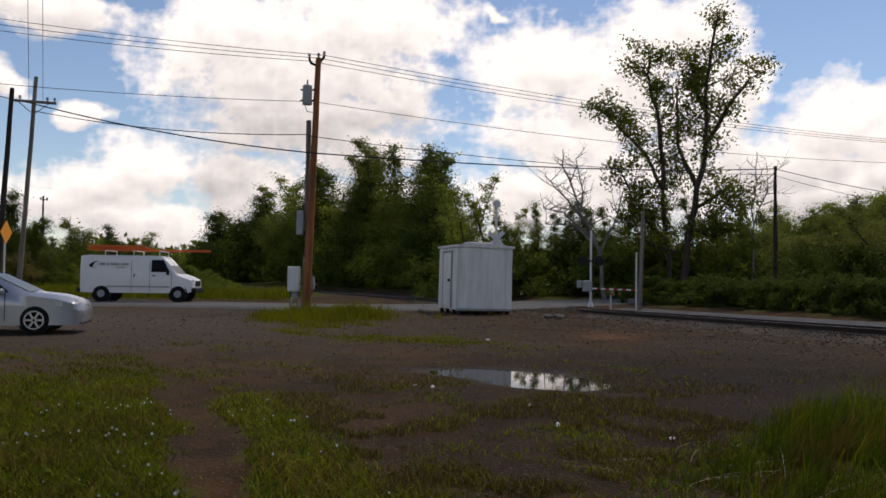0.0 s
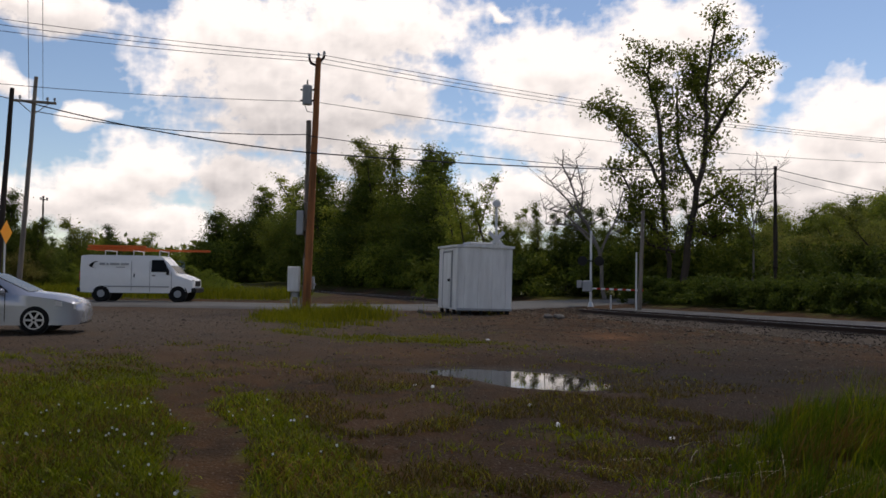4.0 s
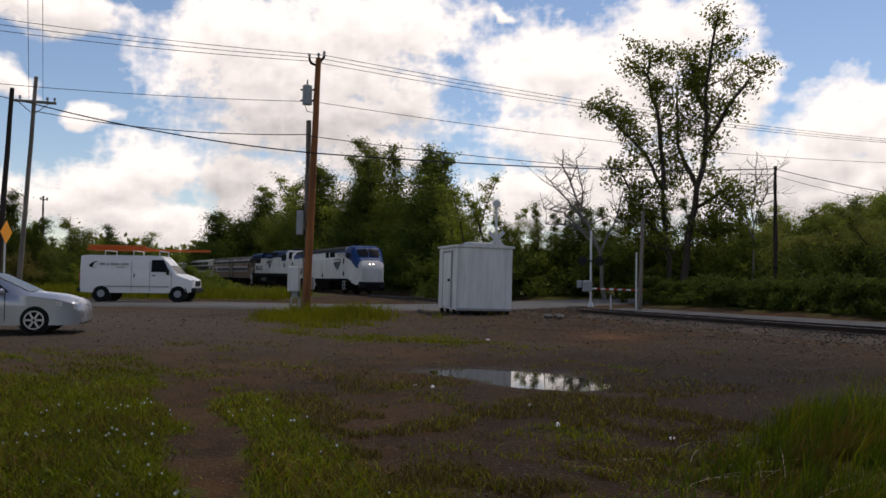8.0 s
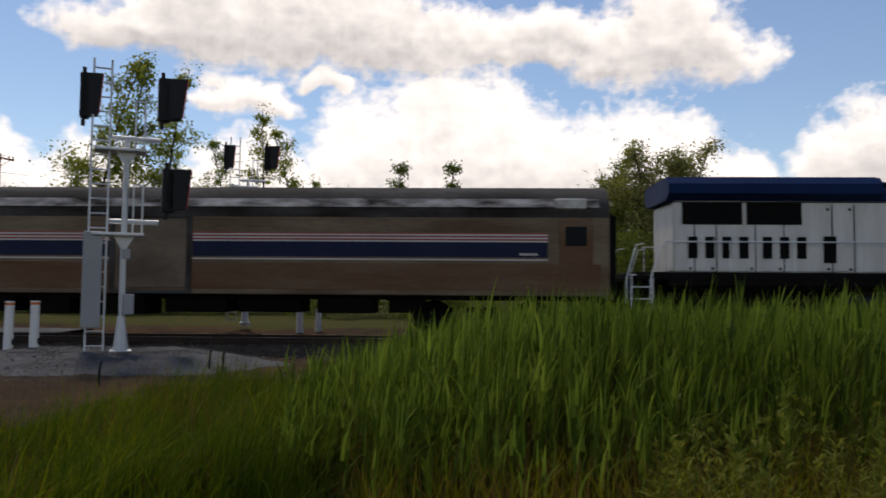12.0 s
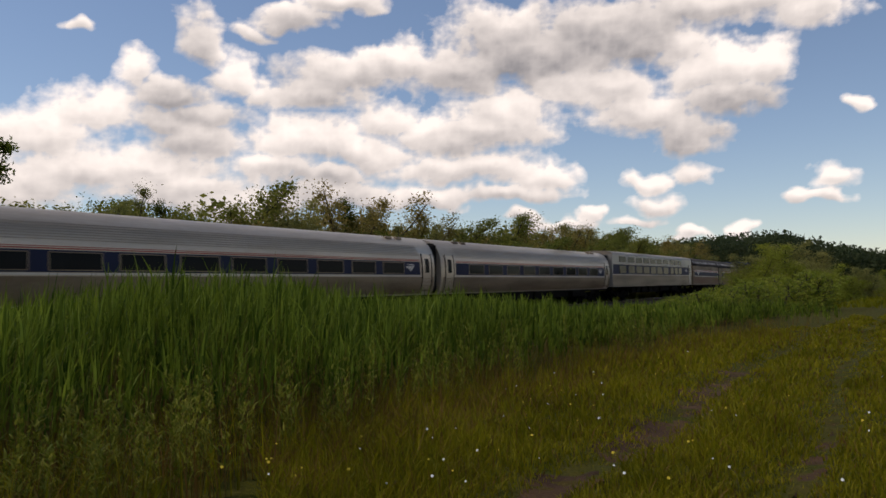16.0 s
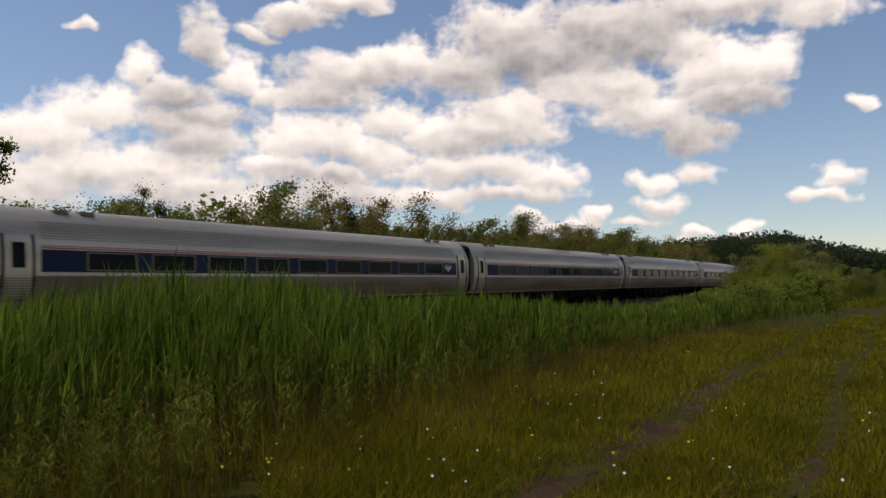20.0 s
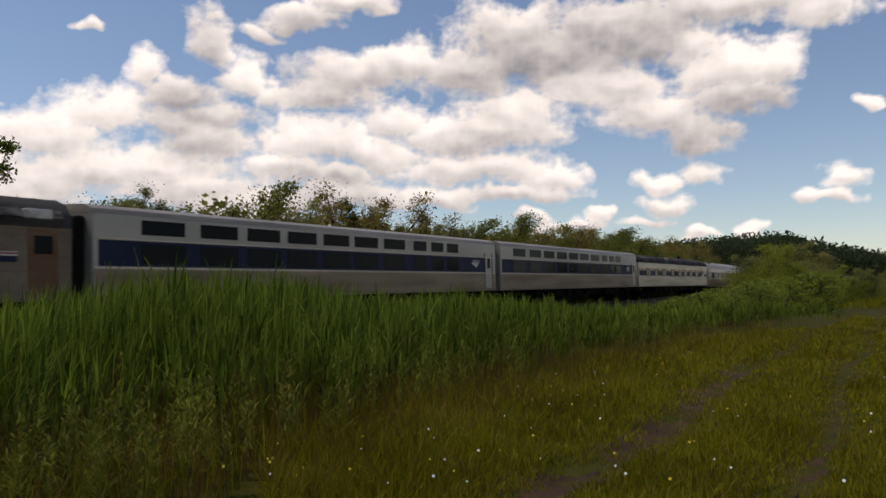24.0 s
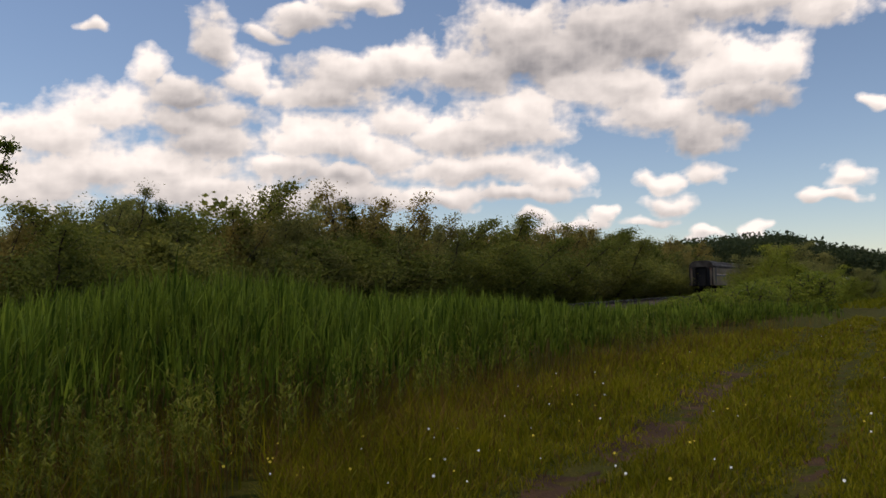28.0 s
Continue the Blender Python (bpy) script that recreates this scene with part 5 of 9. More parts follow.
        for xx, way in ((-h + 0.55, -1), (h - 0.75, 1)):
            steps(root, xx, w, sy, 5, 0.35, 1.7, 0.6, M_HAND)
            part("end_stair_well", Geo().box((xx, sy * (w - 0.42), 0.98), (0.72, 0.1, 1.15), 0.02), M_SILL, root)
            ra = Geo()
            for dx in (-0.34, 0.34):
                ra.tube([(xx + dx + way * 0.12, sy * (w + 0.02), 0.9), (xx + dx + way * 0.1, sy * (w + 0.02), 1.6), (xx + dx - way * 0.18, sy * (w - 0.02), 2.55), (xx + dx - way * 0.4, sy * (w - 0.06), 2.6)], 0.024)
            part("stair_rail", ra, M_HAND, root, "white stair rail")
    cab = Geo()
    c0, c1 = h - 4.75, h - 2.2
    cab.loft([[(x, -w + 0.02, 1.6), (x, -w + 0.02, 4.28), (x, -w + 0.3, 4.6), (x, w - 0.3, 4.6), (x, w - 0.02, 4.28), (x, w - 0.02, 1.6)] for x in (c0, c1 - 0.35)]
             + [[(c1, -w + 0.04, 1.6), (c1, -w + 0.04, 3.5), (c1 - 0.28, -w + 0.32, 4.52), (c1 - 0.28, w - 0.32, 4.52), (c1, w - 0.04, 3.5), (c1, w - 0.04, 1.6)]])
    part("cab", cab, M_LOCO, root, "grey wide cab")
    band = Geo()
    o = 0.008
    band.loft([[(x, -w + 0.02 - o, 3.3), (x, -w + 0.02 - o, 4.29), (x, -w + 0.3, 4.6 + o), (x, w - 0.3, 4.6 + o), (x, w - 0.02 + o, 4.29), (x, w - 0.02 + o, 3.3)] for x in (c0 - o, c1 - 0.34)])
    part("cab_band", band, M_LOCOBLUE, root, "blue upper half of the cab")
    nose = Geo()
    nose.loft([[(c1 - 0.02, -w + 0.05, 1.6), (c1 - 0.02, -w + 0.05, 3.45), (c1 - 0.02, w - 0.05, 3.45), (c1 - 0.02, w - 0.05, 1.6)],
               [(c1 + 0.75, -w + 0.16, 1.6), (c1 + 0.75, -w + 0.2, 3.3), (c1 + 0.75, w - 0.2, 3.3), (c1 + 0.75, w - 0.16, 1.6)],
               [(c1 + 1.0, -0.85, 1.6), (c1 + 1.0, -0.8, 3.12), (c1 + 1.0, 0.8, 3.12), (c1 + 1.0, 0.85, 1.6)]])
    part("short_nose", nose, M_LOCO, root, "grey short nose")
    part("nose_top", Geo().box((c1 + 0.36, 0, 3.4), (0.8, 2 * w - 0.5, 0.06), 0.02), M_LOCOBLUE, root)
    for sy in (-1, 1):
        for xx, lx in ((c0 + 0.65, 0.62), (c0 + 1.45, 0.66), (c0 + 2.18, 0.42)):
            part("cab_window", Geo().box((xx - 0.05, sy * (w + 0.0), 3.82), (lx, 0.05, 0.62), 0.02), M_GLASS, root)
        part("windscreen_pane", Geo().put([(c1 + 0.02, sy * 0.08, 3.55), (c1 + 0.02, sy * 1.3, 3.55), (c1 - 0.24, sy * 1.12, 4.38), (c1 - 0.24, sy * 0.08, 4.38)], [(0, 1, 2, 3)]), M_GLASS, root)
    part("air_conditioner", Geo().box((c0 + 1.0, 0.3, 4.75), (1.1, 1.0, 0.28), 0.04), M_LOCOROOF, root)
    part("exhaust_stack", Geo().box((-3.3, 0, 4.36), (0.75, 0.7, 0.3), 0.04), M_DARKSTEEL, root)
    part("horn", Geo().cyl((-0.9, -0.2, 4.42), (-0.5, -0.2, 4.46), 0.05, 0.1, 8).cyl((-0.9, 0.1, 4.5), (-0.5, 0.1, 4.54), 0.05, 0.1, 8).box((-0.8, 0, 4.34), (0.2, 0.5, 0.18), 0.02), M_DARKSTEEL, root)
    lettering("518", 0.68, M_NAVY, root, Matrix(((1, 0, 0, c0 + 0.85), (0, 0, -1, -w + 0.008), (0, 1, 0, 2.58), (0, 0, 0, 1))))
    arrow_logo(root, -0.9, 2.85, 3.2, -hw - 0.016, M_NAVY)
    part("fuel_tank", Geo().box((0.9, 0, 0.66), (5.2, 2.6, 1.0), 0.2), M_DARKSTEEL, root, "black fuel tank")
    for sy in (-1, 1):
        part("air_tank", Geo().cyl((-2.0, sy * 1.1, 0.95), (-5.0, sy * 1.1, 0.95), 0.3, n=16), M_BLACK, root)
    part("underframe", Geo().box((0, 0, 0.95), (L - 2.2, 1.7, 0.8), 0.05), M_DARKSTEEL, root, "black underframe and traction gear")
    truck(root, h - 4.6, 2.8, True)
    truck(root, -h + 4.6, 2.8, True)
    coupler(root, h - 0.1, 1)
    coupler(root, -h + 0.1, -1)
    return root


def underfloor(root, L, zb):
    rng = random.Random(4)
    x = -L / 2 + 6.2
    while x < L / 2 - 6.2:
        lx = rng.uniform(0.9, 2.0)
        part("underfloor_box", Geo().box((x + lx / 2, rng.choice((-0.7, -0.55)), zb - 0.3), (lx, 1.3, rng.uniform(0.42, 0.62)), 0.03), M_DARKSTEEL, root)
        x += lx + rng.uniform(0.15, 0.7)
    part("floor_frame", Geo().box((0, 0, zb - 0.06), (L - 1.2, 2.5, 0.16), 0.02), M_DARKSTEEL, root)
    truck(root, L / 2 - 3.9, 2.6)
    truck(root, -L / 2 + 3.9, 2.6)
    coupler(root, L / 2 - 0.2, 1)
    coupler(root, -L / 2 + 0.2, -1)


def baggage_car(L, open_rear=False):
    root = thing("baggage_car", pose(0, 0, 0), "grimy baggage car with its end doorway open" if open_rear else "grimy stainless baggage car with red, white and blue stripes", "railway car", "train")
    h, w, zb, zt = L / 2 - 0.35, 1.52, 1.08, 4.3

    def prof(z):
        return w - 0.02 * max(0, (z - 2.6))

    body = Geo().box((0, 0, (zb + 3.32) / 2), (2 * h, 2 * w, 3.32 - zb), 0.02)
    part("body", body, M_OLDSTEEL if open_rear else M_BAGSIDE, root, "stained stainless side walls")
    for sd in (-1, 1):
        part("lower_panel", Geo().box((0, sd * (w + 0.003), 1.62), (2 * h - 0.5, 0.02, 0.78), 0.006), M_OLDSTEEL if open_rear else M_BAGLOW, root, "stained lower panel")
    roof = Geo()
    roof.loft([[(x, -w, 3.3), (x, -w + 0.04, 3.68), (x, -w + 0.32, 4.06), (x, -0.7, zt - 0.04), (x, 0, zt), (x, 0.7, zt - 0.04), (x, w - 0.32, 4.06), (x, w - 0.04, 3.68), (x, w, 3.3)] for x in (-h, h)])
    part("roof", roof, M_BAGROOF, root, "sooty dark rounded roof", True)
    # worn streaks, with the sky's sheen put into the colour
    for sd in (-1, 1):
        part("shoulder_streak", skin(lambda z: w - 0.04 - 0.28 * (z - 3.68) / 0.38, -h + 0.3, h - 0.3, 3.6, 3.86, 0.01, 2, sd), M_BAGSOOT if open_rear else M_BAGSTREAK, root, "roof shoulder with worn streaks and painted-in sky sheen")
    for sd in (-1, 1):
        dx = -3.2 if open_rear else 0.9
        bands = ((2.605, 2.645, M_STRIPEWHITE, "white_stripe"), (2.65, 2.69, M_CARRED, "red_stripe"), (2.695, 2.735, M_STRIPEWHITE, "white_stripe"), (2.74, 2.78, M_CARRED, "red_stripe"), (2.785, 2.825, M_STRIPEWHITE, "white_stripe"),
                 (2.17, 2.6, M_CARBLUE, "blue_stripe"), (2.08, 2.12, M_STRIPEWHITE, "white_stripe"), (2.83, 2.865, M_CARRED, "red_stripe"))
        if open_rear:
            bands = ((2.25, 2.42, M_CARBLUE, "blue_stripe"), (2.435, 2.475, M_STRIPEWHITE, "white_stripe"), (2.485, 2.525, M_CARRED, "red_stripe"), (2.535, 2.56, M_STRIPEWHITE, "white_stripe"))
        for z0, z1, m, nm in bands:
            for xa, xb in ((-h + (2.0 if open_rear else 0.9), dx - 1.22), (dx + 1.22, h - 1.75)):
                part(nm, Geo().box(((xa + xb) / 2, sd * (w + 0.006), (z0 + z1) / 2), (xb - xa, 0.014, z1 - z0)), m, root)
        fr = Geo()
        for xx in (dx - 1.12, dx + 1.12):
            fr.box((xx, sd * (w + 0.02), 2.2), (0.14, 0.08, 2.14), 0.01)
        fr.box((dx, sd * (w + 0.02), 3.3), (2.38, 0.1, 0.1), 0.01).box((dx, sd * (w + 0.02), 1.14), (2.38, 0.1, 0.1), 0.01)
        part("door_frame", fr, M_BAGROOF if not open_rear else M_STAINLOW, root)
        rd = part("roller_door", Geo().box((dx, sd * (w - 0.0), 2.26), (2.1, 0.05, 2.0), 0.01), M_OLDSTEEL, root, "grey slatted roller door")
        sl = Geo()
        for i in range(24):
            sl.box((dx, sd * (w + 0.03), 1.3 + 0.082 * i), (2.06, 0.018, 0.05))
        part("door_slats", sl, M_OLDSTEEL, rd)
        ed = part("end_door", Geo().box((h - 0.95, sd * (w + 0.008), 2.25), (0.95, 0.03, 2.1), 0.01), M_BAGLOW, root, "brown-stained crew door")
        if open_rear:
            # no opening is cut: a black panel paints the shade inside
            part("side_doorway", Geo().box((-h + 1.4, sd * (w + 0.008), 2.2), (1.0, 0.03, 2.2), 0.01), M_BLACK, root, "black panel painting the shade inside the open side doorway")
        part("door_window", Geo().box((h - 0.95, sd * (w + 0.026), 2.78), (0.6, 0.02, 0.55), 0.01), M_GLASS, ed)
        part("roof_box", Geo().box((h - 1.1, sd * (w - 0.1), 3.7), (0.9, 0.3, 0.32), 0.04), M_BAGPATCH, root)
        part("side_ribs", Geo().box((0, sd * (w + 0.006), 3.05), (2 * h - 0.2, 0.016, 0.03)).box((0, sd * (w + 0.006), 2.0), (2 * h - 0.2, 0.02, 0.03)).box((0, sd * (w + 0.006), 3.28), (2 * h - 0.1, 0.03, 0.05)), M_BAGSIDE, root)
        for i in range(6):
            part("lettering_bar", Geo().box(((-h + 8.5 if open_rear else h - 2.5) + (0.21 if open_rear else 0.085) * i, sd * (w + 0.016), 2.26 if not open_rear else 2.62), (0.12 if open_rear else 0.06, 0.006, 0.17 if open_rear else 0.07)), M_NAVY if open_rear else M_STRIPEWHITE, root)
    if not open_rear:
        for xx in (-h + 2.6,):
            arrow_logo(root, xx, 2.4, 1.25, -w - 0.018, M_STRIPEWHITE)
    for way in (-1, 1):
        frame_at = part("diaphragm", Geo().box((way * (h + 0.16), 0, 3.4), (0.34, 1.4, 0.18), 0.05), M_DIAPH, root, "black rubber end diaphragm")
        for sy in (-1, 1):
            part("diaphragm_post", Geo().box((way * (h + 0.16), sy * 0.62, 2.3), (0.34, 0.16, 2.3), 0.03), M_DIAPH, frame_at)
    if open_rear:
        # black panel on the closed end wall paints the dark interior
        part("rear_doorway", Geo().box((-h - 0.012, 0, 2.25), (0.03, 2.2, 2.4), 0.008), M_BLACK, root, "black panel painting the shade inside the open end doorway")
        # marker lamps are added, not seen lit; faint emission gives a dull red
        for sy in (-1, 1):
            part("marker_light", Geo().cyl((-h - 0.02, sy * 1.2, 3.2), (-h - 0.1, sy * 1.2, 3.2), 0.05, n=10), M_MARKER, root, "added dull red marker lamp with faint glow")
            part("end_post", Geo().box((-h - 0.03, sy * 1.42, 2.2), (0.08, 0.14, 2.2), 0.02), M_BAGROOF, root)
    underfloor(root, L, zb)
    return root


def viewliner(L):
    root = thing("sleeping_car", pose(0, 0, 0), "light grey sleeping car with two rows of dark windows", "railway car", "train")
    h, w, zb, zt = L / 2 - 0.35, 1.54, 1.05, 4.26
    body = Geo().box((0, 0, (zb + 3.9) / 2), (2 * h, 2 * w, 3.9 - zb), 0.03)
    part("body", body, M_CARWHITE, root, "light grey flat-sided body")
    roof = Geo()
    roof.loft([[(x, -w, 3.88), (x, -w + 0.1, 4.05), (x, -w + 0.5, 4.2), (x, 0, zt), (x, w - 0.5, 4.2), (x, w - 0.1, 4.05), (x, w, 3.88)] for x in (-h, h)])
    part("roof", roof, M_STAINROOF, root, "pale metal roof", True)
    wins = [-10.9, -8.4, -6.1, -3.85, -1.6, 0.6, 2.9, 5.2, 6.9, 8.5]
    wins = [x * (2 * h / 27.2) for x in wins]
    for sd in (-1, 1):
        part("blue_band", Geo().box((-0.3, sd * (w + 0.004), 2.6), (2 * h - 1.0, 0.02, 0.86), 0.004), M_CARBLUE, root)
        part("lower_panel", Geo().box((0, sd * (w + 0.004), 1.58), (2 * h - 0.1, 0.022, 0.98), 0.004), M_STAINLOW, root, "fluted dusty lower panel")
        fl = Geo()
        for i in range(9):
            fl.box((0, sd * (w + 0.018), 1.16 + 0.1 * i), (2 * h - 0.3, 0.014, 0.035))
        tagged(part("fluted_panel", fl, M_STAINLOW, root), kind="stuff")
        part("belt_rail", Geo().box((0, sd * (w + 0.014), 2.13), (2 * h - 0.1, 0.03, 0.07), 0.008).box((0, sd * (w + 0.014), 3.07), (2 * h - 0.1, 0.03, 0.05), 0.008), M_STAIN, root)
        for x in wins:
            lx = 1.85 if x < 4.5 else 1.25
            part("upper_window", Geo().box((x, sd * (w + 0.008), 3.5), (lx, 0.03, 0.5), 0.05), M_GLASS, root)
            part("window", Geo().box((x, sd * (w + 0.012), 2.6), (lx * 1.02, 0.03, 0.68), 0.03), M_GLASS, root)
        d = part("door", Geo().box((h - 0.95, sd * (w + 0.012), 2.25), (0.82, 0.03, 2.1), 0.02), M_CARWHITE, root, "pale vestibule door")
        part("door_window", Geo().box((h - 0.95, sd * (w + 0.03), 2.72), (0.4, 0.02, 0.6), 0.03), M_GLASS, d)
        part("door_outline", Geo().box((h - 0.48, sd * (w + 0.016), 2.25), (0.03, 0.03, 2.1)).box((h - 1.42, sd * (w + 0.016), 2.25), (0.03, 0.03, 2.1)), M_SILL, root)
        arrow_logo(root, h - 2.6, 2.58, 0.95, sd * (w + 0.02), M_STRIPEWHITE, sd)
    ends = Geo()
    for way in (-1, 1):
        ends.box((way * (h + 0.16), 0, 2.45), (0.36, 2.3, 2.7), 0.06)
    part("diaphragm", ends, M_DIAPH, root, "black rubber end diaphragm")
    underfloor(root, L, zb)
    return root


def barrel_coach(L, cafe=False):
    root = thing("coach", pose(0, 0, 0), "tubular stainless coach with a dark window band on blue", "railway car", "train")
    h, w, zb, zt = L / 2 - 0.35, 1.58, 0.92, 4.04

    def prof(z):
        return tube_y(z, w, zb, zt)

    zs = [zb + (zt - zb) * (0.5 - 0.5 * math.cos(math.pi * i / 15)) for i in range(16)]
    side = [(prof(z), z) for z in zs]
    loop = [(-y, z) for y, z in side] + [(y, z) for y, z in side[::-1]]
    body = Geo().loft([[(x, y * k, zb + (z - zb) * (0.5 + 0.5 * k)) for y, z in loop] for x, k in ((-h, 0.97), (-h + 0.12, 1.0), (h - 0.12, 1.0), (h, 0.97))])
    part("body", body, M_STAIN, root, "rounded stainless body shell", True)
    for sd in (-1, 1):
        part("lower_panel", skin(prof, -h + 0.15, h - 0.15, 1.0, 1.86, 0.01, 5, sd), M_STAINLOW, root, "dusty fluted lower panel", True)
        fl = Geo()
        for i in range(10):
            z = 1.1 + 0.075 * i
            fl.put(skin(prof, -h + 0.3, h - 0.3, z, z + 0.028, 0.022, 1, sd).v, skin(prof, -h + 0.3, h - 0.3, z, z + 0.028, 0.022, 1, sd).f)
        tagged(part("fluted_panel", fl, M_STAINLOW, root), kind="stuff")
        rf = Geo()
        for i in range(7):
            z = 2.98 + 0.085 * i
            q = skin(prof, -h + 1.6, h - 1.6, z, z + 0.03, 0.014, 1, sd)
            rf.put(q.v, q.f)
        tagged(part("roof_fluting", rf, M_STAINROOF, root), kind="stuff")
        for z0, z1, m, nm in ((1.9, 1.96, M_STRIPEWHITE, "white_stripe"), (1.98, 2.66, M_CARBLUE, "blue_band"), (2.69, 2.73, M_CARRED, "red_stripe"), (2.76, 2.785, M_CARRED, "red_stripe")):
            part(nm, skin(prof, -h + 1.55, h - 1.55, z0, z1, 0.012, 4, sd), m, root, "", True)
        n = 9
        for i in range(n):
            if cafe and 3 <= i <= 5:
                continue
            x = -h + 4.0 + (2 * h - 8.0) * i / (n - 1)
            wd = part("window", skin(prof, x - 0.9, x + 0.9, 2.06, 2.58, 0.026, 3, sd), M_GLASS, root, "", True)
            fr = Geo()
            for a, b, c, d in ((x - 0.94, x - 0.89, 2.03, 2.61), (x + 0.89, x + 0.94, 2.03, 2.61), (x - 0.89, x + 0.89, 2.03, 2.06), (x - 0.89, x + 0.89, 2.58, 2.61)):
                q = skin(prof, a, b, c, d, 0.032, 2, sd)
                fr.put(q.v, q.f)
            part("window_frame", fr, M_STAINLOW, wd)
        if cafe:
            for i in range(17):
                x = -2.4 + 0.24 * i + (0.75 if i > 8 else 0.0)
                part("lettering_bar", skin(prof, x, x + 0.16, 2.2, 2.36, 0.02, 1, sd), M_STRIPEWHITE, root)
            part("round_mark", Geo().cyl((0.05, sd * (prof(2.28) + 0.0), 2.28), (0.05, sd * (prof(2.28) + 0.022), 2.28), 0.22, n=18), M_STRIPEWHITE, root)
        else:
            arrow_logo(root, h - 2.5, 2.28, 0.8, sd * (prof(2.3) + 0.022), M_STRIPEWHITE, sd)
        for x in (-h + 0.85, h - 0.85):
            d = part("door", skin(prof, x - 0.42, x + 0.42, 1.0, 3.05, 0.02, 6, sd), M_STAIN, root, "stainless vestibule door", True)
            part("door_window", skin(prof, x - 0.2, x + 0.2, 2.1, 2.85, 0.03, 3, sd), M_GLASS, d)
            q, o = skin(prof, x - 0.5, x - 0.43, 0.98, 3.1, 0.03, 6, sd), skin(prof, x + 0.43, x + 0.5, 0.98, 3.1, 0.03, 6, sd)
            part("door_edge", Geo().put(q.v, q.f).put(o.v, o.f), M_SILL, root)
    for x in (-h + 2.6, -h + 3.5, h - 2.6, h - 3.5):
        part("roof_vent", Geo().box((x, -0.75, zt - 0.16), (0.5, 0.5, 0.16), 0.03), M_STAINLOW, root)
    ends = Geo()
    for way in (-1, 1):
        ends.box((way * (h + 0.16), 0, 2.36), (0.36, 2.6, 2.75), 0.4)
    part("diaphragm", ends, M_DIAPH, root, "black rubber end diaphragm")
    underfloor(root, L, zb)
    return root


def dining_car(L):
    root = thing("dining_car", pose(0, 0, 0), "older fluted stainless dining car with square dark windows", "railway car", "train")
    h, w, zb, zt = L / 2 - 0.35, 1.52, 1.06, 4.16
    part("body", Geo().box((0, 0, (zb + 3.34) / 2), (2 * h, 2 * w, 3.34 - zb), 0.02), M_STAIN, root, "stainless body")
    roof = Geo()
    roof.loft([[(x, -w, 3.3), (x, -w + 0.06, 3.62), (x, -w + 0.34, 3.92), (x, -0.7, zt - 0.04), (x, 0, zt), (x, 0.7, zt - 0.04), (x, w - 0.34, 3.92), (x, w - 0.06, 3.62), (x, w, 3.3)] for x in (-h, h)])
    part("roof", roof, M_BAGROOF, root, "grey rounded roof", True)
    for sd in (-1, 1):
        part("gutter", Geo().box((0, sd * (w + 0.01), 3.32), (2 * h, 0.04, 0.05), 0.01), M_STAIN, root)
        part("blue_band", Geo().box((0, sd * (w + 0.004), 2.36), (2 * h - 0.4, 0.02, 0.5)), M_CARBLUE, root)
        for z in (2.66, 2.74, 2.82):
            part("red_stripe", Geo().box((0, sd * (w + 0.004), z), (2 * h - 0.4, 0.02, 0.035)), M_CARRED, root)
        fl = Geo()
        for i in range(9):
            fl.box((0, sd * (w + 0.012), 1.14 + 0.1 * i), (2 * h - 0.1, 0.03, 0.055), 0.01)
        tagged(part("fluted_panel", fl, M_STAIN, root), kind="stuff")
        for x, lx in ((-10.6, 1.4), (-8.0, 1.0), (-5.2, 1.5), (-2.0, 1.0), (0.9, 1.2), (3.2, 1.0), (5.6, 1.0), (8.2, 1.0)):
            part("window", Geo().box((x * h / 13.6, sd * (w + 0.012), 2.45), (lx, 0.04, 0.78), 0.03), M_GLASS, root)
        d = part("door", Geo().box((h - 2.4, sd * (w + 0.02), 2.2), (0.85, 0.03, 2.0), 0.015), M_STAIN, root)
        part("door_window", Geo().box((h - 2.4, sd * (w + 0.038), 2.62), (0.4, 0.02, 0.6), 0.02), M_GLASS, d)
        arrow_logo(root, h - 1.1, 2.4, 0.9, sd * (w + 0.018), M_STRIPEWHITE, sd)
    part("roof_stack", Geo().cyl((4.5, -0.5, 4.0), (4.5, -0.5, 4.32), 0.12, n=10).cyl((4.5, -0.5, 4.32), (4.5, -0.5, 4.4), 0.22, n=12), M_DARKSTEEL, root)
    part("roof_patch", Geo().box((-3.5, -w + 0.32, 3.86), (0.7, 0.3, 0.2), 0.03), M_BAGPATCH, root)
    ends = Geo()
    for way in (-1, 1):
        ends.box((way * (h + 0.16), 0, 2.4), (0.36, 1.7, 2.6), 0.2)
    part("diaphragm", ends, M_DIAPH, root, "black rubber end diaphragm")
    underfloor(root, L, zb)
    return root


def build_train():
    cars = []
    back = 0.0

    def couple(ob, L):
        nonlocal back
        cars.append((ob, back + L / 2))
        back += L

    couple(lead_locomotive(23.9), 23.9)
    couple(second_locomotive(22.2), 22.2)
    couple(baggage_car(28.8), 28.8)
    sleeper = viewliner(28.6)
    couple(sleeper, 28.6)
    coach = barrel_coach(28.6)
    couple(coach, 28.6)
    for i in range(6):
        couple(barrel_coach(28.6, True) if i == 1 else copy_thing(coach, pose(0, 0, 0)), 28.6)
    couple(dining_car(28.6), 28.6)
    couple(copy_thing(sleeper, pose(0, 0, 0)), 28.6)
    couple(copy_thing(sleeper, pose(0, 0, 0)), 28.6)
    couple(baggage_car(28.6, True), 28.6)
    return cars


TRAIN = build_train()
for car, mid in TRAIN:
    car.matrix_basis = car_pose(front_at(0) + mid)


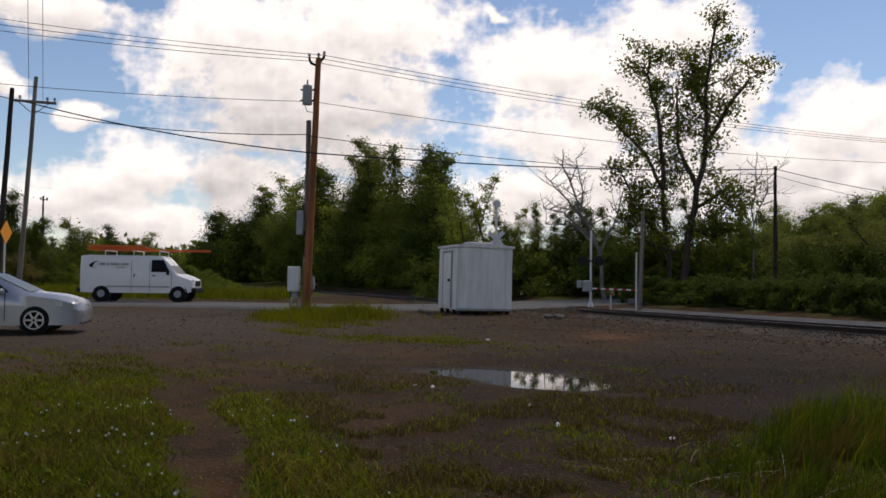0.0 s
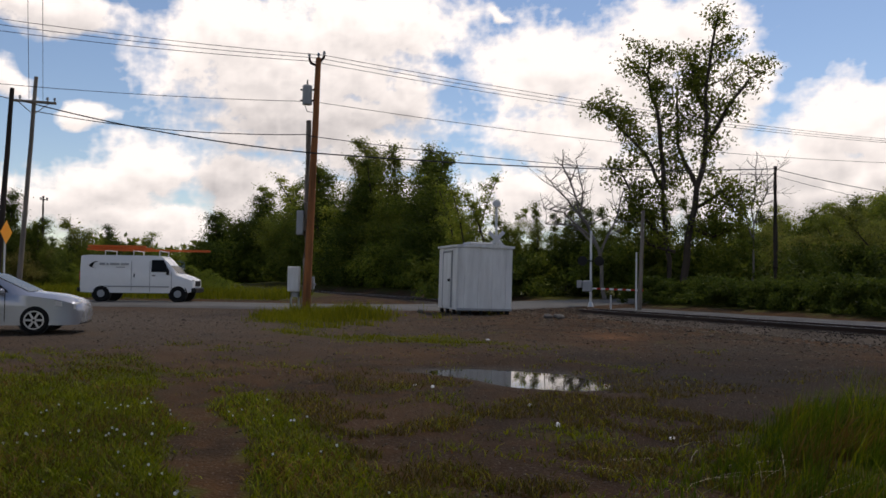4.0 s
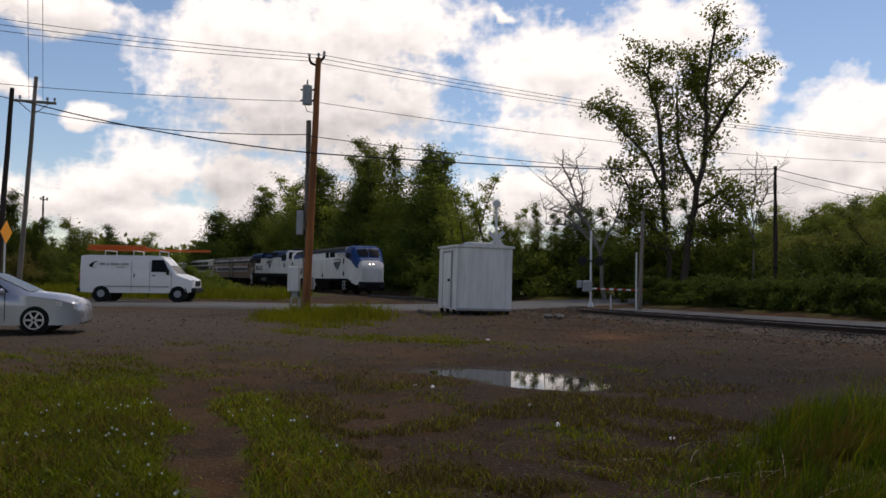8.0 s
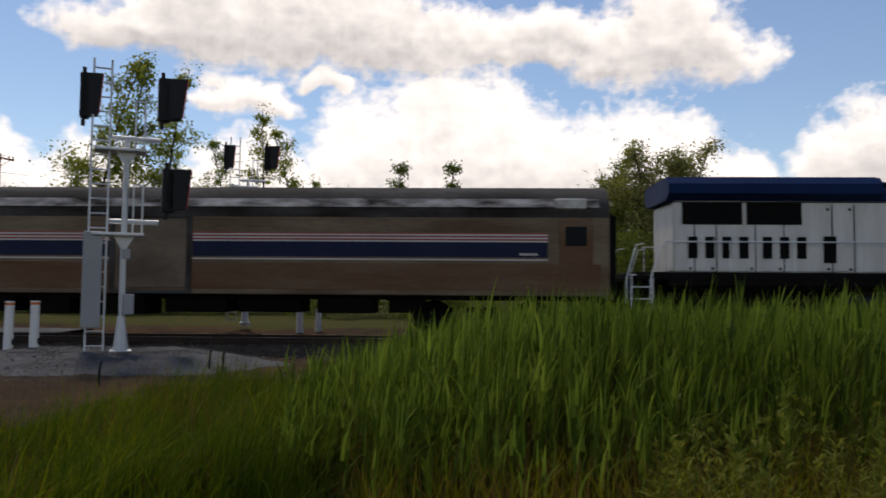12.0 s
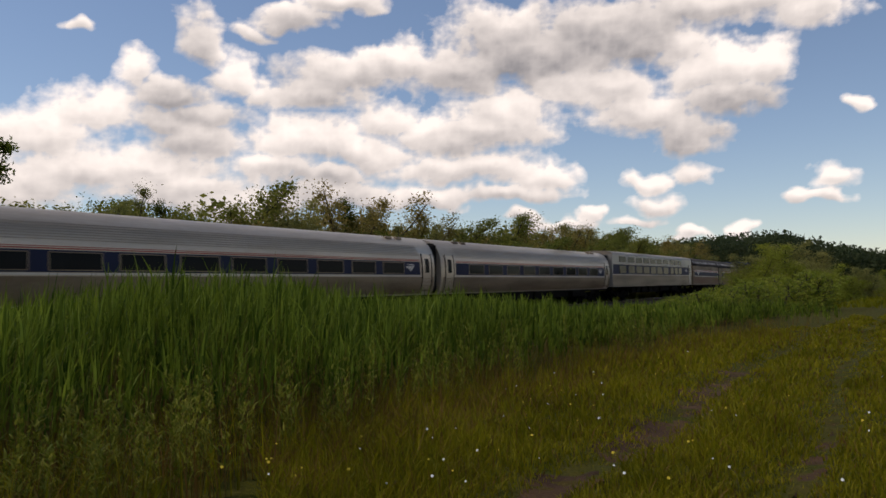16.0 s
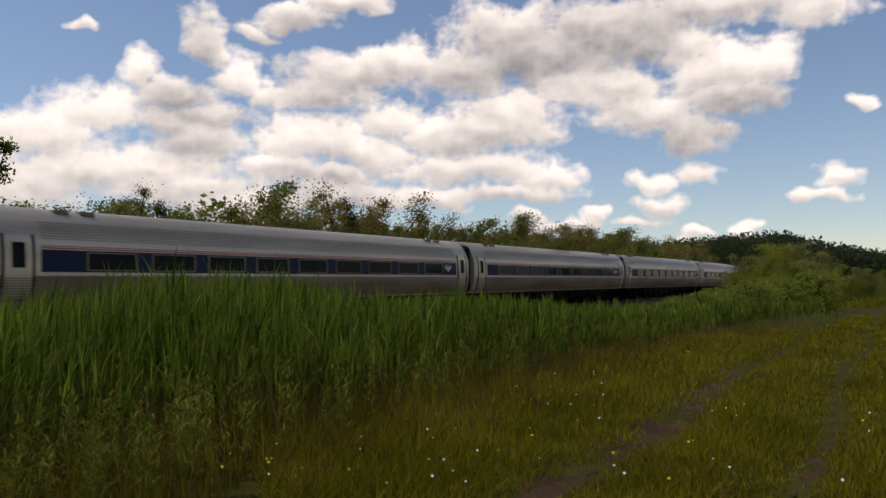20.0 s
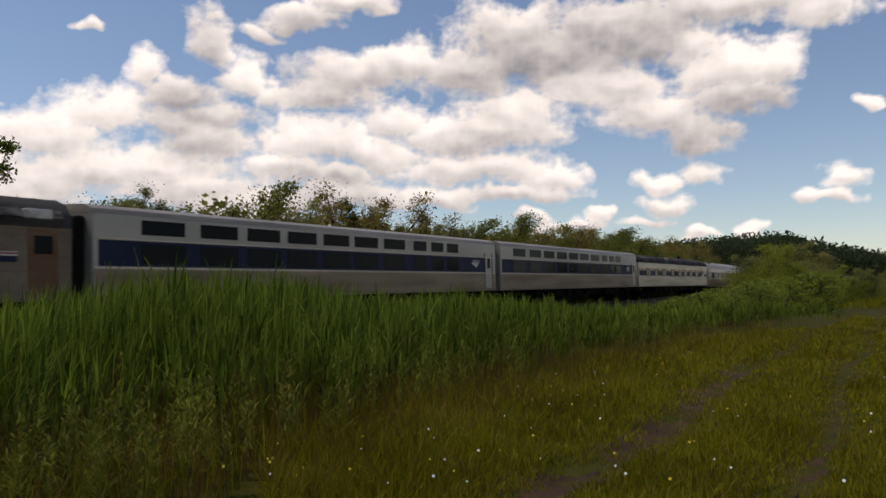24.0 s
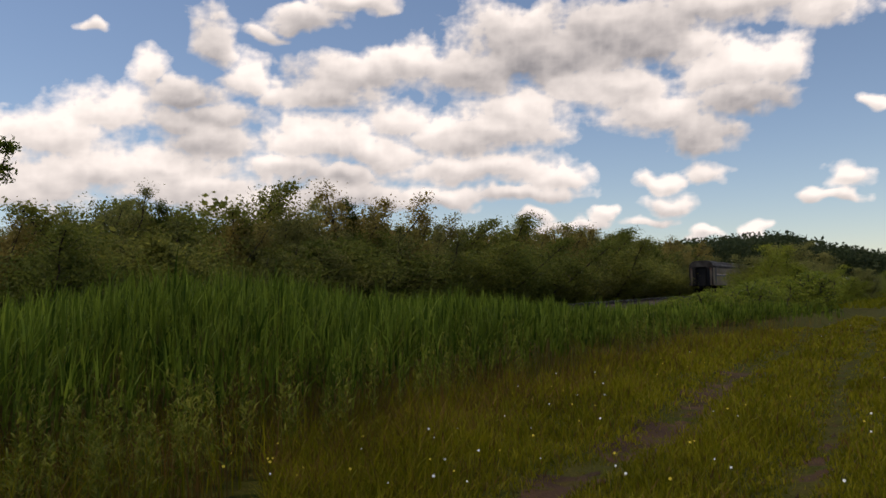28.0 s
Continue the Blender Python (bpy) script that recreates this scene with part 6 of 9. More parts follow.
# ---- things round the crossing ----
def equipment_shed():
    f, d = Vector((0.957, 0.29, 0)), Vector((-0.29, 0.957, 0))
    W, D, H = 2.2, 2.45, 2.42
    c = Vector((0.55, 29.9, 0)) + f * W / 2 + d * D / 2
    m = Matrix((f, d, Vector((0, 0, 1)))).transposed().to_4x4()
    m.translation = (c.x, c.y, ground_z(c.x, c.y) - 0.02)
    root = thing("equipment_shed", m @ pose(0, 0, 0, 0, 0.9, 0), "white sheet-metal railway equipment shed on short black feet", "shed")
    z0 = 0.16
    part("core", Geo().box((0, 0, z0 + H / 2), (W - 0.05, D - 0.05, H), 0.01), M_SHED, root)
    pan_w = [0.26, 0.56, 0.56, 0.56, 0.22]
    x = -W / 2 + 0.01
    for k, pw in enumerate(pan_w):
        part("wall_panel", Geo().box((x + pw / 2, -D / 2 + 0.005, z0 + H / 2 - 0.02), (pw - 0.022, 0.05, H - 0.06), 0.012), M_SHED, root)
        x += pw
        if k < 4:
            part("panel_rib", Geo().box((x, -D / 2 - 0.012, z0 + H / 2), (0.035, 0.06, H - 0.04), 0.008), M_SHED, root)
    y = -D / 2 + 0.02
    for k in range(4):
        pw = (D - 0.04) / 4
        part("wall_panel", Geo().box((W / 2 - 0.005, y + pw / 2, z0 + H / 2 - 0.02), (0.05, pw - 0.022, H - 0.06), 0.012), M_SHED, root)
        part("wall_panel", Geo().box((0, 0, 0), (0.05, pw - 0.022, H - 0.06), 0.012, m=pose(-W / 2 + 0.005, y + pw / 2, z0 + H / 2 - 0.02)), M_SHED, root) if k in (0, 3) else None
        y += pw
    door = part("door", Geo().box((-W / 2 - 0.012, 0.05, z0 + 1.14), (0.06, 1.0, 2.1), 0.015), M_SHED, root, "white steel door")
    part("door_frame", Geo().box((-W / 2 - 0.01, -0.5, z0 + 1.16), (0.08, 0.06, 2.2), 0.01).box((-W / 2 - 0.01, 0.6, z0 + 1.16), (0.08, 0.06, 2.2), 0.01).box((-W / 2 - 0.01, 0.05, z0 + 2.24), (0.08, 1.16, 0.06), 0.01), M_GREYPAINT, root)
    part("door_handle", Geo().box((-W / 2 - 0.07, -0.32, z0 + 1.12), (0.09, 0.16, 0.1), 0.02), M_BLACK, door, "black handle and lock")
    roof = Geo()
    roof.loft([[(-W / 2 - 0.07, yy, z0 + H - 0.03), (-W / 2 - 0.07, yy, z0 + H + 0.05), (0, yy, z0 + H + 0.14), (W / 2 + 0.07, yy, z0 + H + 0.05), (W / 2 + 0.07, yy, z0 + H - 0.03)] for yy in (-D / 2 - 0.07, D / 2 + 0.07)])
    part("roof", roof, M_SHED, root, "low-pitched white roof with a lip")
    part("roof_vent", Geo().box((0.05, -0.1, z0 + H + 0.16), (0.95, 0.9, 0.1), 0.04), M_GREYPAINT, root)
    for sx in (-1, 1):
        for sy in (-1, -0.4, 0.3, 1):
            part("foot", Geo().box((sx * (W / 2 - 0.12), sy * (D / 2 - 0.12), 0.06), (0.12, 0.14, 0.26), 0.01), M_BLACK, root)
    for fx in (-0.55, -0.1, 0.22, 0.6):
        part("foot", Geo().box((fx, -D / 2 + 0.1, 0.06), (0.1, 0.12, 0.26), 0.01), M_BLACK, root)
    part("skid", Geo().box((0, -D / 2 + 0.1, 0.17), (W - 0.1, 0.08, 0.08), 0.01).box((0, D / 2 - 0.1, 0.17), (W - 0.1, 0.08, 0.08), 0.01), M_BLACK, root)
    part("sill_angle", Geo().box((0, -D / 2 - 0.02, z0 + 0.03), (W + 0.04, 0.05, 0.09), 0.01), M_GREYPAINT, root)


equipment_shed()


def round_pole(root, base, top, r0, r1, material, name="pole", label=""):
    n = 7
    pts = [Vector(base).lerp(Vector(top), i / n) for i in range(n + 1)]
    rng = random.Random(int(abs(base[0]) * 10))
    pts = [p + Vector((rng.uniform(-0.015, 0.015), rng.uniform(-0.015, 0.015), 0)) for p in pts]
    return part(name, Geo().tube(pts, [r0 + (r1 - r0) * i / n for i in range(n + 1)], 12), material, root, label, True)


def insulator(root, p):
    g = Geo().cyl(p, (p[0], p[1], p[2] + 0.12), 0.03, 0.03, 8).cyl((p[0], p[1], p[2] + 0.08), (p[0], p[1], p[2] + 0.18), 0.065, 0.04, 10)
    return part("insulator", g, M_GREYPAINT, root)


P1 = polar(9.75, 31.0)
P1_TOP = polar(9.2, 31.2, 10.05)


def service_pole():
    base = Vector((P1.x, P1.y, ground_z(P1.x, P1.y) - 0.1))
    root = thing("utility_pole", pose(*base), "leaning red-brown wooden utility pole with transformer and meter box", "utility pole", "utility poles")
    loc = lambda v: Vector(v) - base
    t = loc(P1_TOP)
    round_pole(root, (0, 0, 0), t, 0.16, 0.11, M_POLE)
    b2 = loc(polar(9.86, 31.38, base.z))
    round_pole(root, b2, loc(polar(9.8, 31.4, 7.6)), 0.12, 0.1, M_POLEGREY, "stub_pole", "weathered grey shorter pole bolted alongside")
    part("pole_bracket", Geo().tube([t + Vector((0, 0, -0.32)), t + Vector((-0.3, 0, -0.2)), t + Vector((-0.36, 0, -0.02))], 0.05, 8).tube([t + Vector((0, 0, -0.25)), t + Vector((0.2, 0, 0.02)), t + Vector((0.22, 0, 0.12))], 0.05, 8), M_POLEDARK, root)
    for dx, dz in ((-0.36, 0.0), (0.0, 0.02), (0.22, 0.1)):
        insulator(root, t + Vector((dx, 0, dz)))
    z = 8.55 - base.z
    c = t * (z / t.z) + Vector((-0.36, -0.05, 0))
    tr = part("transformer", Geo().cyl(c + Vector((0, 0, -0.36)), c + Vector((0, 0, 0.34)), 0.19, 0.19, 16).cyl(c + Vector((0, 0, 0.34)), c + Vector((0, 0, 0.4)), 0.2, 0.15, 16), M_GREYPAINT, root, "grey pole-mounted transformer can", True)
    part("bushing", Geo().cyl(c + Vector((0, 0, 0.4)), c + Vector((0, 0, 0.62)), 0.035, 0.025, 8), M_DARKSTEEL, tr)
    part("mounting_bracket", Geo().box(c + Vector((0.26, 0, 0.22)), (0.2, 0.06, 0.05)).box(c + Vector((0.26, 0, -0.2)), (0.2, 0.06, 0.05)).box(c + Vector((-0.22, 0, 0.22)), (0.1, 0.06, 0.05)).box(c + Vector((-0.22, 0, -0.2)), (0.1, 0.06, 0.05)), M_DARKSTEEL, tr)
    part("hanging_lead", Geo().tube([c + Vector((-0.1, 0, -0.38)), c + Vector((0.0, 0, -0.62)), c + Vector((0.3, 0, -0.7)), c + Vector((0.42, 0, -1.3)), c + Vector((0.36, 0, -2.2))], 0.015, 5), M_WIRE, root)
    part("cabinet", Geo().box(b2 + Vector((-0.22, -0.05, 3.55)), (0.26, 0.22, 0.95), 0.02), M_GREYPAINT, root, "narrow grey cabinet on the pole")
    part("cabinet", Geo().box(b2 + Vector((0.2, 0.1, 3.6)), (0.16, 0.2, 0.7), 0.02), M_GREYPAINT, root)
    mb = part("meter_box", Geo().box(b2 + Vector((-0.42, -0.06, 1.35)), (0.46, 0.26, 0.98), 0.02), M_SHED, root, "pale grey meter box on a frame")
    part("meter_door", Geo().box(b2 + Vector((-0.42, -0.2, 1.35)), (0.4, 0.02, 0.9), 0.006), M_SHED, mb)
    part("meter_legs", Geo().box(b2 + Vector((-0.52, -0.06, 0.42)), (0.06, 0.06, 0.95)).box(b2 + Vector((-0.22, -0.06, 0.42)), (0.06, 0.06, 0.95)).box(b2 + Vector((-0.37, -0.06, 0.75)), (0.36, 0.06, 0.2)), M_GREYPAINT, root)
    part("conduit", Geo().tube([b2 + Vector((0.17, -0.05, 0.0)), b2 + Vector((0.17, -0.05, 2.0)), b2 + Vector((0.15, -0.05, 5.2))], 0.03, 8), M_GREYPAINT, root, "grey conduit")
    part("breaker_box", Geo().box(b2 + Vector((0.28, -0.02, 1.2)), (0.18, 0.2, 0.5), 0.02).cyl(b2 + Vector((0.38, -0.1, 1.15)), b2 + Vector((0.38, -0.2, 1.15)), 0.07, n=10), M_GREYPAINT, root)


service_pole()


def crossarm_pole(az, dist, z_top, arm_z, arm_len, turn, material, lean=(0, 0), label="grey wooden utility pole with a crossarm", braces=True, thick=0.15):
    p = polar(az, dist)
    base = Vector((p.x, p.y, ground_z(p.x, p.y) - 0.1))
    root = thing("utility_pole", pose(*base), label, "utility pole", "utility poles")
    h = z_top - base.z
    round_pole(root, (0, 0, 0), (lean[0], lean[1], h), thick, thick * 0.68, material)
    if arm_len:
        k = (arm_z - base.z) / h
        c = Vector((lean[0] * k, lean[1] * k, arm_z - base.z))
        m = Matrix.Translation(c) @ Matrix.Rotation(radians(turn), 4, "Z")
        part("crossarm", Geo().box((0, -0.12, 0), (arm_len, 0.09, 0.11), 0.01, m=m), material, root)
        if braces:
            g = Geo()
            for sx in (-1, 1):
                g.tube([m @ Vector((sx * arm_len * 0.34, -0.15, -0.04)), m @ Vector((0, -0.12, -0.55))], 0.02, 5)
            part("brace", g, material, root)
        for x in (-0.46, -0.3, 0.3, 0.46):
            insulator(root, m @ Vector((x * arm_len, -0.12, 0.05)))
    return root


crossarm_pole(28.2, 38.0, 9.85, 8.75, 1.75, 20, M_POLEGREY, (0.45, 0.1), thick=0.115)
crossarm_pole(29.45, 35.0, 8.65, 0, 0, 0, M_POLEDARK, (0.35, 0.1), "dark bare utility pole beside the road", thick=0.12)
crossarm_pole(26.9, 95.0, 9.6, 9.2, 0.9, 60, M_POLEDARK, (0, 0), "far dark utility pole with a crossarm", False)
crossarm_pole(-22.8, 50.0, 8.25, 0, 0, 0, M_POLEDARK, (0, 0), "dark tarred utility pole beyond the road")
crossarm_pole(-34.3, 59.0, 10.15, 9.85, 2.1, 8, M_POLE, (0.05, 0), "brown utility pole with a wide crossarm")
crossarm_pole(-13.95, 44.5, 5.3, 0, 0, 0, M_POLEGREY, (0.2, 0), "short grey-brown wooden pole beside the crossing gate", thick=0.13)


def wire(a, b, sag, r=0.012, name="overhead_wire"):
    a, b = Vector(a), Vector(b)
    n = 22
    pts = [a.lerp(b, i / n) - Vector((0, 0, 4 * sag * (i / n) * (1 - i / n))) for i in range(n + 1)]
    ob = new(name, mesh_of(name, Geo().tube(pts, r, 5), M_WIRE))
    tagged(ob, "thin black overhead wire between the poles", "wire", "overhead wires")


T = P1_TOP
FARP = polar(-34.3, 59.0)
for dz, dx, z2, lx in ((0.12, 0.22, 10.05, 0.5), (0.0, 0.0, 10.0, -0.3), (-0.12, -0.36, 9.95, -0.9)):
    wire(T + Vector((dx, 0, dz)), (FARP.x + lx, FARP.y, z2), 0.55)
    wire(T + Vector((dx, 0, dz)), polar(47, 38, 11.7 + dz * 2.4), 0.4)
wire(polar(9.5, 31.1, 8.3), polar(48, 42, 10.0), 0.5)
wire(polar(9.5, 31.1, 8.3), polar(-36, 62, 9.2), 0.75)
POLE_R = polar(-22.8, 50.0, 8.1)
wire(polar(9.85, 30.8, 6.9), POLE_R + Vector((0, 0, -0.35)), 0.35, 0.016)
wire(polar(9.85, 30.8, 6.25), POLE_R, 0.3, 0.028, "overhead_cable")
wire(polar(9.85, 30.8, 6.25), polar(27.6, 38.0, 8.7), 0.22, 0.026, "overhead_cable")
wire(polar(9.85, 30.8, 6.95), polar(27.6, 38.0, 8.4), 0.3, 0.018)
wire(polar(27.6, 38.0, 8.7), polar(46, 30, 8.9), 0.2, 0.02)
wire(POLE_R, polar(-38, 74, 7.5), 0.7, 0.022)
wire(POLE_R + Vector((0, 0, -0.4)), polar(-38, 74, 7.0), 0.9, 0.014)
for k in range(2):
    wire(polar(27.9 - 0.8 * k, 38.0, 8.85), polar(29.5 - 1.2 * k, 12.0, 13.0), 0.2, 0.01)


def warning_sign():
    p = polar(29.0, 31.0)
    base = Vector((p.x, p.y, ground_z(p.x, p.y)))
    root = thing("warning_sign", pose(*base, 0, 0, 93), "amber diamond road warning sign on a steel post", "road sign")
    part("post", Geo().box((0, 0, 1.5), (0.06, 0.05, 3.0), 0.01), M_GALV, root)
    m = Matrix.Translation((0, -0.035, 2.75)) @ Matrix.Rotation(radians(90), 4, "X") @ Matrix.Rotation(radians(45), 4, "Z")
    part("sign_plate", Geo().box((0, 0, 0), (0.58, 0.58, 0.012), 0.004, m=m), M_YELLOW, root, "amber diamond plate")


warning_sign()


def crossing_mast(az, dist, z_top, arm_dir, arm_len, label, show_bell=True):
    p = polar(az, dist)
    base = Vector((p.x, p.y, ground_z(p.x, p.y)))
    root = thing("crossing_signal", pose(*base, 0, 0, az), label, "crossing signal", "crossing signals")
    h = z_top - base.z
    part("mast", Geo().cyl((0, 0, 0), (0, 0, h), 0.065, 0.06, 12).cyl((0, 0, 0), (0, 0, 0.25), 0.17, 0.1, 12), M_GALV, root, "aluminium mast", True)
    if show_bell:
        part("bell", Geo().cyl((0, -0.02, h - 0.02), (0, -0.14, h - 0.02), 0.2, 0.17, 20).cyl((0, 0.05, h - 0.02), (0, -0.02, h - 0.02), 0.12, 0.2, 16), M_GALV, root, "round warning bell", True)
    lamp_bar = part("lamp_bar", Geo().box((0, -0.08, 2.55), (1.1, 0.06, 0.06), 0.01), M_BLACK, root)
    for sx in (-1, 1):
        part("lamp_backplate", Geo().cyl((sx * 0.46, -0.12, 2.55), (sx * 0.46, -0.15, 2.55), 0.27, n=20), M_BLACK, lamp_bar)
        part("lamp_hood", Geo().cyl((sx * 0.46, -0.15, 2.55), (sx * 0.46, -0.38, 2.55), 0.13, 0.14, 14), M_BLACK, lamp_bar)
        part("lamp_back", Geo().box((sx * 0.46, 0.02, 2.55), (0.3, 0.22, 0.3), 0.04), M_BLACK, lamp_bar)
    for a in (45, -45) if show_bell else ():
        m = Matrix.Translation((0, -0.09 - 0.02 * (a > 0), 3.35)) @ Matrix.Rotation(radians(a), 4, "Y")
        part("crossbuck_board", Geo().box((0, 0, 0), (1.0, 0.015, 0.18), 0.004, m=m), M_GALV, root, "bare metal back of a crossbuck board")
    gm = part("gate_mechanism", Geo().box((-0.18, 0, 1.15), (0.55, 0.4, 0.62), 0.05).box((-0.62, 0, 1.25), (0.3, 0.16, 0.42), 0.04), M_GREYPAINT, root, "grey gate motor with counterweight")
    n = 12 if arm_len else 0
    for i in range(n):
        x0 = arm_len * i / n
        part("gate_arm_segment", Geo().box((0.1 + x0 + arm_len / n / 2, -0.22, 1.02 - 0.006 * i), (arm_len / n, 0.03, 0.085), 0.004), M_RED if i % 2 else M_WHITE, gm)
    return root


crossing_mast(-10.6, 45.0, 4.2, 1, 2.75, "aluminium crossing signal with its red and white gate lowered", False)
crossing_mast(-3.85, 37.5, 5.05, 1, 0, "aluminium crossing mast with a round bell on top")
for az, dist, h in ((-12.0, 45.4, 0.75), (-13.75, 44.2, 3.4)):
    p = polar(az, dist)
    ob = new("steel_post", mesh_of("steel_post", Geo().cyl((0, 0, -0.1), (0, 0, h), 0.05, 0.045, 10).cyl((0, 0, h), (0, 0, h + 0.03), 0.06, 0.05, 10), M_GALV, True))
    ob.matrix_basis = pose(p.x, p.y, ground_z(p.x, p.y))
    tagged(ob, "pale steel post beside the crossing", "post", "posts")


def block_signal(az, dist, zb, z_heads, mirror=1, label="tall aluminium railway signal mast with black hooded lights"):
    """Mast with ladder, two platforms, cabinet and hooded heads; local x to the right as seen from the lot."""
    p = polar(az, dist)
    root = thing("railway_signal", pose(p.x, p.y, zb, 0, 0, az), label, "railway signal", "railway signals")
    part("mast", Geo().cyl((0, 0, 0.25), (0, 0, z_heads + 0.1), 0.065, 0.055, 14), M_GALV, root, "", True)
    part("mast_foot", Geo().cyl((0, 0, -0.15), (0, 0, 0.7), 0.17, 0.075, 8).box((0, 0, -0.02), (0.42, 0.42, 0.06), 0.01), M_GALV, root)
    lx = -0.5
    for sx in (-0.17, 0.17):
        part("ladder_rail", Geo().box((lx + sx, -0.05, (z_heads + 1.75) / 2), (0.042, 0.042, z_heads + 1.75), 0.004), M_GALV, root)
    k = 0
    z = 0.1
    while z < z_heads + 1.65:
        part("ladder_rung", Geo().cyl((lx - 0.17, -0.05, z), (lx + 0.17, -0.05, z), 0.019, n=6), M_GALV, root)
        z += 0.3
    for zz in (z_heads * 0.56, z_heads * 0.97):
        pl = part("platform", Geo().box((-0.12, 0.05, zz), (1.0, 0.6, 0.06), 0.008), M_GALV, root, "grated platform")
        part("platform_bracket", Geo().loft([[(-0.2, -0.06, zz - 0.03), (0.2, -0.06, zz - 0.03), (0.2, 0.06, zz - 0.03), (-0.2, 0.06, zz - 0.03)], [(-0.06, -0.05, zz - 0.28), (0.06, -0.05, zz - 0.28), (0.06, 0.05, zz - 0.28), (-0.06, 0.05, zz - 0.28)]]), M_GALV, pl)
        gr = Geo()
        for x in (0.16, 0.34):
            gr.box((x, -0.28, zz + 0.5), (0.028, 0.028, 1.0)).box((x, 0.38, zz + 0.5), (0.028, 0.028, 1.0))
        gr.box((0.25, -0.28, zz + 1.0), (0.22, 0.028, 0.028)).box((0.34, 0.05, zz + 1.0), (0.028, 0.66, 0.028)).box((0.34, 0.05, zz + 0.5), (0.028, 0.66, 0.028))
        part("guard_rail", gr, M_GALV, pl)
        part("arm", Geo().cyl((-0.3, 0.1, zz + 0.28), (0.66, 0.1, zz + 0.28), 0.055, n=10), M_GALV, pl, "", True)
    for x, z, w in ((-0.82, z_heads + 0.95, 0.34), (0.72, z_heads + 1.0, 0.46), (0.85, z_heads * 0.56 + 0.95, 0.46)):
        hd = part("signal_head", Geo().box((x, 0.05, z), (w * 0.5, 0.3, 0.9), 0.03), M_BLACK, root, "black hooded signal head")
        hood = Geo()
        hood.loft([[(x - w * 0.3, -0.1, z - 0.42), (x + w * 0.75, -0.1, z - 0.36), (x + w * 0.95, -0.1, z + 0.48), (x - w * 0.3, -0.1, z + 0.46)], [(x - w * 0.3, 0.25, z - 0.42), (x + w * 0.75, 0.25, z - 0.36), (x + w * 0.95, 0.25, z + 0.48), (x - w * 0.3, 0.25, z + 0.46)]])
        part("hood", hood, M_BLACK, hd)
        part("hood_edge", Geo().tube([(x + w * 0.78, -0.08, z - 0.36), (x + w * 0.97, -0.08, z + 0.47)], 0.012, 5), M_RED, hd)
        part("mounting", Geo().cyl((x - w * 0.1, 0.1, z - 0.6), (x - w * 0.1, 0.1, z + 0.62), 0.04, n=8), M_BLACK, hd)
    part("cabinet", Geo().box((lx - 0.08, -0.1, 1.45), (0.36, 0.14, 1.95), 0.015), M_GREYPAINT, root, "tall grey cabinet behind the ladder")
    part("junction_box", Geo().box((0.13, -0.12, 0.95), (0.2, 0.16, 0.42), 0.015), M_GREYPAINT, root)
    part("junction_box", Geo().box((0.05, -0.16, z_heads * 0.56 - 0.4), (0.16, 0.12, 0.2), 0.015), M_GREYPAINT, root)
    return root


block_signal(-41.85, 17.6, 0.24, 4.25)
block_signal(-49.9, 31.0, 0.25, 5.3, 1, "far aluminium railway signal mast across the track")


def marker_post(az, dist, zb, h, r=0.105):
    p = polar(az, dist)
    root = thing("marker_post", pose(p.x, p.y, zb), "round white plastic marker post with an orange band", "marker post", "marker posts")
    part("post", Geo().cyl((0, 0, -0.1), (0, 0, h * 0.42), r * 1.08, r * 1.08, 16).cyl((0, 0, h * 0.42), (0, 0, h), r, r, 16), M_WHITE, root, "", True)
    part("band", Geo().cyl((0, 0, h * 0.93), (0, 0, h * 0.975), r * 1.02, r * 1.02, 16), M_ORANGE, root, "orange reflective band")
    part("label_plate", Geo().box((0.03, -r - 0.004, h * 0.3), (0.05, 0.01, 0.12)), M_BLACK, root)


marker_post(-35.25, 18.7, 0.02, 1.2, 0.088)
marker_post(-36.7, 18.7, 0.04, 1.19, 0.088)
marker_post(-53.7, 30.0, -0.1, 0.95, 0.12)
marker_post(-55.0, 30.2, -0.1, 0.9, 0.12)
for az, dist in ((-47.6, 15.4), (-48.5, 15.2), (-40.6, 13.4)):
    p = polar(az, dist)
    ob = new("cable_stub", mesh_of("cable_stub", Geo().tube([(0, 0, -0.15), (0.01, 0, 0.12), (0.03, 0, 0.24)], 0.02, 8), M_BLACK))
    ob.matrix_basis = pose(p.x, p.y, ground_z(p.x, p.y) + 0.14)
    tagged(ob, "short black cable stub out of the gravel", "cable", "cable stubs")


def shell(stations, z_of):
    """Rings of a vehicle body from stations: x, half width low, half width belt, half width roof, z low, z belt, z roof."""
    return [[(x, a, zl), (x, b, (zl + zb) / 2 + 0.08), (x, b, zb), (x, c, zr), (x, -c, zr), (x, -b, zb), (x, -b, (zl + zb) / 2 + 0.08), (x, -a, zl)] for x, a, b, c, zl, zb, zr in stations]


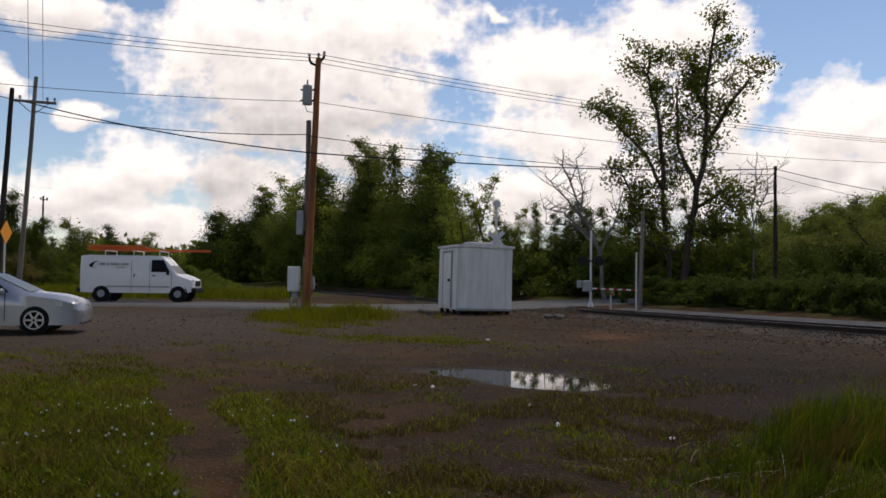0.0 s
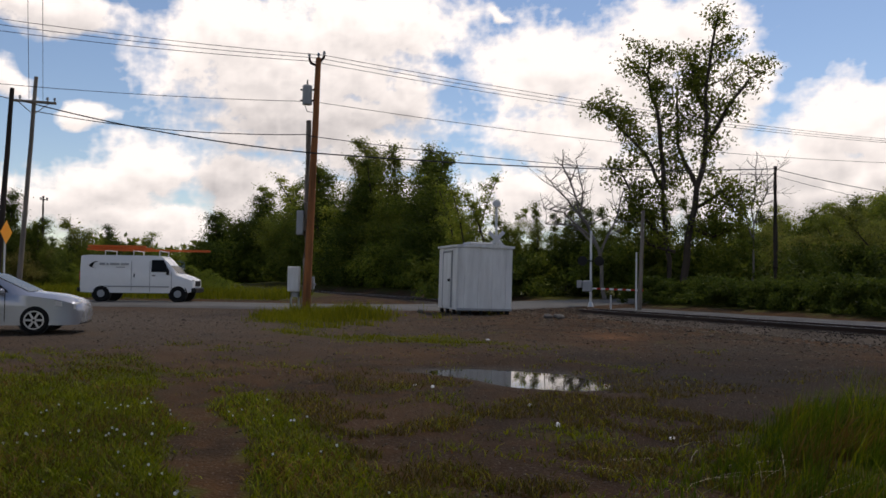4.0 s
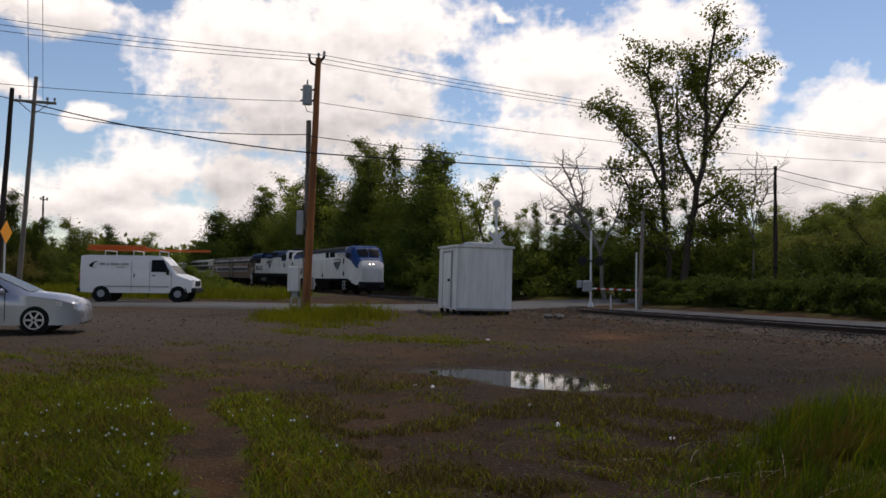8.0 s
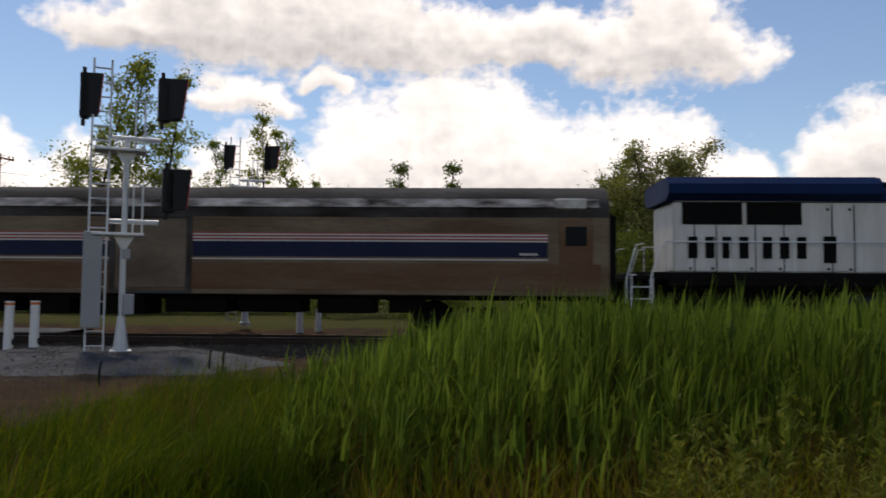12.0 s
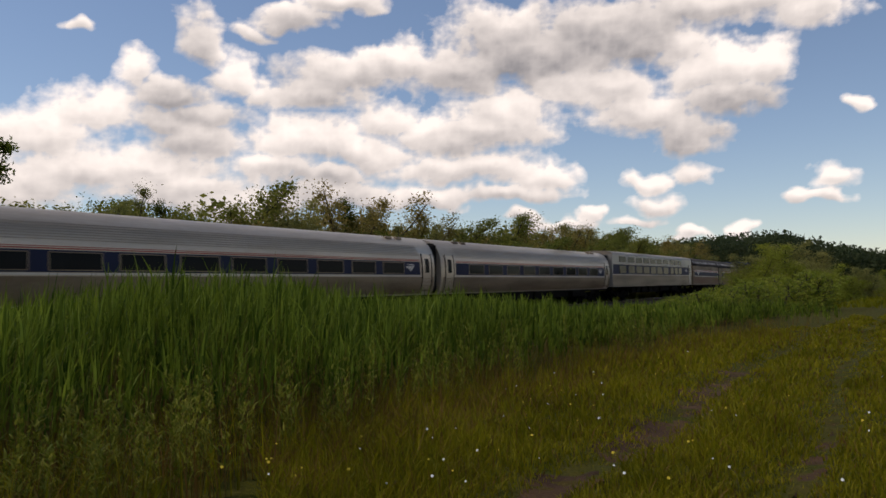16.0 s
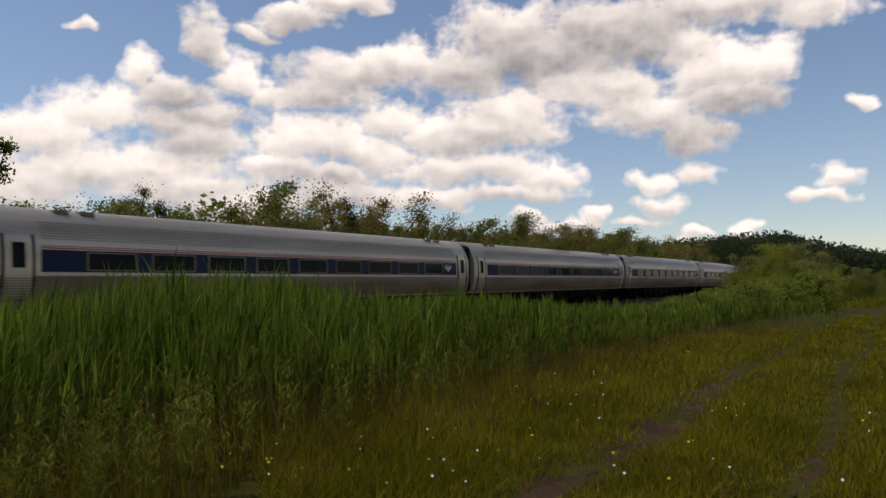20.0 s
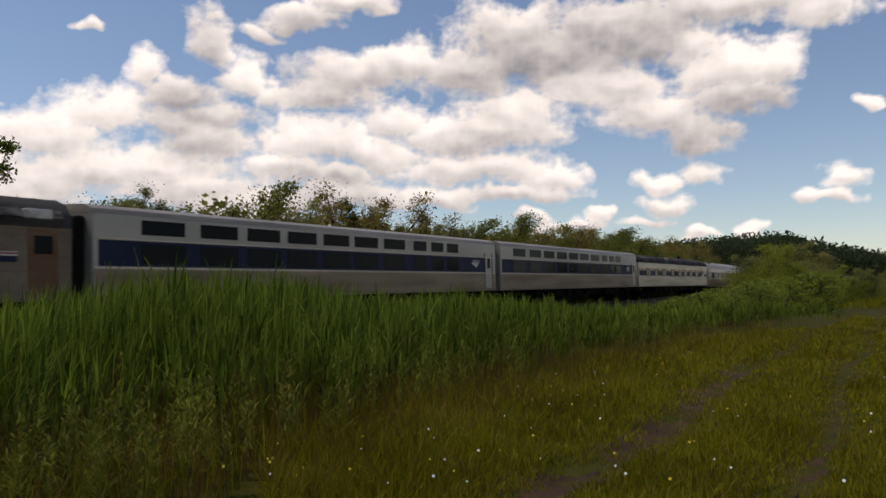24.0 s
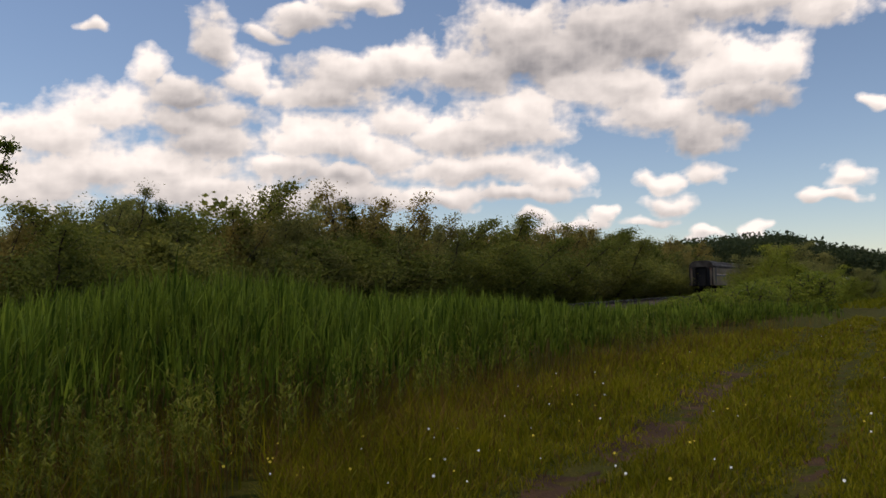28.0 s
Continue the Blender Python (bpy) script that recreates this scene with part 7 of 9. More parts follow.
def wheel(root, x, y, r, side, spokes=6, rim=None):
    g = Geo().cyl((x, y - side * 0.2, r), (x, y - side * 0.02, r), r, r, 28).cyl((x, y - side * 0.02, r), (x, y + side * 0.015, r), r, r * 0.9, 28)
    w = part("wheel", g, M_RUBBER, root, "black tyre", True)
    part("rim", Geo().cyl((x, y + side * 0.0, r), (x, y + side * 0.02, r), r * (0.66 if spokes else 0.5), r * (0.62 if spokes else 0.44), 24).cyl((x, y + side * 0.02, r), (x, y + side * 0.035, r), r * 0.16, r * 0.12, 12), M_DARKSTEEL if spokes else M_GREYPAINT, w)
    for i in range(spokes):
        a = 2 * math.pi * i / spokes
        m = Matrix.Translation((x, y + side * 0.026, r)) @ Matrix.Rotation(a, 4, "Y")
        part("spoke", Geo().box((r * 0.36, 0, 0), (r * 0.56, 0.025, r * 0.15), 0.006, m=m), M_RIM, w)
    if spokes:
        n = 24
        ringg = Geo()
        ringg.loft([[(x + math.cos(2 * math.pi * i / n) * q, y + side * yy, r + math.sin(2 * math.pi * i / n) * q) for i in range(n)] for q, yy in ((r * 0.68, 0.0), (r * 0.69, 0.035), (r * 0.6, 0.035), (r * 0.59, 0.0))], False)
        part("rim_ring", ringg, M_RIM, w)
    part("wheel_arch", Geo().cyl((x, y - side * 0.22, r + 0.02), (x, y - side * 0.045, r + 0.02), r * 1.17, r * 1.17, 24), M_BLACK, root)


def work_van():
    p = polar(20.75, 41.3)
    root = thing("work_van", pose(p.x, p.y, 0.15, 0, 0, 6), "white full-size work van with orange ladders on its roof rack", "van")
    L, w = 5.3, 1.03
    st = [(-3.05, w - 0.12, w - 0.1, w - 0.22, 0.55, 1.3, 2.1), (-2.98, w - 0.05, w - 0.02, w - 0.14, 0.45, 1.3, 2.16), (-2.6, w - 0.03, w, w - 0.12, 0.42, 1.3, 2.2), (0.9, w - 0.03, w, w - 0.12, 0.42, 1.3, 2.2),
          (1.15, w - 0.03, w, w - 0.13, 0.42, 1.3, 2.16), (1.5, w - 0.03, w, w - 0.18, 0.42, 1.3, 1.86), (1.98, w - 0.03, w - 0.01, w - 0.16, 0.42, 1.26, 1.36), (2.7, w - 0.05, w - 0.06, w - 0.24, 0.45, 1.12, 1.2), (2.98, w - 0.1, w - 0.12, w - 0.3, 0.5, 1.0, 1.08), (3.05, w - 0.2, w - 0.2, w - 0.36, 0.55, 0.95, 1.0)]
    st = [(x * 0.86 + (0.12 if 0.8 < x < 2.5 else 0), *rest) for x, *rest in st]
    part("body", Geo().loft(shell(st, None)), M_VAN, root, "white van body", True)
    for sy in (-1, 1):
        wheel(root, 1.9, sy * (w + 0.0), 0.38, sy, 0)
        wheel(root, -1.62, sy * (w + 0.0), 0.38, sy, 0)
        part("side_window", Geo().put([(0.66, sy * (w + 0.004), 1.42), (1.5, sy * (w - 0.01), 1.42), (1.2, sy * (w - 0.1), 2.0), (0.66, sy * (w - 0.085), 2.0)], [(0, 1, 2, 3)]).put([(0.66, sy * (w - 0.02), 1.42), (1.5, sy * (w - 0.03), 1.42), (1.2, sy * (w - 0.12), 2.0), (0.66, sy * (w - 0.105), 2.0)], [(0, 1, 2, 3)]), M_GLASS, root)
        for sx, sz, lz in ((0.6, 1.2, 1.45), (-0.25, 1.2, 1.45), (1.6, 1.0, 0.8)):
            part("door_seam", Geo().box((sx, sy * (w - 0.0), sz), (0.025, 0.02, lz)), M_GREYPAINT, root)
        part("door_handle", Geo().box((0.78, sy * (w + 0.02), 1.25), (0.16, 0.03, 0.05), 0.01).box((-0.12, sy * (w + 0.02), 1.25), (0.05, 0.03, 0.16), 0.01), M_BLACK, root)
        part("mirror", Geo().box((1.46, sy * (w + 0.16), 1.42), (0.1, 0.2, 0.28), 0.03), M_BLACK, root)
        part("headlight", Geo().box((2.55, sy * 0.72, 0.98), (0.12, 0.3, 0.2), 0.02), M_STRIPEWHITE, root)
        part("side_moulding", Geo().box((0, sy * (w + 0.004), 0.72), (3.0, 0.02, 0.06), 0.006), M_GREYPAINT, root)
        part("tail_light", Geo().box((-2.61, sy * (w - 0.14), 1.2), (0.06, 0.14, 0.42), 0.01), M_RED, root)
    part("windscreen", Geo().put([(1.15, -0.84, 2.12), (1.15, 0.84, 2.12), (1.84, 0.86, 1.39), (1.84, -0.86, 1.39)], [(0, 1, 2, 3)]).put([(1.13, -0.84, 2.1), (1.13, 0.84, 2.1), (1.82, 0.86, 1.37), (1.82, -0.86, 1.37)], [(0, 1, 2, 3)]), M_GLASS, root)
    part("front_bumper", Geo().box((2.63, 0, 0.56), (0.24, 1.96, 0.24), 0.05), M_BLACK, root, "black bumper")
    part("grille", Geo().box((2.63, 0, 0.88), (0.06, 1.1, 0.26), 0.02), M_BLACK, root)
    part("rear_bumper", Geo().box((-2.65, 0, 0.56), (0.22, 1.9, 0.2), 0.04), M_BLACK, root)
    # painted lettering on the side, drawn as bars
    for x, lx, z, lz in ((-1.72, 0.26, 1.78, 0.1), (-1.4, 0.1, 1.78, 0.1), (-1.24, 0.44, 1.78, 0.1), (-0.74, 0.36, 1.78, 0.1), (-0.95, 0.4, 1.63, 0.04)):
        part("lettering_bar", Geo().box((x + lx / 2, -w - 0.003, z), (lx, 0.008, lz)), M_GREYPAINT, root)
    sw = Geo().plate([(-2.2, 1.7), (-2.06, 1.84), (-1.9, 1.9), (-1.78, 1.88), (-1.95, 1.83), (-2.0, 1.72), (-2.06, 1.64), (-1.86, 1.6), (-2.06, 1.6), (-2.16, 1.64)], 0.006, Matrix(((1, 0, 0, 0), (0, 0, -1, -w), (0, 1, 0, 0), (0, 0, 0, 1))))
    part("painted_mark", sw, M_BLACK, root)
    for x in (-1.5, -0.2, 1.0):
        part("rack_bow", Geo().tube([(x, -0.9, 2.18), (x, -0.88, 2.42), (x, 0.88, 2.42), (x, 0.9, 2.18)], 0.025, 6), M_WHITE, root, "white roof rack bow")
    for y, z, x0, x1 in ((-0.72, 2.48, -2.35, 0.35), (-0.72, 2.62, -2.3, 0.3), (-0.3, 2.52, -2.3, 0.5), (0.4, 2.48, -2.4, 3.1)):
        lad = Geo()
        for dy in (-0.17, 0.17):
            lad.box(((x0 + x1) / 2, y + dy, z), (x1 - x0, 0.04, 0.1), 0.008)
        n = int((x1 - x0) / 0.32)
        for i in range(n):
            lad.cyl((x0 + 0.2 + i * 0.32, y - 0.17, z), (x0 + 0.2 + i * 0.32, y + 0.17, z), 0.016, n=6)
        part("ladder", lad, M_LADDER, root, "orange fibreglass ladder")


work_van()


def parked_sedan():
    root = thing("sedan", pose(-11.25, 19.3, 0.06, 0, 0, 14), "silver four-door sedan waiting at the crossing", "car")
    w = 0.9
    st = [(-2.4, w - 0.18, w - 0.14, w - 0.3, 0.35, 0.82, 0.9), (-2.25, w - 0.04, w - 0.03, w - 0.22, 0.24, 0.92, 1.0), (-1.7, w, w, w - 0.22, 0.2, 0.96, 1.06), (-1.1, w, w, w - 0.27, 0.2, 0.96, 1.38), (-0.3, w, w, w - 0.27, 0.2, 0.95, 1.46),
          (0.35, w, w, w - 0.26, 0.2, 0.94, 1.41), (0.85, w, w, w - 0.22, 0.2, 0.93, 1.18), (1.25, w, w - 0.01, w - 0.2, 0.2, 0.9, 0.98), (1.85, w - 0.02, w - 0.03, w - 0.24, 0.2, 0.82, 0.91), (2.18, w - 0.06, w - 0.08, w - 0.32, 0.2, 0.74, 0.83), (2.34, w - 0.16, w - 0.16, w - 0.38, 0.21, 0.66, 0.76), (2.44, w - 0.34, w - 0.3, w - 0.46, 0.25, 0.54, 0.66)]
    part("body", Geo().loft(shell(st, None)), M_SILVER, root, "silver car body", True)
    for sy in (-1, 1):
        wheel(root, 1.42, sy * (w + 0.005), 0.325, sy, 6)
        wheel(root, -1.32, sy * (w + 0.005), 0.325, sy, 6)
        o = 0.008
        part("front_side_window", Geo().put([(-0.25, sy * (w + o), 0.99), (0.85, sy * (w - 0.01 + o), 0.98), (0.42, sy * (w - 0.22 + o), 1.34), (-0.25, sy * (w - 0.23 + o), 1.4)], [(0, 1, 2, 3)]).put([(-0.25, sy * (w - 0.02), 0.99), (0.85, sy * (w - 0.03), 0.98), (0.42, sy * (w - 0.25), 1.34), (-0.25, sy * (w - 0.26), 1.4)], [(0, 1, 2, 3)]), M_GLASS, root)
        part("rear_side_window", Geo().put([(-1.2, sy * (w + o), 1.0), (-0.32, sy * (w + o), 0.99), (-0.32, sy * (w - 0.23 + o), 1.4), (-0.95, sy * (w - 0.23 + o), 1.34)], [(0, 1, 2, 3)]).put([(-1.2, sy * (w - 0.02), 1.0), (-0.32, sy * (w - 0.02), 0.99), (-0.32, sy * (w - 0.26), 1.4), (-0.95, sy * (w - 0.26), 1.34)], [(0, 1, 2, 3)]), M_GLASS, root)
        part("mirror", Geo().box((0.72, sy * (w + 0.1), 1.0), (0.12, 0.2, 0.14), 0.04), M_SILVER, root)
        part("headlight", Geo().loft([[(1.86, sy * (w - 0.015), 0.68), (1.86, sy * (w - 0.015), 0.78), (1.9, sy * (w - 0.3), 0.9), (1.9, sy * (w - 0.3), 0.68)], [(2.3, sy * (w - 0.13), 0.58), (2.3, sy * (w - 0.13), 0.7), (2.38, sy * (w - 0.42), 0.76), (2.38, sy * (w - 0.42), 0.58)]]), M_STRIPEWHITE, root, "clear headlamp")
        part("door_moulding", Geo().box((-0.1, sy * (w + 0.008), 0.48), (1.7, 0.02, 0.04), 0.008), M_SILVER, root)
        part("door_seam", Geo().box((0.78, sy * (w + 0.0), 0.62), (0.015, 0.012, 0.66)).box((-0.28, sy * (w + 0.0), 0.62), (0.015, 0.012, 0.66)), M_SILL, root)
        part("fog_lamp", Geo().box((2.28, sy * 0.62, 0.36), (0.14, 0.24, 0.1), 0.02), M_BLACK, root)
    part("windscreen", Geo().put([(0.42, -0.6, 1.41), (0.42, 0.6, 1.41), (1.25, 0.68, 1.0), (1.25, -0.68, 1.0)], [(0, 1, 2, 3)]).put([(0.4, -0.6, 1.39), (0.4, 0.6, 1.39), (1.23, 0.68, 0.98), (1.23, -0.68, 0.98)], [(0, 1, 2, 3)]), M_GLASS, root)
    part("grille", Geo().box((2.38, 0, 0.5), (0.08, 0.8, 0.12), 0.02), M_BLACK, root)
    part("lower_valance", Geo().box((2.3, 0, 0.24), (0.24, 1.3, 0.06), 0.02), M_BLACK, root)
    part("bumper_slot", Geo().box((2.34, 0, 0.32), (0.12, 1.0, 0.1), 0.02), M_BLACK, root)


parked_sedan()


def litter(az, el, size, seed):
    r = random.Random(seed)
    d = EYE / math.tan(radians(-el))
    p = polar(az, d)
    g = Geo()
    n = 7
    ringp = [(math.cos(2 * math.pi * i / n) * size * r.uniform(0.5, 1.1), math.sin(2 * math.pi * i / n) * size * 0.5 * r.uniform(0.5, 1.1)) for i in range(n)]
    g.loft([[(x, y, 0.0) for x, y in ringp], [(x * 0.8, y * 0.8, size * r.uniform(0.15, 0.35)) for x, y in ringp], [(x * 0.4, y * 0.4, size * r.uniform(0.25, 0.45)) for x, y in ringp]])
    ob = new("litter", mesh_of("litter", g, M_LITTER))
    ob.matrix_basis = pose(p.x, p.y, ground_z(p.x, p.y) + 0.005, 0, 0, r.uniform(0, 180))
    tagged(ob, "crumpled scrap of white litter on the dirt", "litter", "litter")


litter(-8.4, -10.5, 0.09, 1)
litter(-16.2, -10.9, 0.06, 2)
litter(-6.4, -9.2, 0.06, 3)
litter(0.6, -8.0, 0.07, 4)
litter(1.9, -7.9, 0.05, 5)
litter(-3.3, -4.65, 0.07, 6)
for k, az in enumerate((-7.6, -8.3, -8.5, 1.6)):
    p = polar(az, (29, 29.5, 28.6, 31)[k])
    ob = new("pale_rock", mesh_of("pale_rock", Geo().box((0, 0, 0.06), (0.34, 0.22, 0.16), 0.05), M_STONE))
    ob.matrix_basis = pose(p.x, p.y, ground_z(p.x, p.y), 0, 4, 30 * k)
    tagged(ob, "pale broken rock at the foot of the bank", "rock", "rocks")
for az, dist in ((-20.5, 52.0), (-29.6, 50.0)):
    p = polar(az, dist)
    root = thing("marker_plate", pose(p.x, p.y, ground_z(p.x, p.y), 0, 0, az), "small yellow marker plate on a thin post", "marker plate", "marker plates")
    part("post", Geo().box((0, 0, 0.4), (0.04, 0.03, 0.9), 0.004), M_GALV, root)
    part("plate", Geo().box((0, -0.025, 0.86), (0.24, 0.015, 0.24), 0.004), mat("marker_yellow", (0.75, 0.6, 0.05), 0.5, var=0.15), root)


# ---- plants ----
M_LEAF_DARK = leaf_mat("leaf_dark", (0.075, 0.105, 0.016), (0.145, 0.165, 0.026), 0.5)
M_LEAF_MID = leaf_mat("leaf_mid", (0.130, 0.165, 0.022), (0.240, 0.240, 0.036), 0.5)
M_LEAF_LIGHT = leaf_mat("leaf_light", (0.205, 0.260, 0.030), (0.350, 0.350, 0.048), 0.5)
M_LEAF_GREY = leaf_mat("leaf_greygreen", (0.240, 0.235, 0.075), (0.350, 0.320, 0.100), 0.5)
M_LEAF_OLIVE = leaf_mat("leaf_olive", (0.290, 0.215, 0.060), (0.380, 0.290, 0.080), 0.5)
M_LEAF_WILLOW = leaf_mat("leaf_willow", (0.170, 0.190, 0.036), (0.280, 0.265, 0.055), 0.5)
M_RIDGE = leaf_mat("ridge_leaf", (0.050, 0.072, 0.034), (0.095, 0.112, 0.048), 0.5)
M_REED = leaf_mat("reed_leaf", (0.040, 0.078, 0.006), (0.245, 0.315, 0.036), 0.4)
M_STALK = leaf_mat("reed_stalk", (0.245, 0.130, 0.045), (0.184, 0.150, 0.038), 0.1)
M_GRASS = leaf_mat("grass_blade", (0.160, 0.165, 0.004), (0.350, 0.285, 0.014), 0.4)
M_ROUGH = leaf_mat("rough_blade", (0.050, 0.085, 0.003), (0.135, 0.175, 0.008), 0.35)
M_TURF = leaf_mat("turf_blade", (0.120, 0.160, 0.003), (0.320, 0.300, 0.009), 0.35)
M_GRASSDRY = leaf_mat("dry_grass", (0.240, 0.120, 0.034), (0.170, 0.115, 0.020), 0.3)
M_WEED = leaf_mat("brown_weed", (0.105, 0.058, 0.012), (0.090, 0.085, 0.011), 0.25)
M_GOLDENROD = leaf_mat("goldenrod_leaf", (0.150, 0.175, 0.018), (0.420, 0.370, 0.055), 0.4)
M_STRAW = mat("straw", (0.42, 0.36, 0.22), 0.7, var=0.2)
M_DAISY = mat("daisy_petals", (0.75, 0.74, 0.7), 0.6, var=0.1)
M_BUTTER = mat("yellow_petals", (0.6, 0.45, 0.03), 0.6, var=0.1)


def leaf_quads(rng, centres, radii, n, size, flat=0.8):
    """Leaves as small bent lozenges scattered in clumps: returns vertices and quads."""
    c = np.asarray(centres)
    r = np.asarray(radii)
    k = rng.choice(len(c), n, p=r ** 2 / (r ** 2).sum())
    p = c[k] + np.clip(rng.normal(0, 0.66, (n, 3)), -1.25, 1.25) * r[k][:, None] * np.array([1, 1, flat])
    a = rng.normal(0, 1, (n, 3))
    a /= np.linalg.norm(a, axis=1)[:, None]
    b = np.cross(a, rng.normal(0, 1, (n, 3)))
    b /= np.linalg.norm(b, axis=1)[:, None] + 1e-9
    s = size * rng.uniform(0.6, 1.3, n)[:, None]
    v = np.stack([p - a * s, p + b * s * 0.55, p + a * s, p - b * s * 0.55], 1)
    return v.reshape(-1, 3), np.arange(4 * n).reshape(n, 4)


def grow(rng, g, start, way, length, r, depth, tips, bend=0.25, split=(2, 4)):
    """One limb with its branches; collects the tips."""
    pts, p, d = [Vector(start)], Vector(start), Vector(way).normalized()
    n = 3
    for i in range(n):
        d = (d + Vector((rng.normal(0, bend), rng.normal(0, bend), rng.normal(0.05, bend * 0.6))) * 0.5).normalized()
        p = p + d * length / n
        pts.append(p.copy())
    g.tube(pts, [r * (1 - 0.6 * i / n) for i in range(n + 1)], 5 if r > 0.05 else 3)
    if depth == 0:
        for k, f in ((3, 1.0), (2, 0.85), (1, 0.6)):
            tips.append((tuple(pts[k]), length * f))
        return
    tips.append((tuple(pts[3]), length * 0.5))
    tips.append((tuple(pts[2]), length * 0.4))
    for i in range(rng.integers(split[0], split[1] + 1)):
        k = rng.integers(1, n + 1)
        side = Vector((rng.normal(0, 1), rng.normal(0, 1), rng.normal(0.25, 0.5))).normalized()
        grow(rng, g, pts[k], d * 0.55 + side * 0.8, length * rng.uniform(0.4, 0.7), r * 0.45, depth - 1, tips, bend, split)


def tree_meshes(seed, h, spread, leaves, size, low=0.25, trunk_r=0.16, stems=1, clump=0.07, limbs=3, core=500):
    rng = np.random.default_rng(seed)
    g, tips = Geo(), []
    for sidx in range(stems):
        lean = Vector((rng.normal(0, 0.1), rng.normal(0, 0.1), 1)).normalized() if stems == 1 else Vector((rng.normal(0, 0.4), rng.normal(0, 0.4), 1)).normalized()
        n = 9
        pts = [Vector((rng.normal(0, 0.25) * (stems > 1), rng.normal(0, 0.25) * (stems > 1), -0.15))]
        d = lean
        tall = h * (1.0 if sidx == 0 else rng.uniform(0.6, 0.95))
        for i in range(n):
            d = (d + Vector((rng.normal(0, 0.09), rng.normal(0, 0.09), 0.1))).normalized()
            pts.append(pts[-1] + d * tall * 0.95 / n)
        g.tube(pts, [trunk_r * (1 - 0.88 * i / n) + 0.012 for i in range(n + 1)], 7)
        for i in range(1, n + 1):
            if i / n < low:
                continue
            for j in range(limbs):
                a = rng.uniform(0, 2 * math.pi)
                up = 0.3 + 0.9 * (i / n) ** 2
                fall = (1.08 - i / n) ** 0.6 * (0.55 + 0.45 * min(1, i / n / 0.4))
                grow(rng, g, pts[i].lerp(pts[i - 1], rng.uniform(0, 0.9)), Vector((math.cos(a), math.sin(a), up)), spread * fall * rng.uniform(0.35, 1.0), trunk_r * 0.32 * (1.1 - i / n) + 0.01, 1, tips)
        tips.append((tuple(pts[-1]), spread * 0.3))
    cs = np.array([t[0] for t in tips])
    rs = np.clip(np.array([t[1] for t in tips]) * 0.8, h * clump * 0.5, h * clump * 1.7) * rng.uniform(0.45, 1.35, len(tips))
    v, q = leaf_quads(rng, cs, rs, leaves, size, 0.75)
    inner = cs * np.array([0.5, 0.5, 0.9])
    v2, q2 = leaf_quads(rng, inner, rs * 0.9, core, size * 2.4, 0.75)
    return g, np.concatenate([v, v2]), np.concatenate([q, q2 + len(v)])


TREES = {}


def tree_kind(key, leaf, label, **kw):
    g, v, q = tree_meshes(**kw)
    root = thing("tree", pose(0, 0, -60), label, "tree", "trees beyond the railway")
    part("trunk", g, M_BARK, root, "", True)
    ob = new("crown", fast_mesh("crown", v, q, leaf, False))
    ob.parent = root
    h0 = float(np.percentile(v[:, 2], 99.5))
    apex = v[v[:, 2] > 0.86 * h0].mean(axis=0)
    TREES[key] = [root, h0, False, Vector((float(apex[0]), float(apex[1]), 0))]


tree_kind("tall_a", M_LEAF_MID, "tall leafy tree with an open uneven crown", seed=1, h=14, spread=3.6, leaves=21000, size=0.085, low=0.2, trunk_r=0.17, limbs=5, clump=0.05, core=350)
tree_kind("tall_b", M_LEAF_DARK, "tall dark green tree with a ragged crown", seed=2, h=14, spread=3.4, leaves=19000, size=0.085, low=0.15, trunk_r=0.17, limbs=5, clump=0.045, core=350)
tree_kind("tall_c", M_LEAF_MID, "slender green tree with upright limbs", seed=12, h=14, spread=2.8, leaves=14000, size=0.085, low=0.12, trunk_r=0.15, limbs=4, clump=0.042, core=250)
tree_kind("round_a", M_LEAF_DARK, "rounded dark green tree at the wood's edge", seed=3, h=10, spread=3.5, leaves=20000, size=0.078, low=0.05, trunk_r=0.13, limbs=5, clump=0.06)
tree_kind("round_b", M_LEAF_MID, "rounded mid-green tree at the wood's edge", seed=4, h=10, spread=3.5, leaves=20000, size=0.078, low=0.05, trunk_r=0.13, limbs=5, clump=0.06)
tree_kind("bush_a", M_LEAF_GREY, "dense thicket of grey-green willow", seed=5, h=6, spread=2.1, leaves=26000, size=0.052, low=0.05, trunk_r=0.04, stems=4, clump=0.07, limbs=3, core=700)
tree_kind("bush_b", M_LEAF_OLIVE, "dense thicket of olive-brown willow", seed=6, h=6, spread=2.0, leaves=26000, size=0.052, low=0.05, trunk_r=0.04, stems=4, clump=0.07, limbs=3, core=700)
tree_kind("bush_c", M_LEAF_LIGHT, "bright green leafy thicket", seed=7, h=6, spread=2.1, leaves=26000, size=0.052, low=0.05, trunk_r=0.04, stems=4, clump=0.07, limbs=3, core=700)
tree_kind("bush_d", M_LEAF_WILLOW, "green leafy willow thicket", seed=13, h=6, spread=2.0, leaves=26000, size=0.052, low=0.05, trunk_r=0.04, stems=3, clump=0.075, limbs=4, core=700)
tree_kind("shrub", M_LEAF_LIGHT, "low bright green roadside shrub", seed=15, h=1.5, spread=0.75, leaves=3200, size=0.034, low=0.05, trunk_r=0.015, stems=5, clump=0.09, limbs=2, core=120)
tree_kind("sparse", M_LEAF_MID, "thin sapling with few leaves", seed=8, h=11, spread=1.8, leaves=520, size=0.12, low=0.8, trunk_r=0.07, core=0)
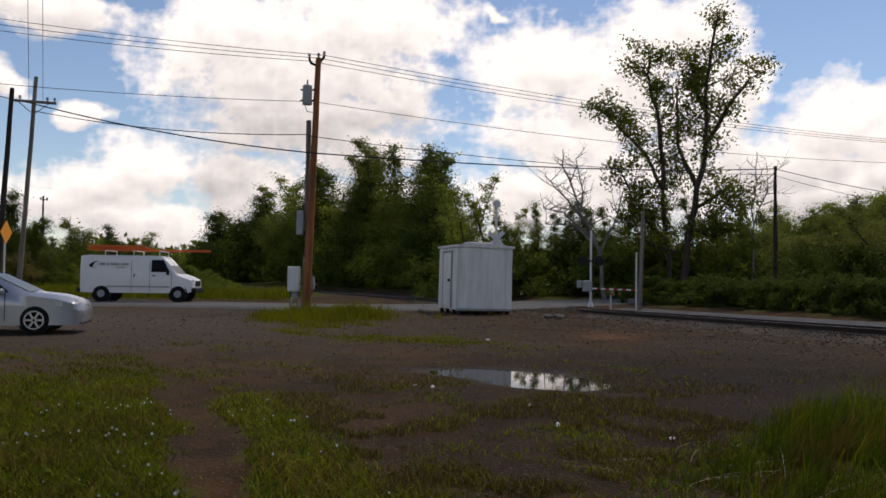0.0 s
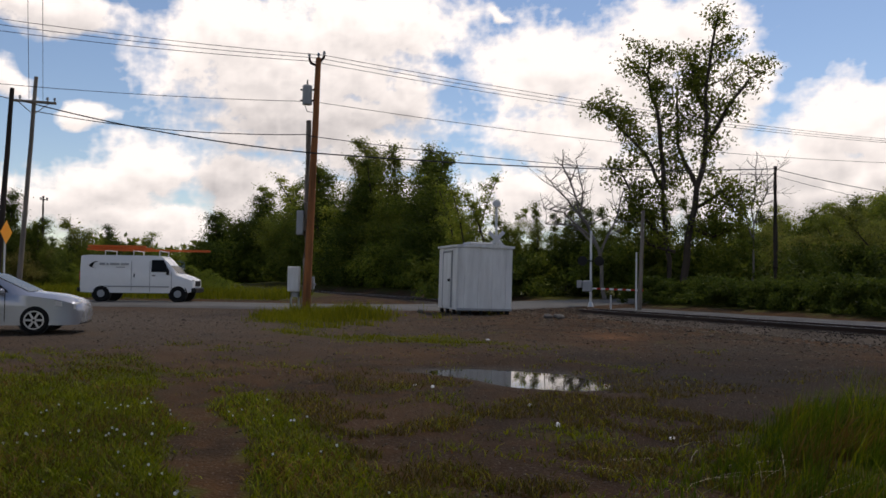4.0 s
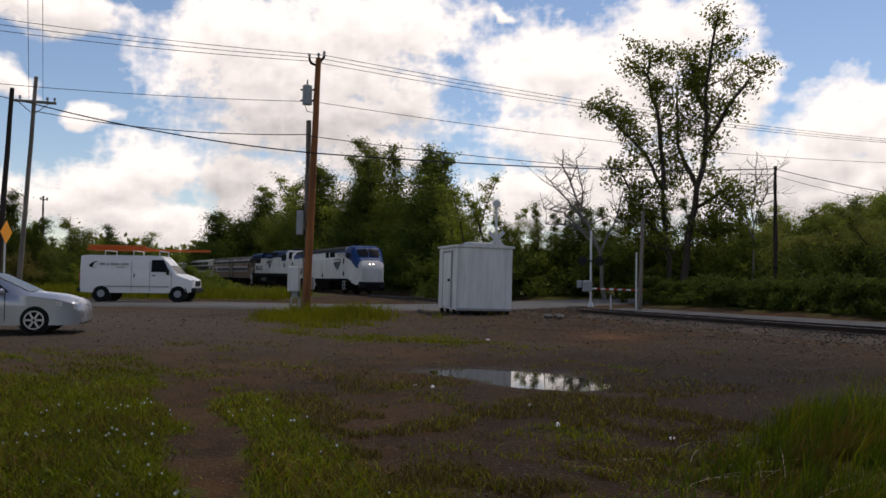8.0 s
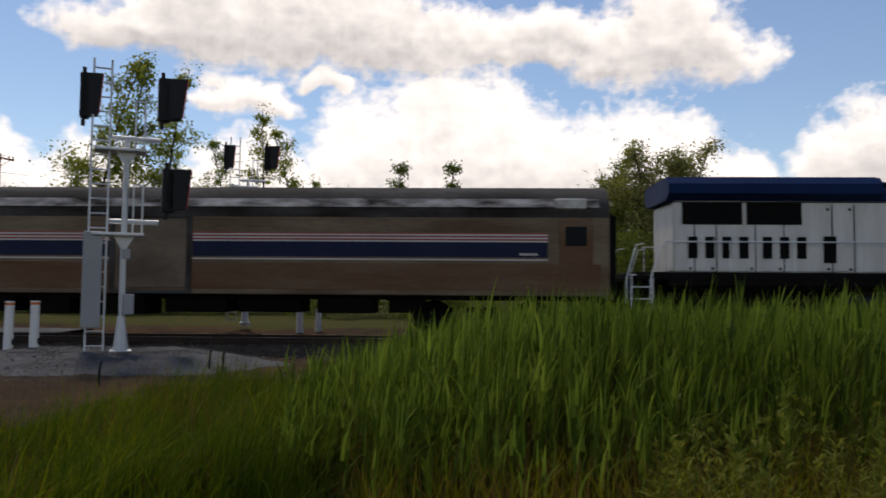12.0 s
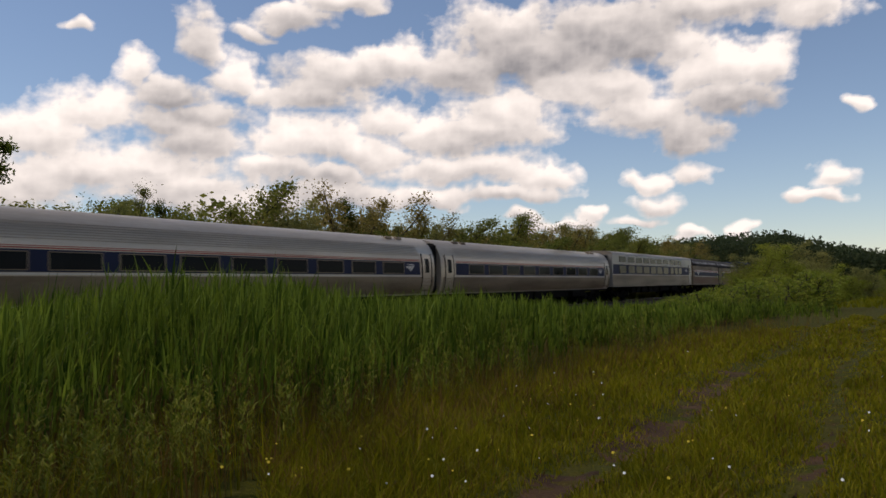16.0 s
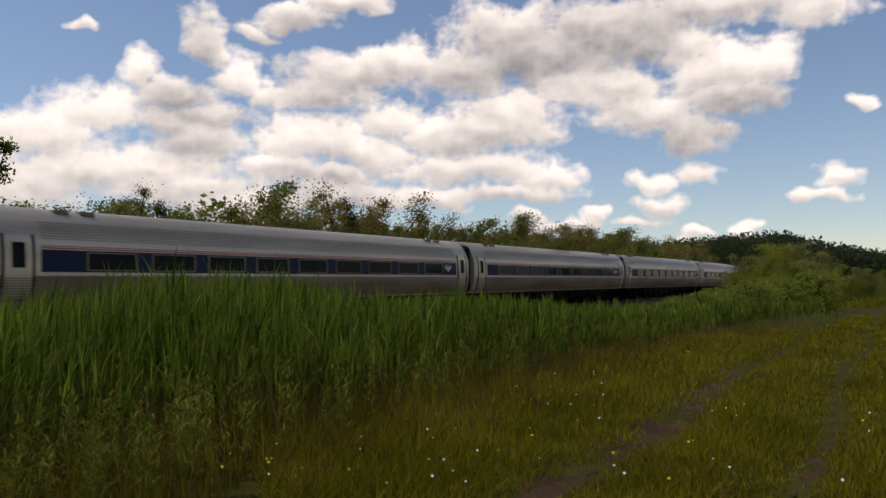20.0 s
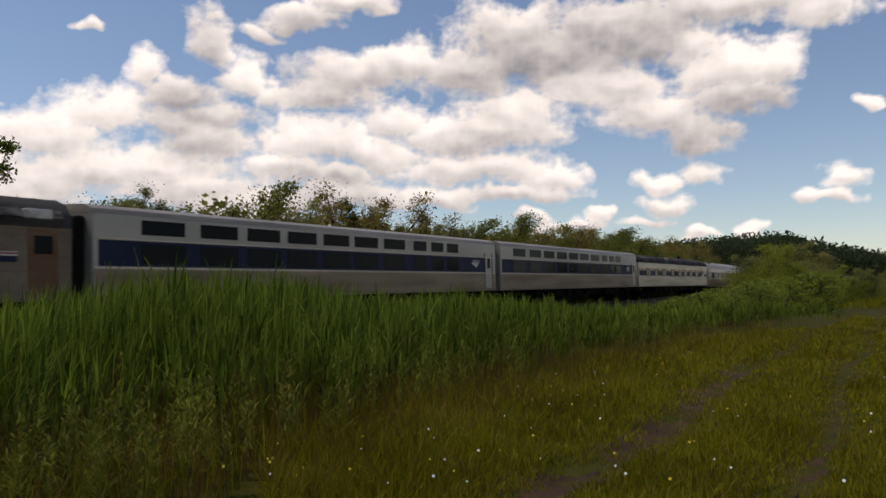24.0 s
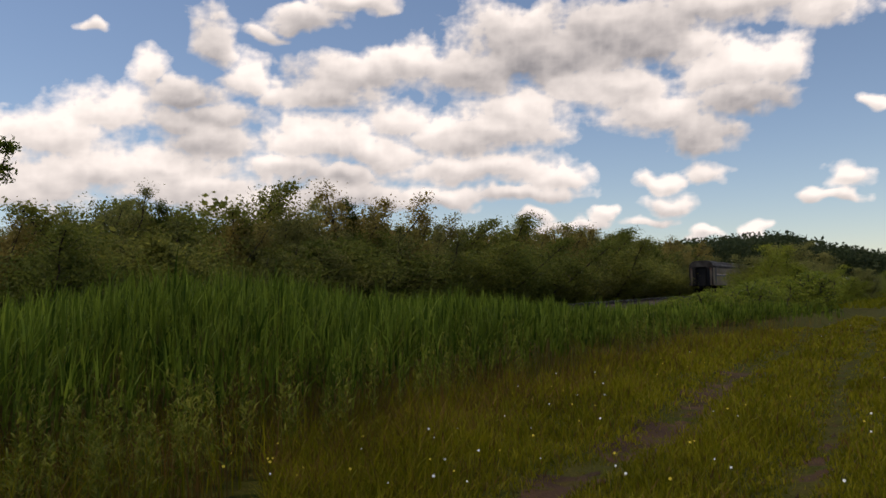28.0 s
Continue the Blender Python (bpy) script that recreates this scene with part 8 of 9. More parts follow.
tree_kind("lacy", M_LEAF_LIGHT, "tall light tree with lacy foliage", seed=9, h=14, spread=2.7, leaves=4600, size=0.1, low=0.3, trunk_r=0.12, core=20, clump=0.045)
tree_kind("willow", M_LEAF_GREY, "airy grey-green willow with upright twigs", seed=14, h=8, spread=1.9, leaves=19000, size=0.052, low=0.2, trunk_r=0.08, stems=3, clump=0.05, limbs=4, core=200)


def plant(kind, az, dist, h, turn=0.0, wide=1.0, centred=False):
    """One tree of a kind at an azimuth and distance, h metres over the ground; centred brings its leaning top to that azimuth."""
    root, h0, used, apex = TREES[kind]
    k = h / h0
    p, across = polar(az, dist), polar(az + 90, 1)
    if centred:
        p -= across * across.dot(Matrix.Rotation(radians(turn), 3, "Z") @ (apex * k * wide))
    m = Matrix.Translation((p.x, p.y, ground_z(p.x, p.y) - 0.05)) @ Matrix.Rotation(radians(turn), 4, "Z") @ Matrix.Diagonal((k * wide, k * wide, k, 1))
    if not used:
        TREES[kind][2] = True
        root.matrix_basis = m
    else:
        copy_thing(root, m @ Matrix.Diagonal((*(1 / c for c in root.scale), 1)))


UNDER = {}


def under(leaf, az, dist, h, wide=1.0):
    """One thicket of the undergrowth: a dome of leafy sprays, joined later with its like."""
    UNDER.setdefault(leaf, []).append((az, dist, h, wide))


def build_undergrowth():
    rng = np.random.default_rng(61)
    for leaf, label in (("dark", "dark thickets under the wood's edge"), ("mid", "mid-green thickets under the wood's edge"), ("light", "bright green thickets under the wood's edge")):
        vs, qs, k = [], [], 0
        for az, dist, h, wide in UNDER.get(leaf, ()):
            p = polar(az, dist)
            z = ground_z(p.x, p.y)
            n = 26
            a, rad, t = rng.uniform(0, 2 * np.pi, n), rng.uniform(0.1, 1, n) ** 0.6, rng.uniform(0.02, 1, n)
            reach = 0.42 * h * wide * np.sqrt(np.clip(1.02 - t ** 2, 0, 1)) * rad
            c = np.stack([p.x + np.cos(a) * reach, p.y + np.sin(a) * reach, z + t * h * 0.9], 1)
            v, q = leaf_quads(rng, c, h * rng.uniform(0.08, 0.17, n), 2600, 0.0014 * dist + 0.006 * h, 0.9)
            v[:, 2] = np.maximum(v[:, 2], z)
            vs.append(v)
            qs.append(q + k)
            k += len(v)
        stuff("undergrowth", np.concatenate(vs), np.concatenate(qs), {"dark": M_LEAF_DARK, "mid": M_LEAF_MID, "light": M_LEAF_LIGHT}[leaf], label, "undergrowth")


def stuff(name, v, q, material, label, category):
    tagged(new(name, fast_mesh(name, v, q, material, False)), label, category, kind="stuff")


def beyond(az, extra):
    """Distance at an azimuth of a line that runs extra metres beyond the track."""
    return (TRACK_D + extra) / math.cos(radians(az + 90 - TRACK_AZ))


def build_woods():
    r = random.Random(3)
    # wood behind the line, seen over the crossing: azimuth, metres over the eye's level in degrees
    edge = [(17.6, 2.3), (16.6, 3.4), (15.6, 4.3), (14.5, 4.6), (13.4, 5.0), (12.5, 5.9), (11.9, 6.3), (10.9, 6.2), (10.0, 6.8), (9.2, 7.2), (8.2, 7.3), (7.4, 7.9), (6.6, 8.1), (5.7, 7.9), (4.9, 8.6), (4.0, 9.8), (3.3, 9.1), (2.5, 9.0), (1.9, 8.6), (1.3, 9.5), (0.6, 8.8), (0.0, 7.4)]
    kinds = ["round_b", "round_a", "round_a", "round_b", "round_a", "tall_b", "lacy", "tall_a", "lacy", "tall_a", "tall_b", "tall_a", "lacy", "tall_b", "tall_a", "tall_a", "tall_c", "tall_a", "lacy", "tall_c", "tall_b", "lacy"]
    for (az, el), k in zip(edge, kinds):
        d = min(beyond(az, 9 + r.uniform(0, 4)), 170)
        plant(k, az, d, EYE + d * math.tan(radians(el)), r.uniform(0, 360), 1.4 if az < 12.2 else 1.7)
        for f, w, off in ((0.62, 1.25, -2), (0.38, 1.5, -3), (0.18, 2.2, -4.5)):
            d2 = d + off
            top = EYE + d2 * math.tan(radians(el * f * r.uniform(0.85, 1.1)))
            if f == 0.62:
                plant(r.choice(("round_a", "tall_b", "round_b", "tall_a")), az + r.uniform(-0.5, 0.5), d2, top, r.uniform(0, 360), w)
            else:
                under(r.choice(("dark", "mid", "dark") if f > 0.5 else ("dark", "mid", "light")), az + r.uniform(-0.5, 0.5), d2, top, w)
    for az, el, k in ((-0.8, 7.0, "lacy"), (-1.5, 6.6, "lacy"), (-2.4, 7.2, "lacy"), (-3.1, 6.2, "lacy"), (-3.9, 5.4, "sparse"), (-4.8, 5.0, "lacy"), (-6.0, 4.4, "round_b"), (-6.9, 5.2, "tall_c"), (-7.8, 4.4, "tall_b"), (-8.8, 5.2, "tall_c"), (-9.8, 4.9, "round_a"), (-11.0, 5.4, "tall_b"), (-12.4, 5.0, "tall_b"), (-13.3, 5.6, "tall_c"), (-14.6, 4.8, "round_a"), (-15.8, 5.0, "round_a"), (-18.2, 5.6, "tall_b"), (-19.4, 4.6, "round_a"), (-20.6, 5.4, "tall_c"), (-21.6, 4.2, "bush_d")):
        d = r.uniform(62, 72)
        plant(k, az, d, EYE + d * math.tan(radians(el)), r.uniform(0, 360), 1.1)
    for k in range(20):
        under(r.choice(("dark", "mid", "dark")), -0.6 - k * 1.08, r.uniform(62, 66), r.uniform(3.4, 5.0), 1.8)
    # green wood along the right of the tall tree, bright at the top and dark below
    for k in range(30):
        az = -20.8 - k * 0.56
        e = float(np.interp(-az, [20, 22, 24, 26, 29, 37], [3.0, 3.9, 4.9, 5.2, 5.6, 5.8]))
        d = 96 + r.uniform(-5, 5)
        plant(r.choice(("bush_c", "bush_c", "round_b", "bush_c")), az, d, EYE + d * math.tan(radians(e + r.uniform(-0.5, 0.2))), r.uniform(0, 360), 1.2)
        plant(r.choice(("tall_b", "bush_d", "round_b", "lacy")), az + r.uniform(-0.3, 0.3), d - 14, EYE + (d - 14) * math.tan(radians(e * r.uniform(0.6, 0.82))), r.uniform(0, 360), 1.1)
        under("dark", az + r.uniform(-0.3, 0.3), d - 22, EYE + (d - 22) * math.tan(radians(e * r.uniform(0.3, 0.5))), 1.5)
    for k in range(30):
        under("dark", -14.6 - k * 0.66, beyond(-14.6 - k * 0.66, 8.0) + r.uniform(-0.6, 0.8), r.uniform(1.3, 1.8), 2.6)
    # far left of the road
    for az, el in ((30.4, 4.6), (29.3, 4.9), (28.3, 4.0), (27.2, 3.0)):
        plant("round_a", az, 66, EYE + 66 * math.tan(radians(el)), r.uniform(0, 360), 1.2)
    for i in range(12):
        az = 33 - i * 1.15
        d = r.uniform(100, 150)
        plant(r.choice(("round_a", "round_b", "bush_c")), az, d, EYE + d * math.tan(radians(2.7 + 0.8 * math.sin(i * 1.7))), r.uniform(0, 360), 1.3)
    for i in range(9):
        plant(r.choice(("bush_c", "bush_b", "round_a")), 31.5 - i * 0.95, r.uniform(62, 74), r.uniform(2.2, 3.4) if i < 5 else r.uniform(1.5, 2.2), r.uniform(0, 360), 1.4)
    for i in range(6):
        plant("bush_c", 17.4 - i * 0.6, 53 + i, 1.9 - 0.22 * i, r.uniform(0, 360), 1.5)
    # behind the signal and the passing train
    for az, el, k, d in ((-40.2, 14.6, "lacy", 50), (-42.0, 15.8, "lacy", 50), (-44.2, 14.0, "lacy", 52), (-45.9, 11.6, "lacy", 54), (-48.6, 10.4, "lacy", 55), (-50.9, 11.8, "lacy", 54), (-53.2, 11.4, "lacy", 55), (-55.4, 7.6, "lacy", 56), (-57.6, 7.0, "sparse", 55),
                         (-61.6, 9.6, "sparse", 50), (-62.6, 9.0, "sparse", 52), (-74.3, 9.4, "round_b", 52), (-76.3, 10.5, "lacy", 52), (-78.4, 9.8, "bush_a", 53), (-80.2, 9.4, "bush_a", 54), (-95.8, 10.1, "sparse", 44), (-36.0, 7.0, "round_b", 62), (-33.5, 5.8, "round_b", 66)):
        plant(k, az, d, EYE + d * math.tan(radians(el)), r.uniform(0, 360), 0.85 if k == "lacy" else 1.0, az < -90)
    for i in range(40):
        az = -33 - i * 1.6
        d = beyond(az, 16 + r.uniform(0, 8))
        under(r.choice(("mid", "light", "mid")), az, d, EYE + d * math.tan(radians(r.uniform(4.0, 5.2))), 1.4)
    # willow wood beside the line, over the meadow
    top = [(-95, 5.0), (-97, 5.2), (-99, 5.2), (-101.3, 6.0), (-102.7, 7.2), (-104, 6.9), (-105.3, 6.2), (-107.5, 4.8), (-109.3, 5.0), (-111, 6.0), (-112.6, 7.4), (-113.8, 6.7), (-115.2, 6.0), (-116.6, 6.5), (-118, 6.6), (-119.6, 6.9), (-121, 5.4), (-122.6, 4.9), (-124.2, 4.8), (-126, 4.7), (-127.7, 4.7), (-129.4, 4.5), (-131, 4.3), (-132.6, 4.2), (-134, 4.2), (-135.6, 4.2), (-137, 3.6), (-138.4, 3.4), (-139.8, 3.5), (-141.2, 3.2), (-142.6, 3.0)]
    kk = ["bush_b", "willow", "bush_d", "bush_a", "bush_d", "willow", "round_a", "bush_b"]
    for i, (az, el) in enumerate(top):
        d = min(beyond(az, 9.5 + r.uniform(0, 2)), 150)
        plant(kk[i % 8], az, d, EYE + d * math.tan(radians(el)), r.uniform(0, 360), 1.15, az > -120)
        plant(kk[(i + 3) % 8], az - 0.5, d + 3, EYE + (d + 3) * math.tan(radians(min(el, 5.3) - r.uniform(0.1, 0.6))), r.uniform(0, 360), 1.15)
        d = min(beyond(az, 8.2), 140)
        plant(kk[(i * 3 + 1) % 6], az - 0.9, d, EYE + d * math.tan(radians(el * 0.72)), r.uniform(0, 360), 1.6)
        under(("mid", "dark")[i % 2], az + 0.2, d - 0.6, 2.2, 2.2)
        if az < -120:
            d = min(beyond(az, 15), 190)
            plant(kk[(i * 5 + 2) % 8], az + 0.7, d, EYE + d * math.tan(radians(el * 0.9)), r.uniform(0, 360), 1.4)
    # shrubs on the near side, where the line passes out of sight
    for az, d, h in ((-146.4, 62, 3.7), (-147.2, 60, 4.4), (-148.4, 64, 4.4), (-149.8, 70, 3.4), (-145.6, 48, 2.0), (-151.6, 78, 3.2), (-153, 90, 3.2), (-147.8, 84, 5.6), (-150.6, 100, 5.2), (-152.6, 120, 3.4), (-154.0, 130, 3.4), (-155.4, 135, 3.4)):
        plant(r.choice(("bush_a", "bush_a", "bush_c")), az, d, h, r.uniform(0, 360), 1.35)
    for i in range(46):
        az = -135.0 - i * 0.32
        d = float(np.interp(-az, [135, 138, 142, 146, 150], [22, 25, 31, 40, 52])) + r.uniform(-1.5, 3)
        top = EYE + d * math.tan(radians(float(np.interp(-az, [135, 139, 142, 146, 150], [-1.6, -1.3, -0.7, 0.1, 0.7])) + r.uniform(-0.5, 0.2)))
        plant("shrub", az, d, max(top, 0.7), r.uniform(0, 360), 1.5)


def shaped_tree(name, az, dist, stems, leaves, size, clump, material, label, leafy=True, r0=0.3):
    """A particular tree: its limbs as polylines in the plane across the view, with twigs and clumps grown from them."""
    rng = np.random.default_rng(21)
    p = polar(az, dist)
    stems = [(r, [(x * 0.93, z * 0.93) for x, z in poly]) for r, poly in stems]
    root = thing(name, pose(p.x, p.y, ground_z(p.x, p.y) - 0.2, 0, 0, az), label, "tree")
    g, tips = Geo(), []
    for k, (r, poly) in enumerate(stems):
        pts = []
        for (xa, za), (xb, zb) in zip(poly, poly[1:]):
            for i in range(3):
                t = i / 3
                pts.append(Vector((xa + (xb - xa) * t + rng.normal(0, 0.06), (k % 3 - 1) * 0.12 * za * 0.4 + rng.normal(0, 0.06), za + (zb - za) * t)))
        pts.append(Vector((poly[-1][0], (k % 3 - 1) * 0.12 * poly[-1][1] * 0.4, poly[-1][1])))
        n = len(pts)
        g.tube(pts, [r * (1 - 0.75 * i / n) for i in range(n)], 8)
        for i in range(n // 3 if k else n // 2, n):
            for j in range(2):
                a = rng.uniform(0, 2 * math.pi)
                grow(rng, g, pts[i], Vector((math.cos(a), math.sin(a) * 0.8, rng.uniform(0.1, 0.8))), rng.uniform(0.8, 1.8) if leafy else rng.uniform(0.9, 2.2), r * 0.2 + (0.012 if leafy else 0.022), 1, tips, 0.3, (1, 3) if leafy else (3, 5))
    part("trunk", g, M_BARK if leafy else M_DEAD, root, "", True)
    if leafy:
        cs = np.array([t[0] for t in tips])
        rs = np.array([clump] * len(tips)) * rng.uniform(0.5, 1.3, len(tips))
        v, q = leaf_quads(rng, cs, rs, leaves, size)
        ob = new("crown", fast_mesh("crown", v, q, material, False))
        ob.parent = root


build_woods()
build_undergrowth()
shaped_tree("cottonwood_tree", -16.9, 61.0, [
    (0.3, [(0, 0), (0.4, 5), (1.1, 9), (1.7, 13), (1.7, 17), (2.4, 21.8)]), (0.2, [(1.6, 12.5), (3.4, 15.5), (4.9, 17.6)]),
    (0.2, [(-0.8, 0), (-1.3, 5), (-1.6, 9), (-3.0, 12), (-5.0, 14.2), (-6.5, 15.9)]), (0.2, [(-1.5, 9), (-1.9, 14), (-2.7, 18.2), (-2.5, 19.6)]),
    (0.18, [(1.0, 9), (-0.4, 12.5), (-0.5, 17)]), (0.16, [(0.8, 7.5), (3.0, 8.8), (3.8, 7.2)]), (0.16, [(-1.3, 5), (-3.6, 7.2), (-4.7, 10.2)]), (0.16, [(0.6, 6), (2.2, 5.2), (3.2, 5.6)]), (0.14, [(1.8, 15), (0.6, 18), (0.9, 19.6)]), (0.14, [(-0.6, 4), (-2.6, 4.6), (-3.8, 6.0)])],
    22000, 0.13, 0.7, M_LEAF_MID, "tall cottonwood with several stems and an open crown")
shaped_tree("dead_tree", -11.6, 58.0, [(0.16, [(0, 0), (-0.4, 4), (-1.9, 7.0), (-3.3, 10.6)]), (0.1, [(-0.8, 4.6), (-2.4, 6.0), (-4.6, 6.1)]), (0.1, [(-0.4, 3.4), (0.6, 6.2), (1.3, 8.6)]), (0.09, [(-1.4, 6.2), (-3.0, 8.0), (-4.2, 9.4)]), (0.08, [(-1.9, 7.0), (-1.8, 9.0), (-2.3, 11.2)]), (0.08, [(-1.2, 5.2), (-3.2, 7.0), (-4.8, 7.4)])], 0, 0.1, 0.3, M_LEAF_DARK, "bare dead tree with grey branches", False)
shaped_tree("dead_tree", -21.4, 62.0, [(0.09, [(0, 0), (0.1, 4), (0, 7.4), (0.2, 10.6)]), (0.06, [(0.1, 5), (-0.8, 7.6), (-1.0, 9.4)]), (0.06, [(0.1, 6), (0.9, 8.6), (1.1, 9.8)])], 0, 0.1, 0.3, M_LEAF_DARK, "thin dead tree with bare twigs", False)


def far_ridge():
    """Wooded ridge in the distance: ground swell with leaf clumps over it."""
    rng = np.random.default_rng(8)
    az = rng.uniform(-162, -134, 5200)
    el = np.interp(-az, [134, 138, 141, 144, 148, 150.6, 154.5, 162], [2.3, 2.7, 2.9, 3.1, 3.3, 2.5, 1.6, 1.3])
    d = rng.uniform(520, 700, len(az))
    z = EYE + d * np.tan(np.radians(el)) * rng.uniform(0.0, 1.0, len(az)) ** 0.7
    c = np.stack([-np.sin(np.radians(az)) * d, np.cos(np.radians(az)) * d, z], 1)
    v, q = leaf_quads(rng, c, np.full(len(c), 4.5), 80000, 1.25, 0.9)
    tagged(new("far_woods", fast_mesh("far_woods", v, q, M_RIDGE, False)), "distant ridge of dark woods", "woods", kind="stuff")
    az = rng.uniform(-33, 36, 2600)
    d = rng.uniform(240, 300, len(az))
    z = EYE + d * np.tan(np.radians(1.6 + 0.5 * np.sin(az * 0.9))) * rng.uniform(0, 1, len(az))
    c = np.stack([-np.sin(np.radians(az)) * d, np.cos(np.radians(az)) * d, z], 1)
    v, q = leaf_quads(rng, c, np.full(len(c), 2.6), 26000, 1.1, 0.9)
    tagged(new("far_woods", fast_mesh("far_woods", v, q, M_LEAF_MID, False)), "distant line of trees", "woods", kind="stuff")


far_ridge()


def blades(rng, x, y, h, w, lean, away=None, seg=3, z0=0.0, lift=None):
    """Grass blades as bent tapering strips: returns vertices and quads."""
    n = len(x)
    z = height(x, y) + z0 if lift is None else lift
    a = rng.uniform(0, 2 * np.pi, n)
    b = away if away is not None else rng.uniform(0, 2 * np.pi, n)
    t = np.linspace(0, 1, seg + 1)
    out = np.empty((n, seg + 1, 2, 3), dtype=np.float32)
    for i, k in enumerate(t):
        off = lean * h * k ** 2
        cx, cy = x + np.cos(b) * off, y + np.sin(b) * off
        cz = z + h * (k - 0.35 * np.clip(lean, 0, 1.2) * k ** 2)
        ww = w * (1 - 0.92 * k ** 1.5) * 0.5
        for j, sg in enumerate((-1, 1)):
            out[:, i, j, 0] = cx + sg * np.cos(a) * ww
            out[:, i, j, 1] = cy + sg * np.sin(a) * ww
            out[:, i, j, 2] = cz
    base = np.arange(n)[:, None] * (seg + 1) * 2
    q = np.concatenate([base + np.array([[2 * i, 2 * i + 1, 2 * i + 3, 2 * i + 2]]) for i in range(seg)], 0)
    return out.reshape(-1, 3), q


def scatter_polar(rng, n, az0, az1, r0, r1, power=1.0):
    az = np.radians(az0 + (az1 - az0) * rng.uniform(0, 1, n))
    r = r0 + (r1 - r0) * rng.uniform(0, 1, n) ** power
    return -np.sin(az) * r, np.cos(az) * r, np.degrees(az), r


WIND = math.atan2(T_U.y, T_U.x) + math.pi


def build_grass():
    rng = np.random.default_rng(17)
    # turf in front of the crossing
    x, y, az, r = scatter_polar(rng, 260000, 38, -20, 4.2, 18.5, 0.8)
    keep = rng.uniform(0, 1, len(x)) < np.clip(cover(x, y) - 0.08 + 0.22 * wavy(x, y, 5.5, 0.6), 0, 1) ** 1.2
    x, y = x[keep], y[keep]
    kind = rng.uniform(0, 1, len(x)) + 0.25 * wavy(x, y, 2.4, 3.0)
    for pick, m, label in ((kind < 0.62, M_TURF, "short yellow-green grass and clover"), ((kind >= 0.62) & (kind < 0.9), M_WEED, "brown and olive weeds among the turf"), (kind >= 0.9, M_GRASSDRY, "dry blades among the turf")):
        px, py = x[pick], y[pick]
        v, q = blades(rng, px, py, rng.uniform(0.03, 0.11, len(px)) * (0.7 + 0.6 * cover(px, py)), rng.uniform(0.008, 0.018, len(px)), rng.uniform(0.3, 1.3, len(px)), seg=2)
        stuff("short_grass", v, q, m, label, "grass")
    # turf round the camera's own standing place and behind it
    x, y, az, r = scatter_polar(rng, 30000, 180, -180, 0.8, 7.5, 0.6)
    keep = (cover(x, y) > 0.35) & ((r < 4.3) | (az > 38) | (az < -165))
    x, y = x[keep], y[keep]
    v, q = blades(rng, x, y, rng.uniform(0.03, 0.1, len(x)), rng.uniform(0.006, 0.014, len(x)), rng.uniform(0.2, 1.0, len(x)), seg=2)
    stuff("short_grass", v, q, M_TURF, "short grass on the open ground", "grass")
    # sparse weeds over the dirt
    x, y, az, r = scatter_polar(rng, 80000, 12, -34, 5.0, 15, 1.0)
    patch = wavy(x, y, 1.6, 4.0) + 0.7 * wavy(x, y, 4.6, 1.7)
    keep = (patch > 0.12) & (cover(x, y) < 0.6) & (puddle_depth(x, y) < 0.3) & (rng.uniform(0, 1, len(x)) < smooth01(-y, -14.5, -8.0))
    x, y = x[keep], y[keep]
    lot = rng.uniform(0, 1, len(x))
    for pick, m in ((lot < 0.68, M_WEED), ((lot >= 0.68) & (lot < 0.86), M_GRASSDRY), (lot >= 0.86, M_GRASS)):
        n = pick.sum()
        v, q = blades(rng, x[pick], y[pick], rng.uniform(0.03, 0.11, n), rng.uniform(0.006, 0.012, n), rng.uniform(0.3, 1.2, n), seg=2)
        stuff("weeds", v, q, m, "sparse weeds on the dirt", "weeds")
    # grass round the pole and along the road
    x, y = rng.uniform(-8.5, 2.5, 60000), rng.uniform(17.5, 33.5, 60000)
    keep = rng.uniform(0, 1, len(x)) < np.clip(cover(x, y) * 1.3 - 0.35, 0, 1)
    x, y = x[keep], y[keep]
    v, q = blades(rng, x, y, rng.uniform(0.12, 0.5, len(x)) * np.clip(0.7 + 0.6 * wavy(x, y, 1.7, 0.2), 0.2, 1.3) * np.clip((y - 19) / 7, 0.3, 1.2), rng.uniform(0.015, 0.035, len(x)), rng.uniform(0.1, 0.6, len(x)), seg=2)
    stuff("verge_grass", v, q, M_GRASS, "rank grass round the pole's foot", "grass")
    x, y = rng.uniform(-34, -9, 9000), rng.uniform(43.3, 56, 9000)
    keep = cover(x, y) > 0.4
    x, y = x[keep], y[keep]
    v, q = blades(rng, x, y, rng.uniform(0.3, 0.9, len(x)), rng.uniform(0.03, 0.06, len(x)), rng.uniform(0.1, 0.6, len(x)), seg=2)
    stuff("verge_grass", v, q, M_GRASS, "tall verge grass beyond the road", "grass")
    # rough grass between the dirt and the reeds, in tufts with bare gaps
    cx, cy, caz, cr = scatter_polar(rng, 5200, -11, -66, 5.0, 14.5, 0.8)
    thick = np.interp(-caz, [11, 19, 24, 32, 66], [0.14, 0.25, 0.7, 1.0, 1.0])
    keep = (cr < meadow_edge(caz) + rng.normal(0, 0.5, len(cr))) & (rng.uniform(0, 1, len(cr)) < thick * np.clip(0.6 + 0.7 * wavy(cx, cy, 1.3, 0.7), 0.1, 1)) & (puddle_depth(cx, cy) < 0.3)
    cx, cy, caz, cr = cx[keep], cy[keep], caz[keep], cr[keep]
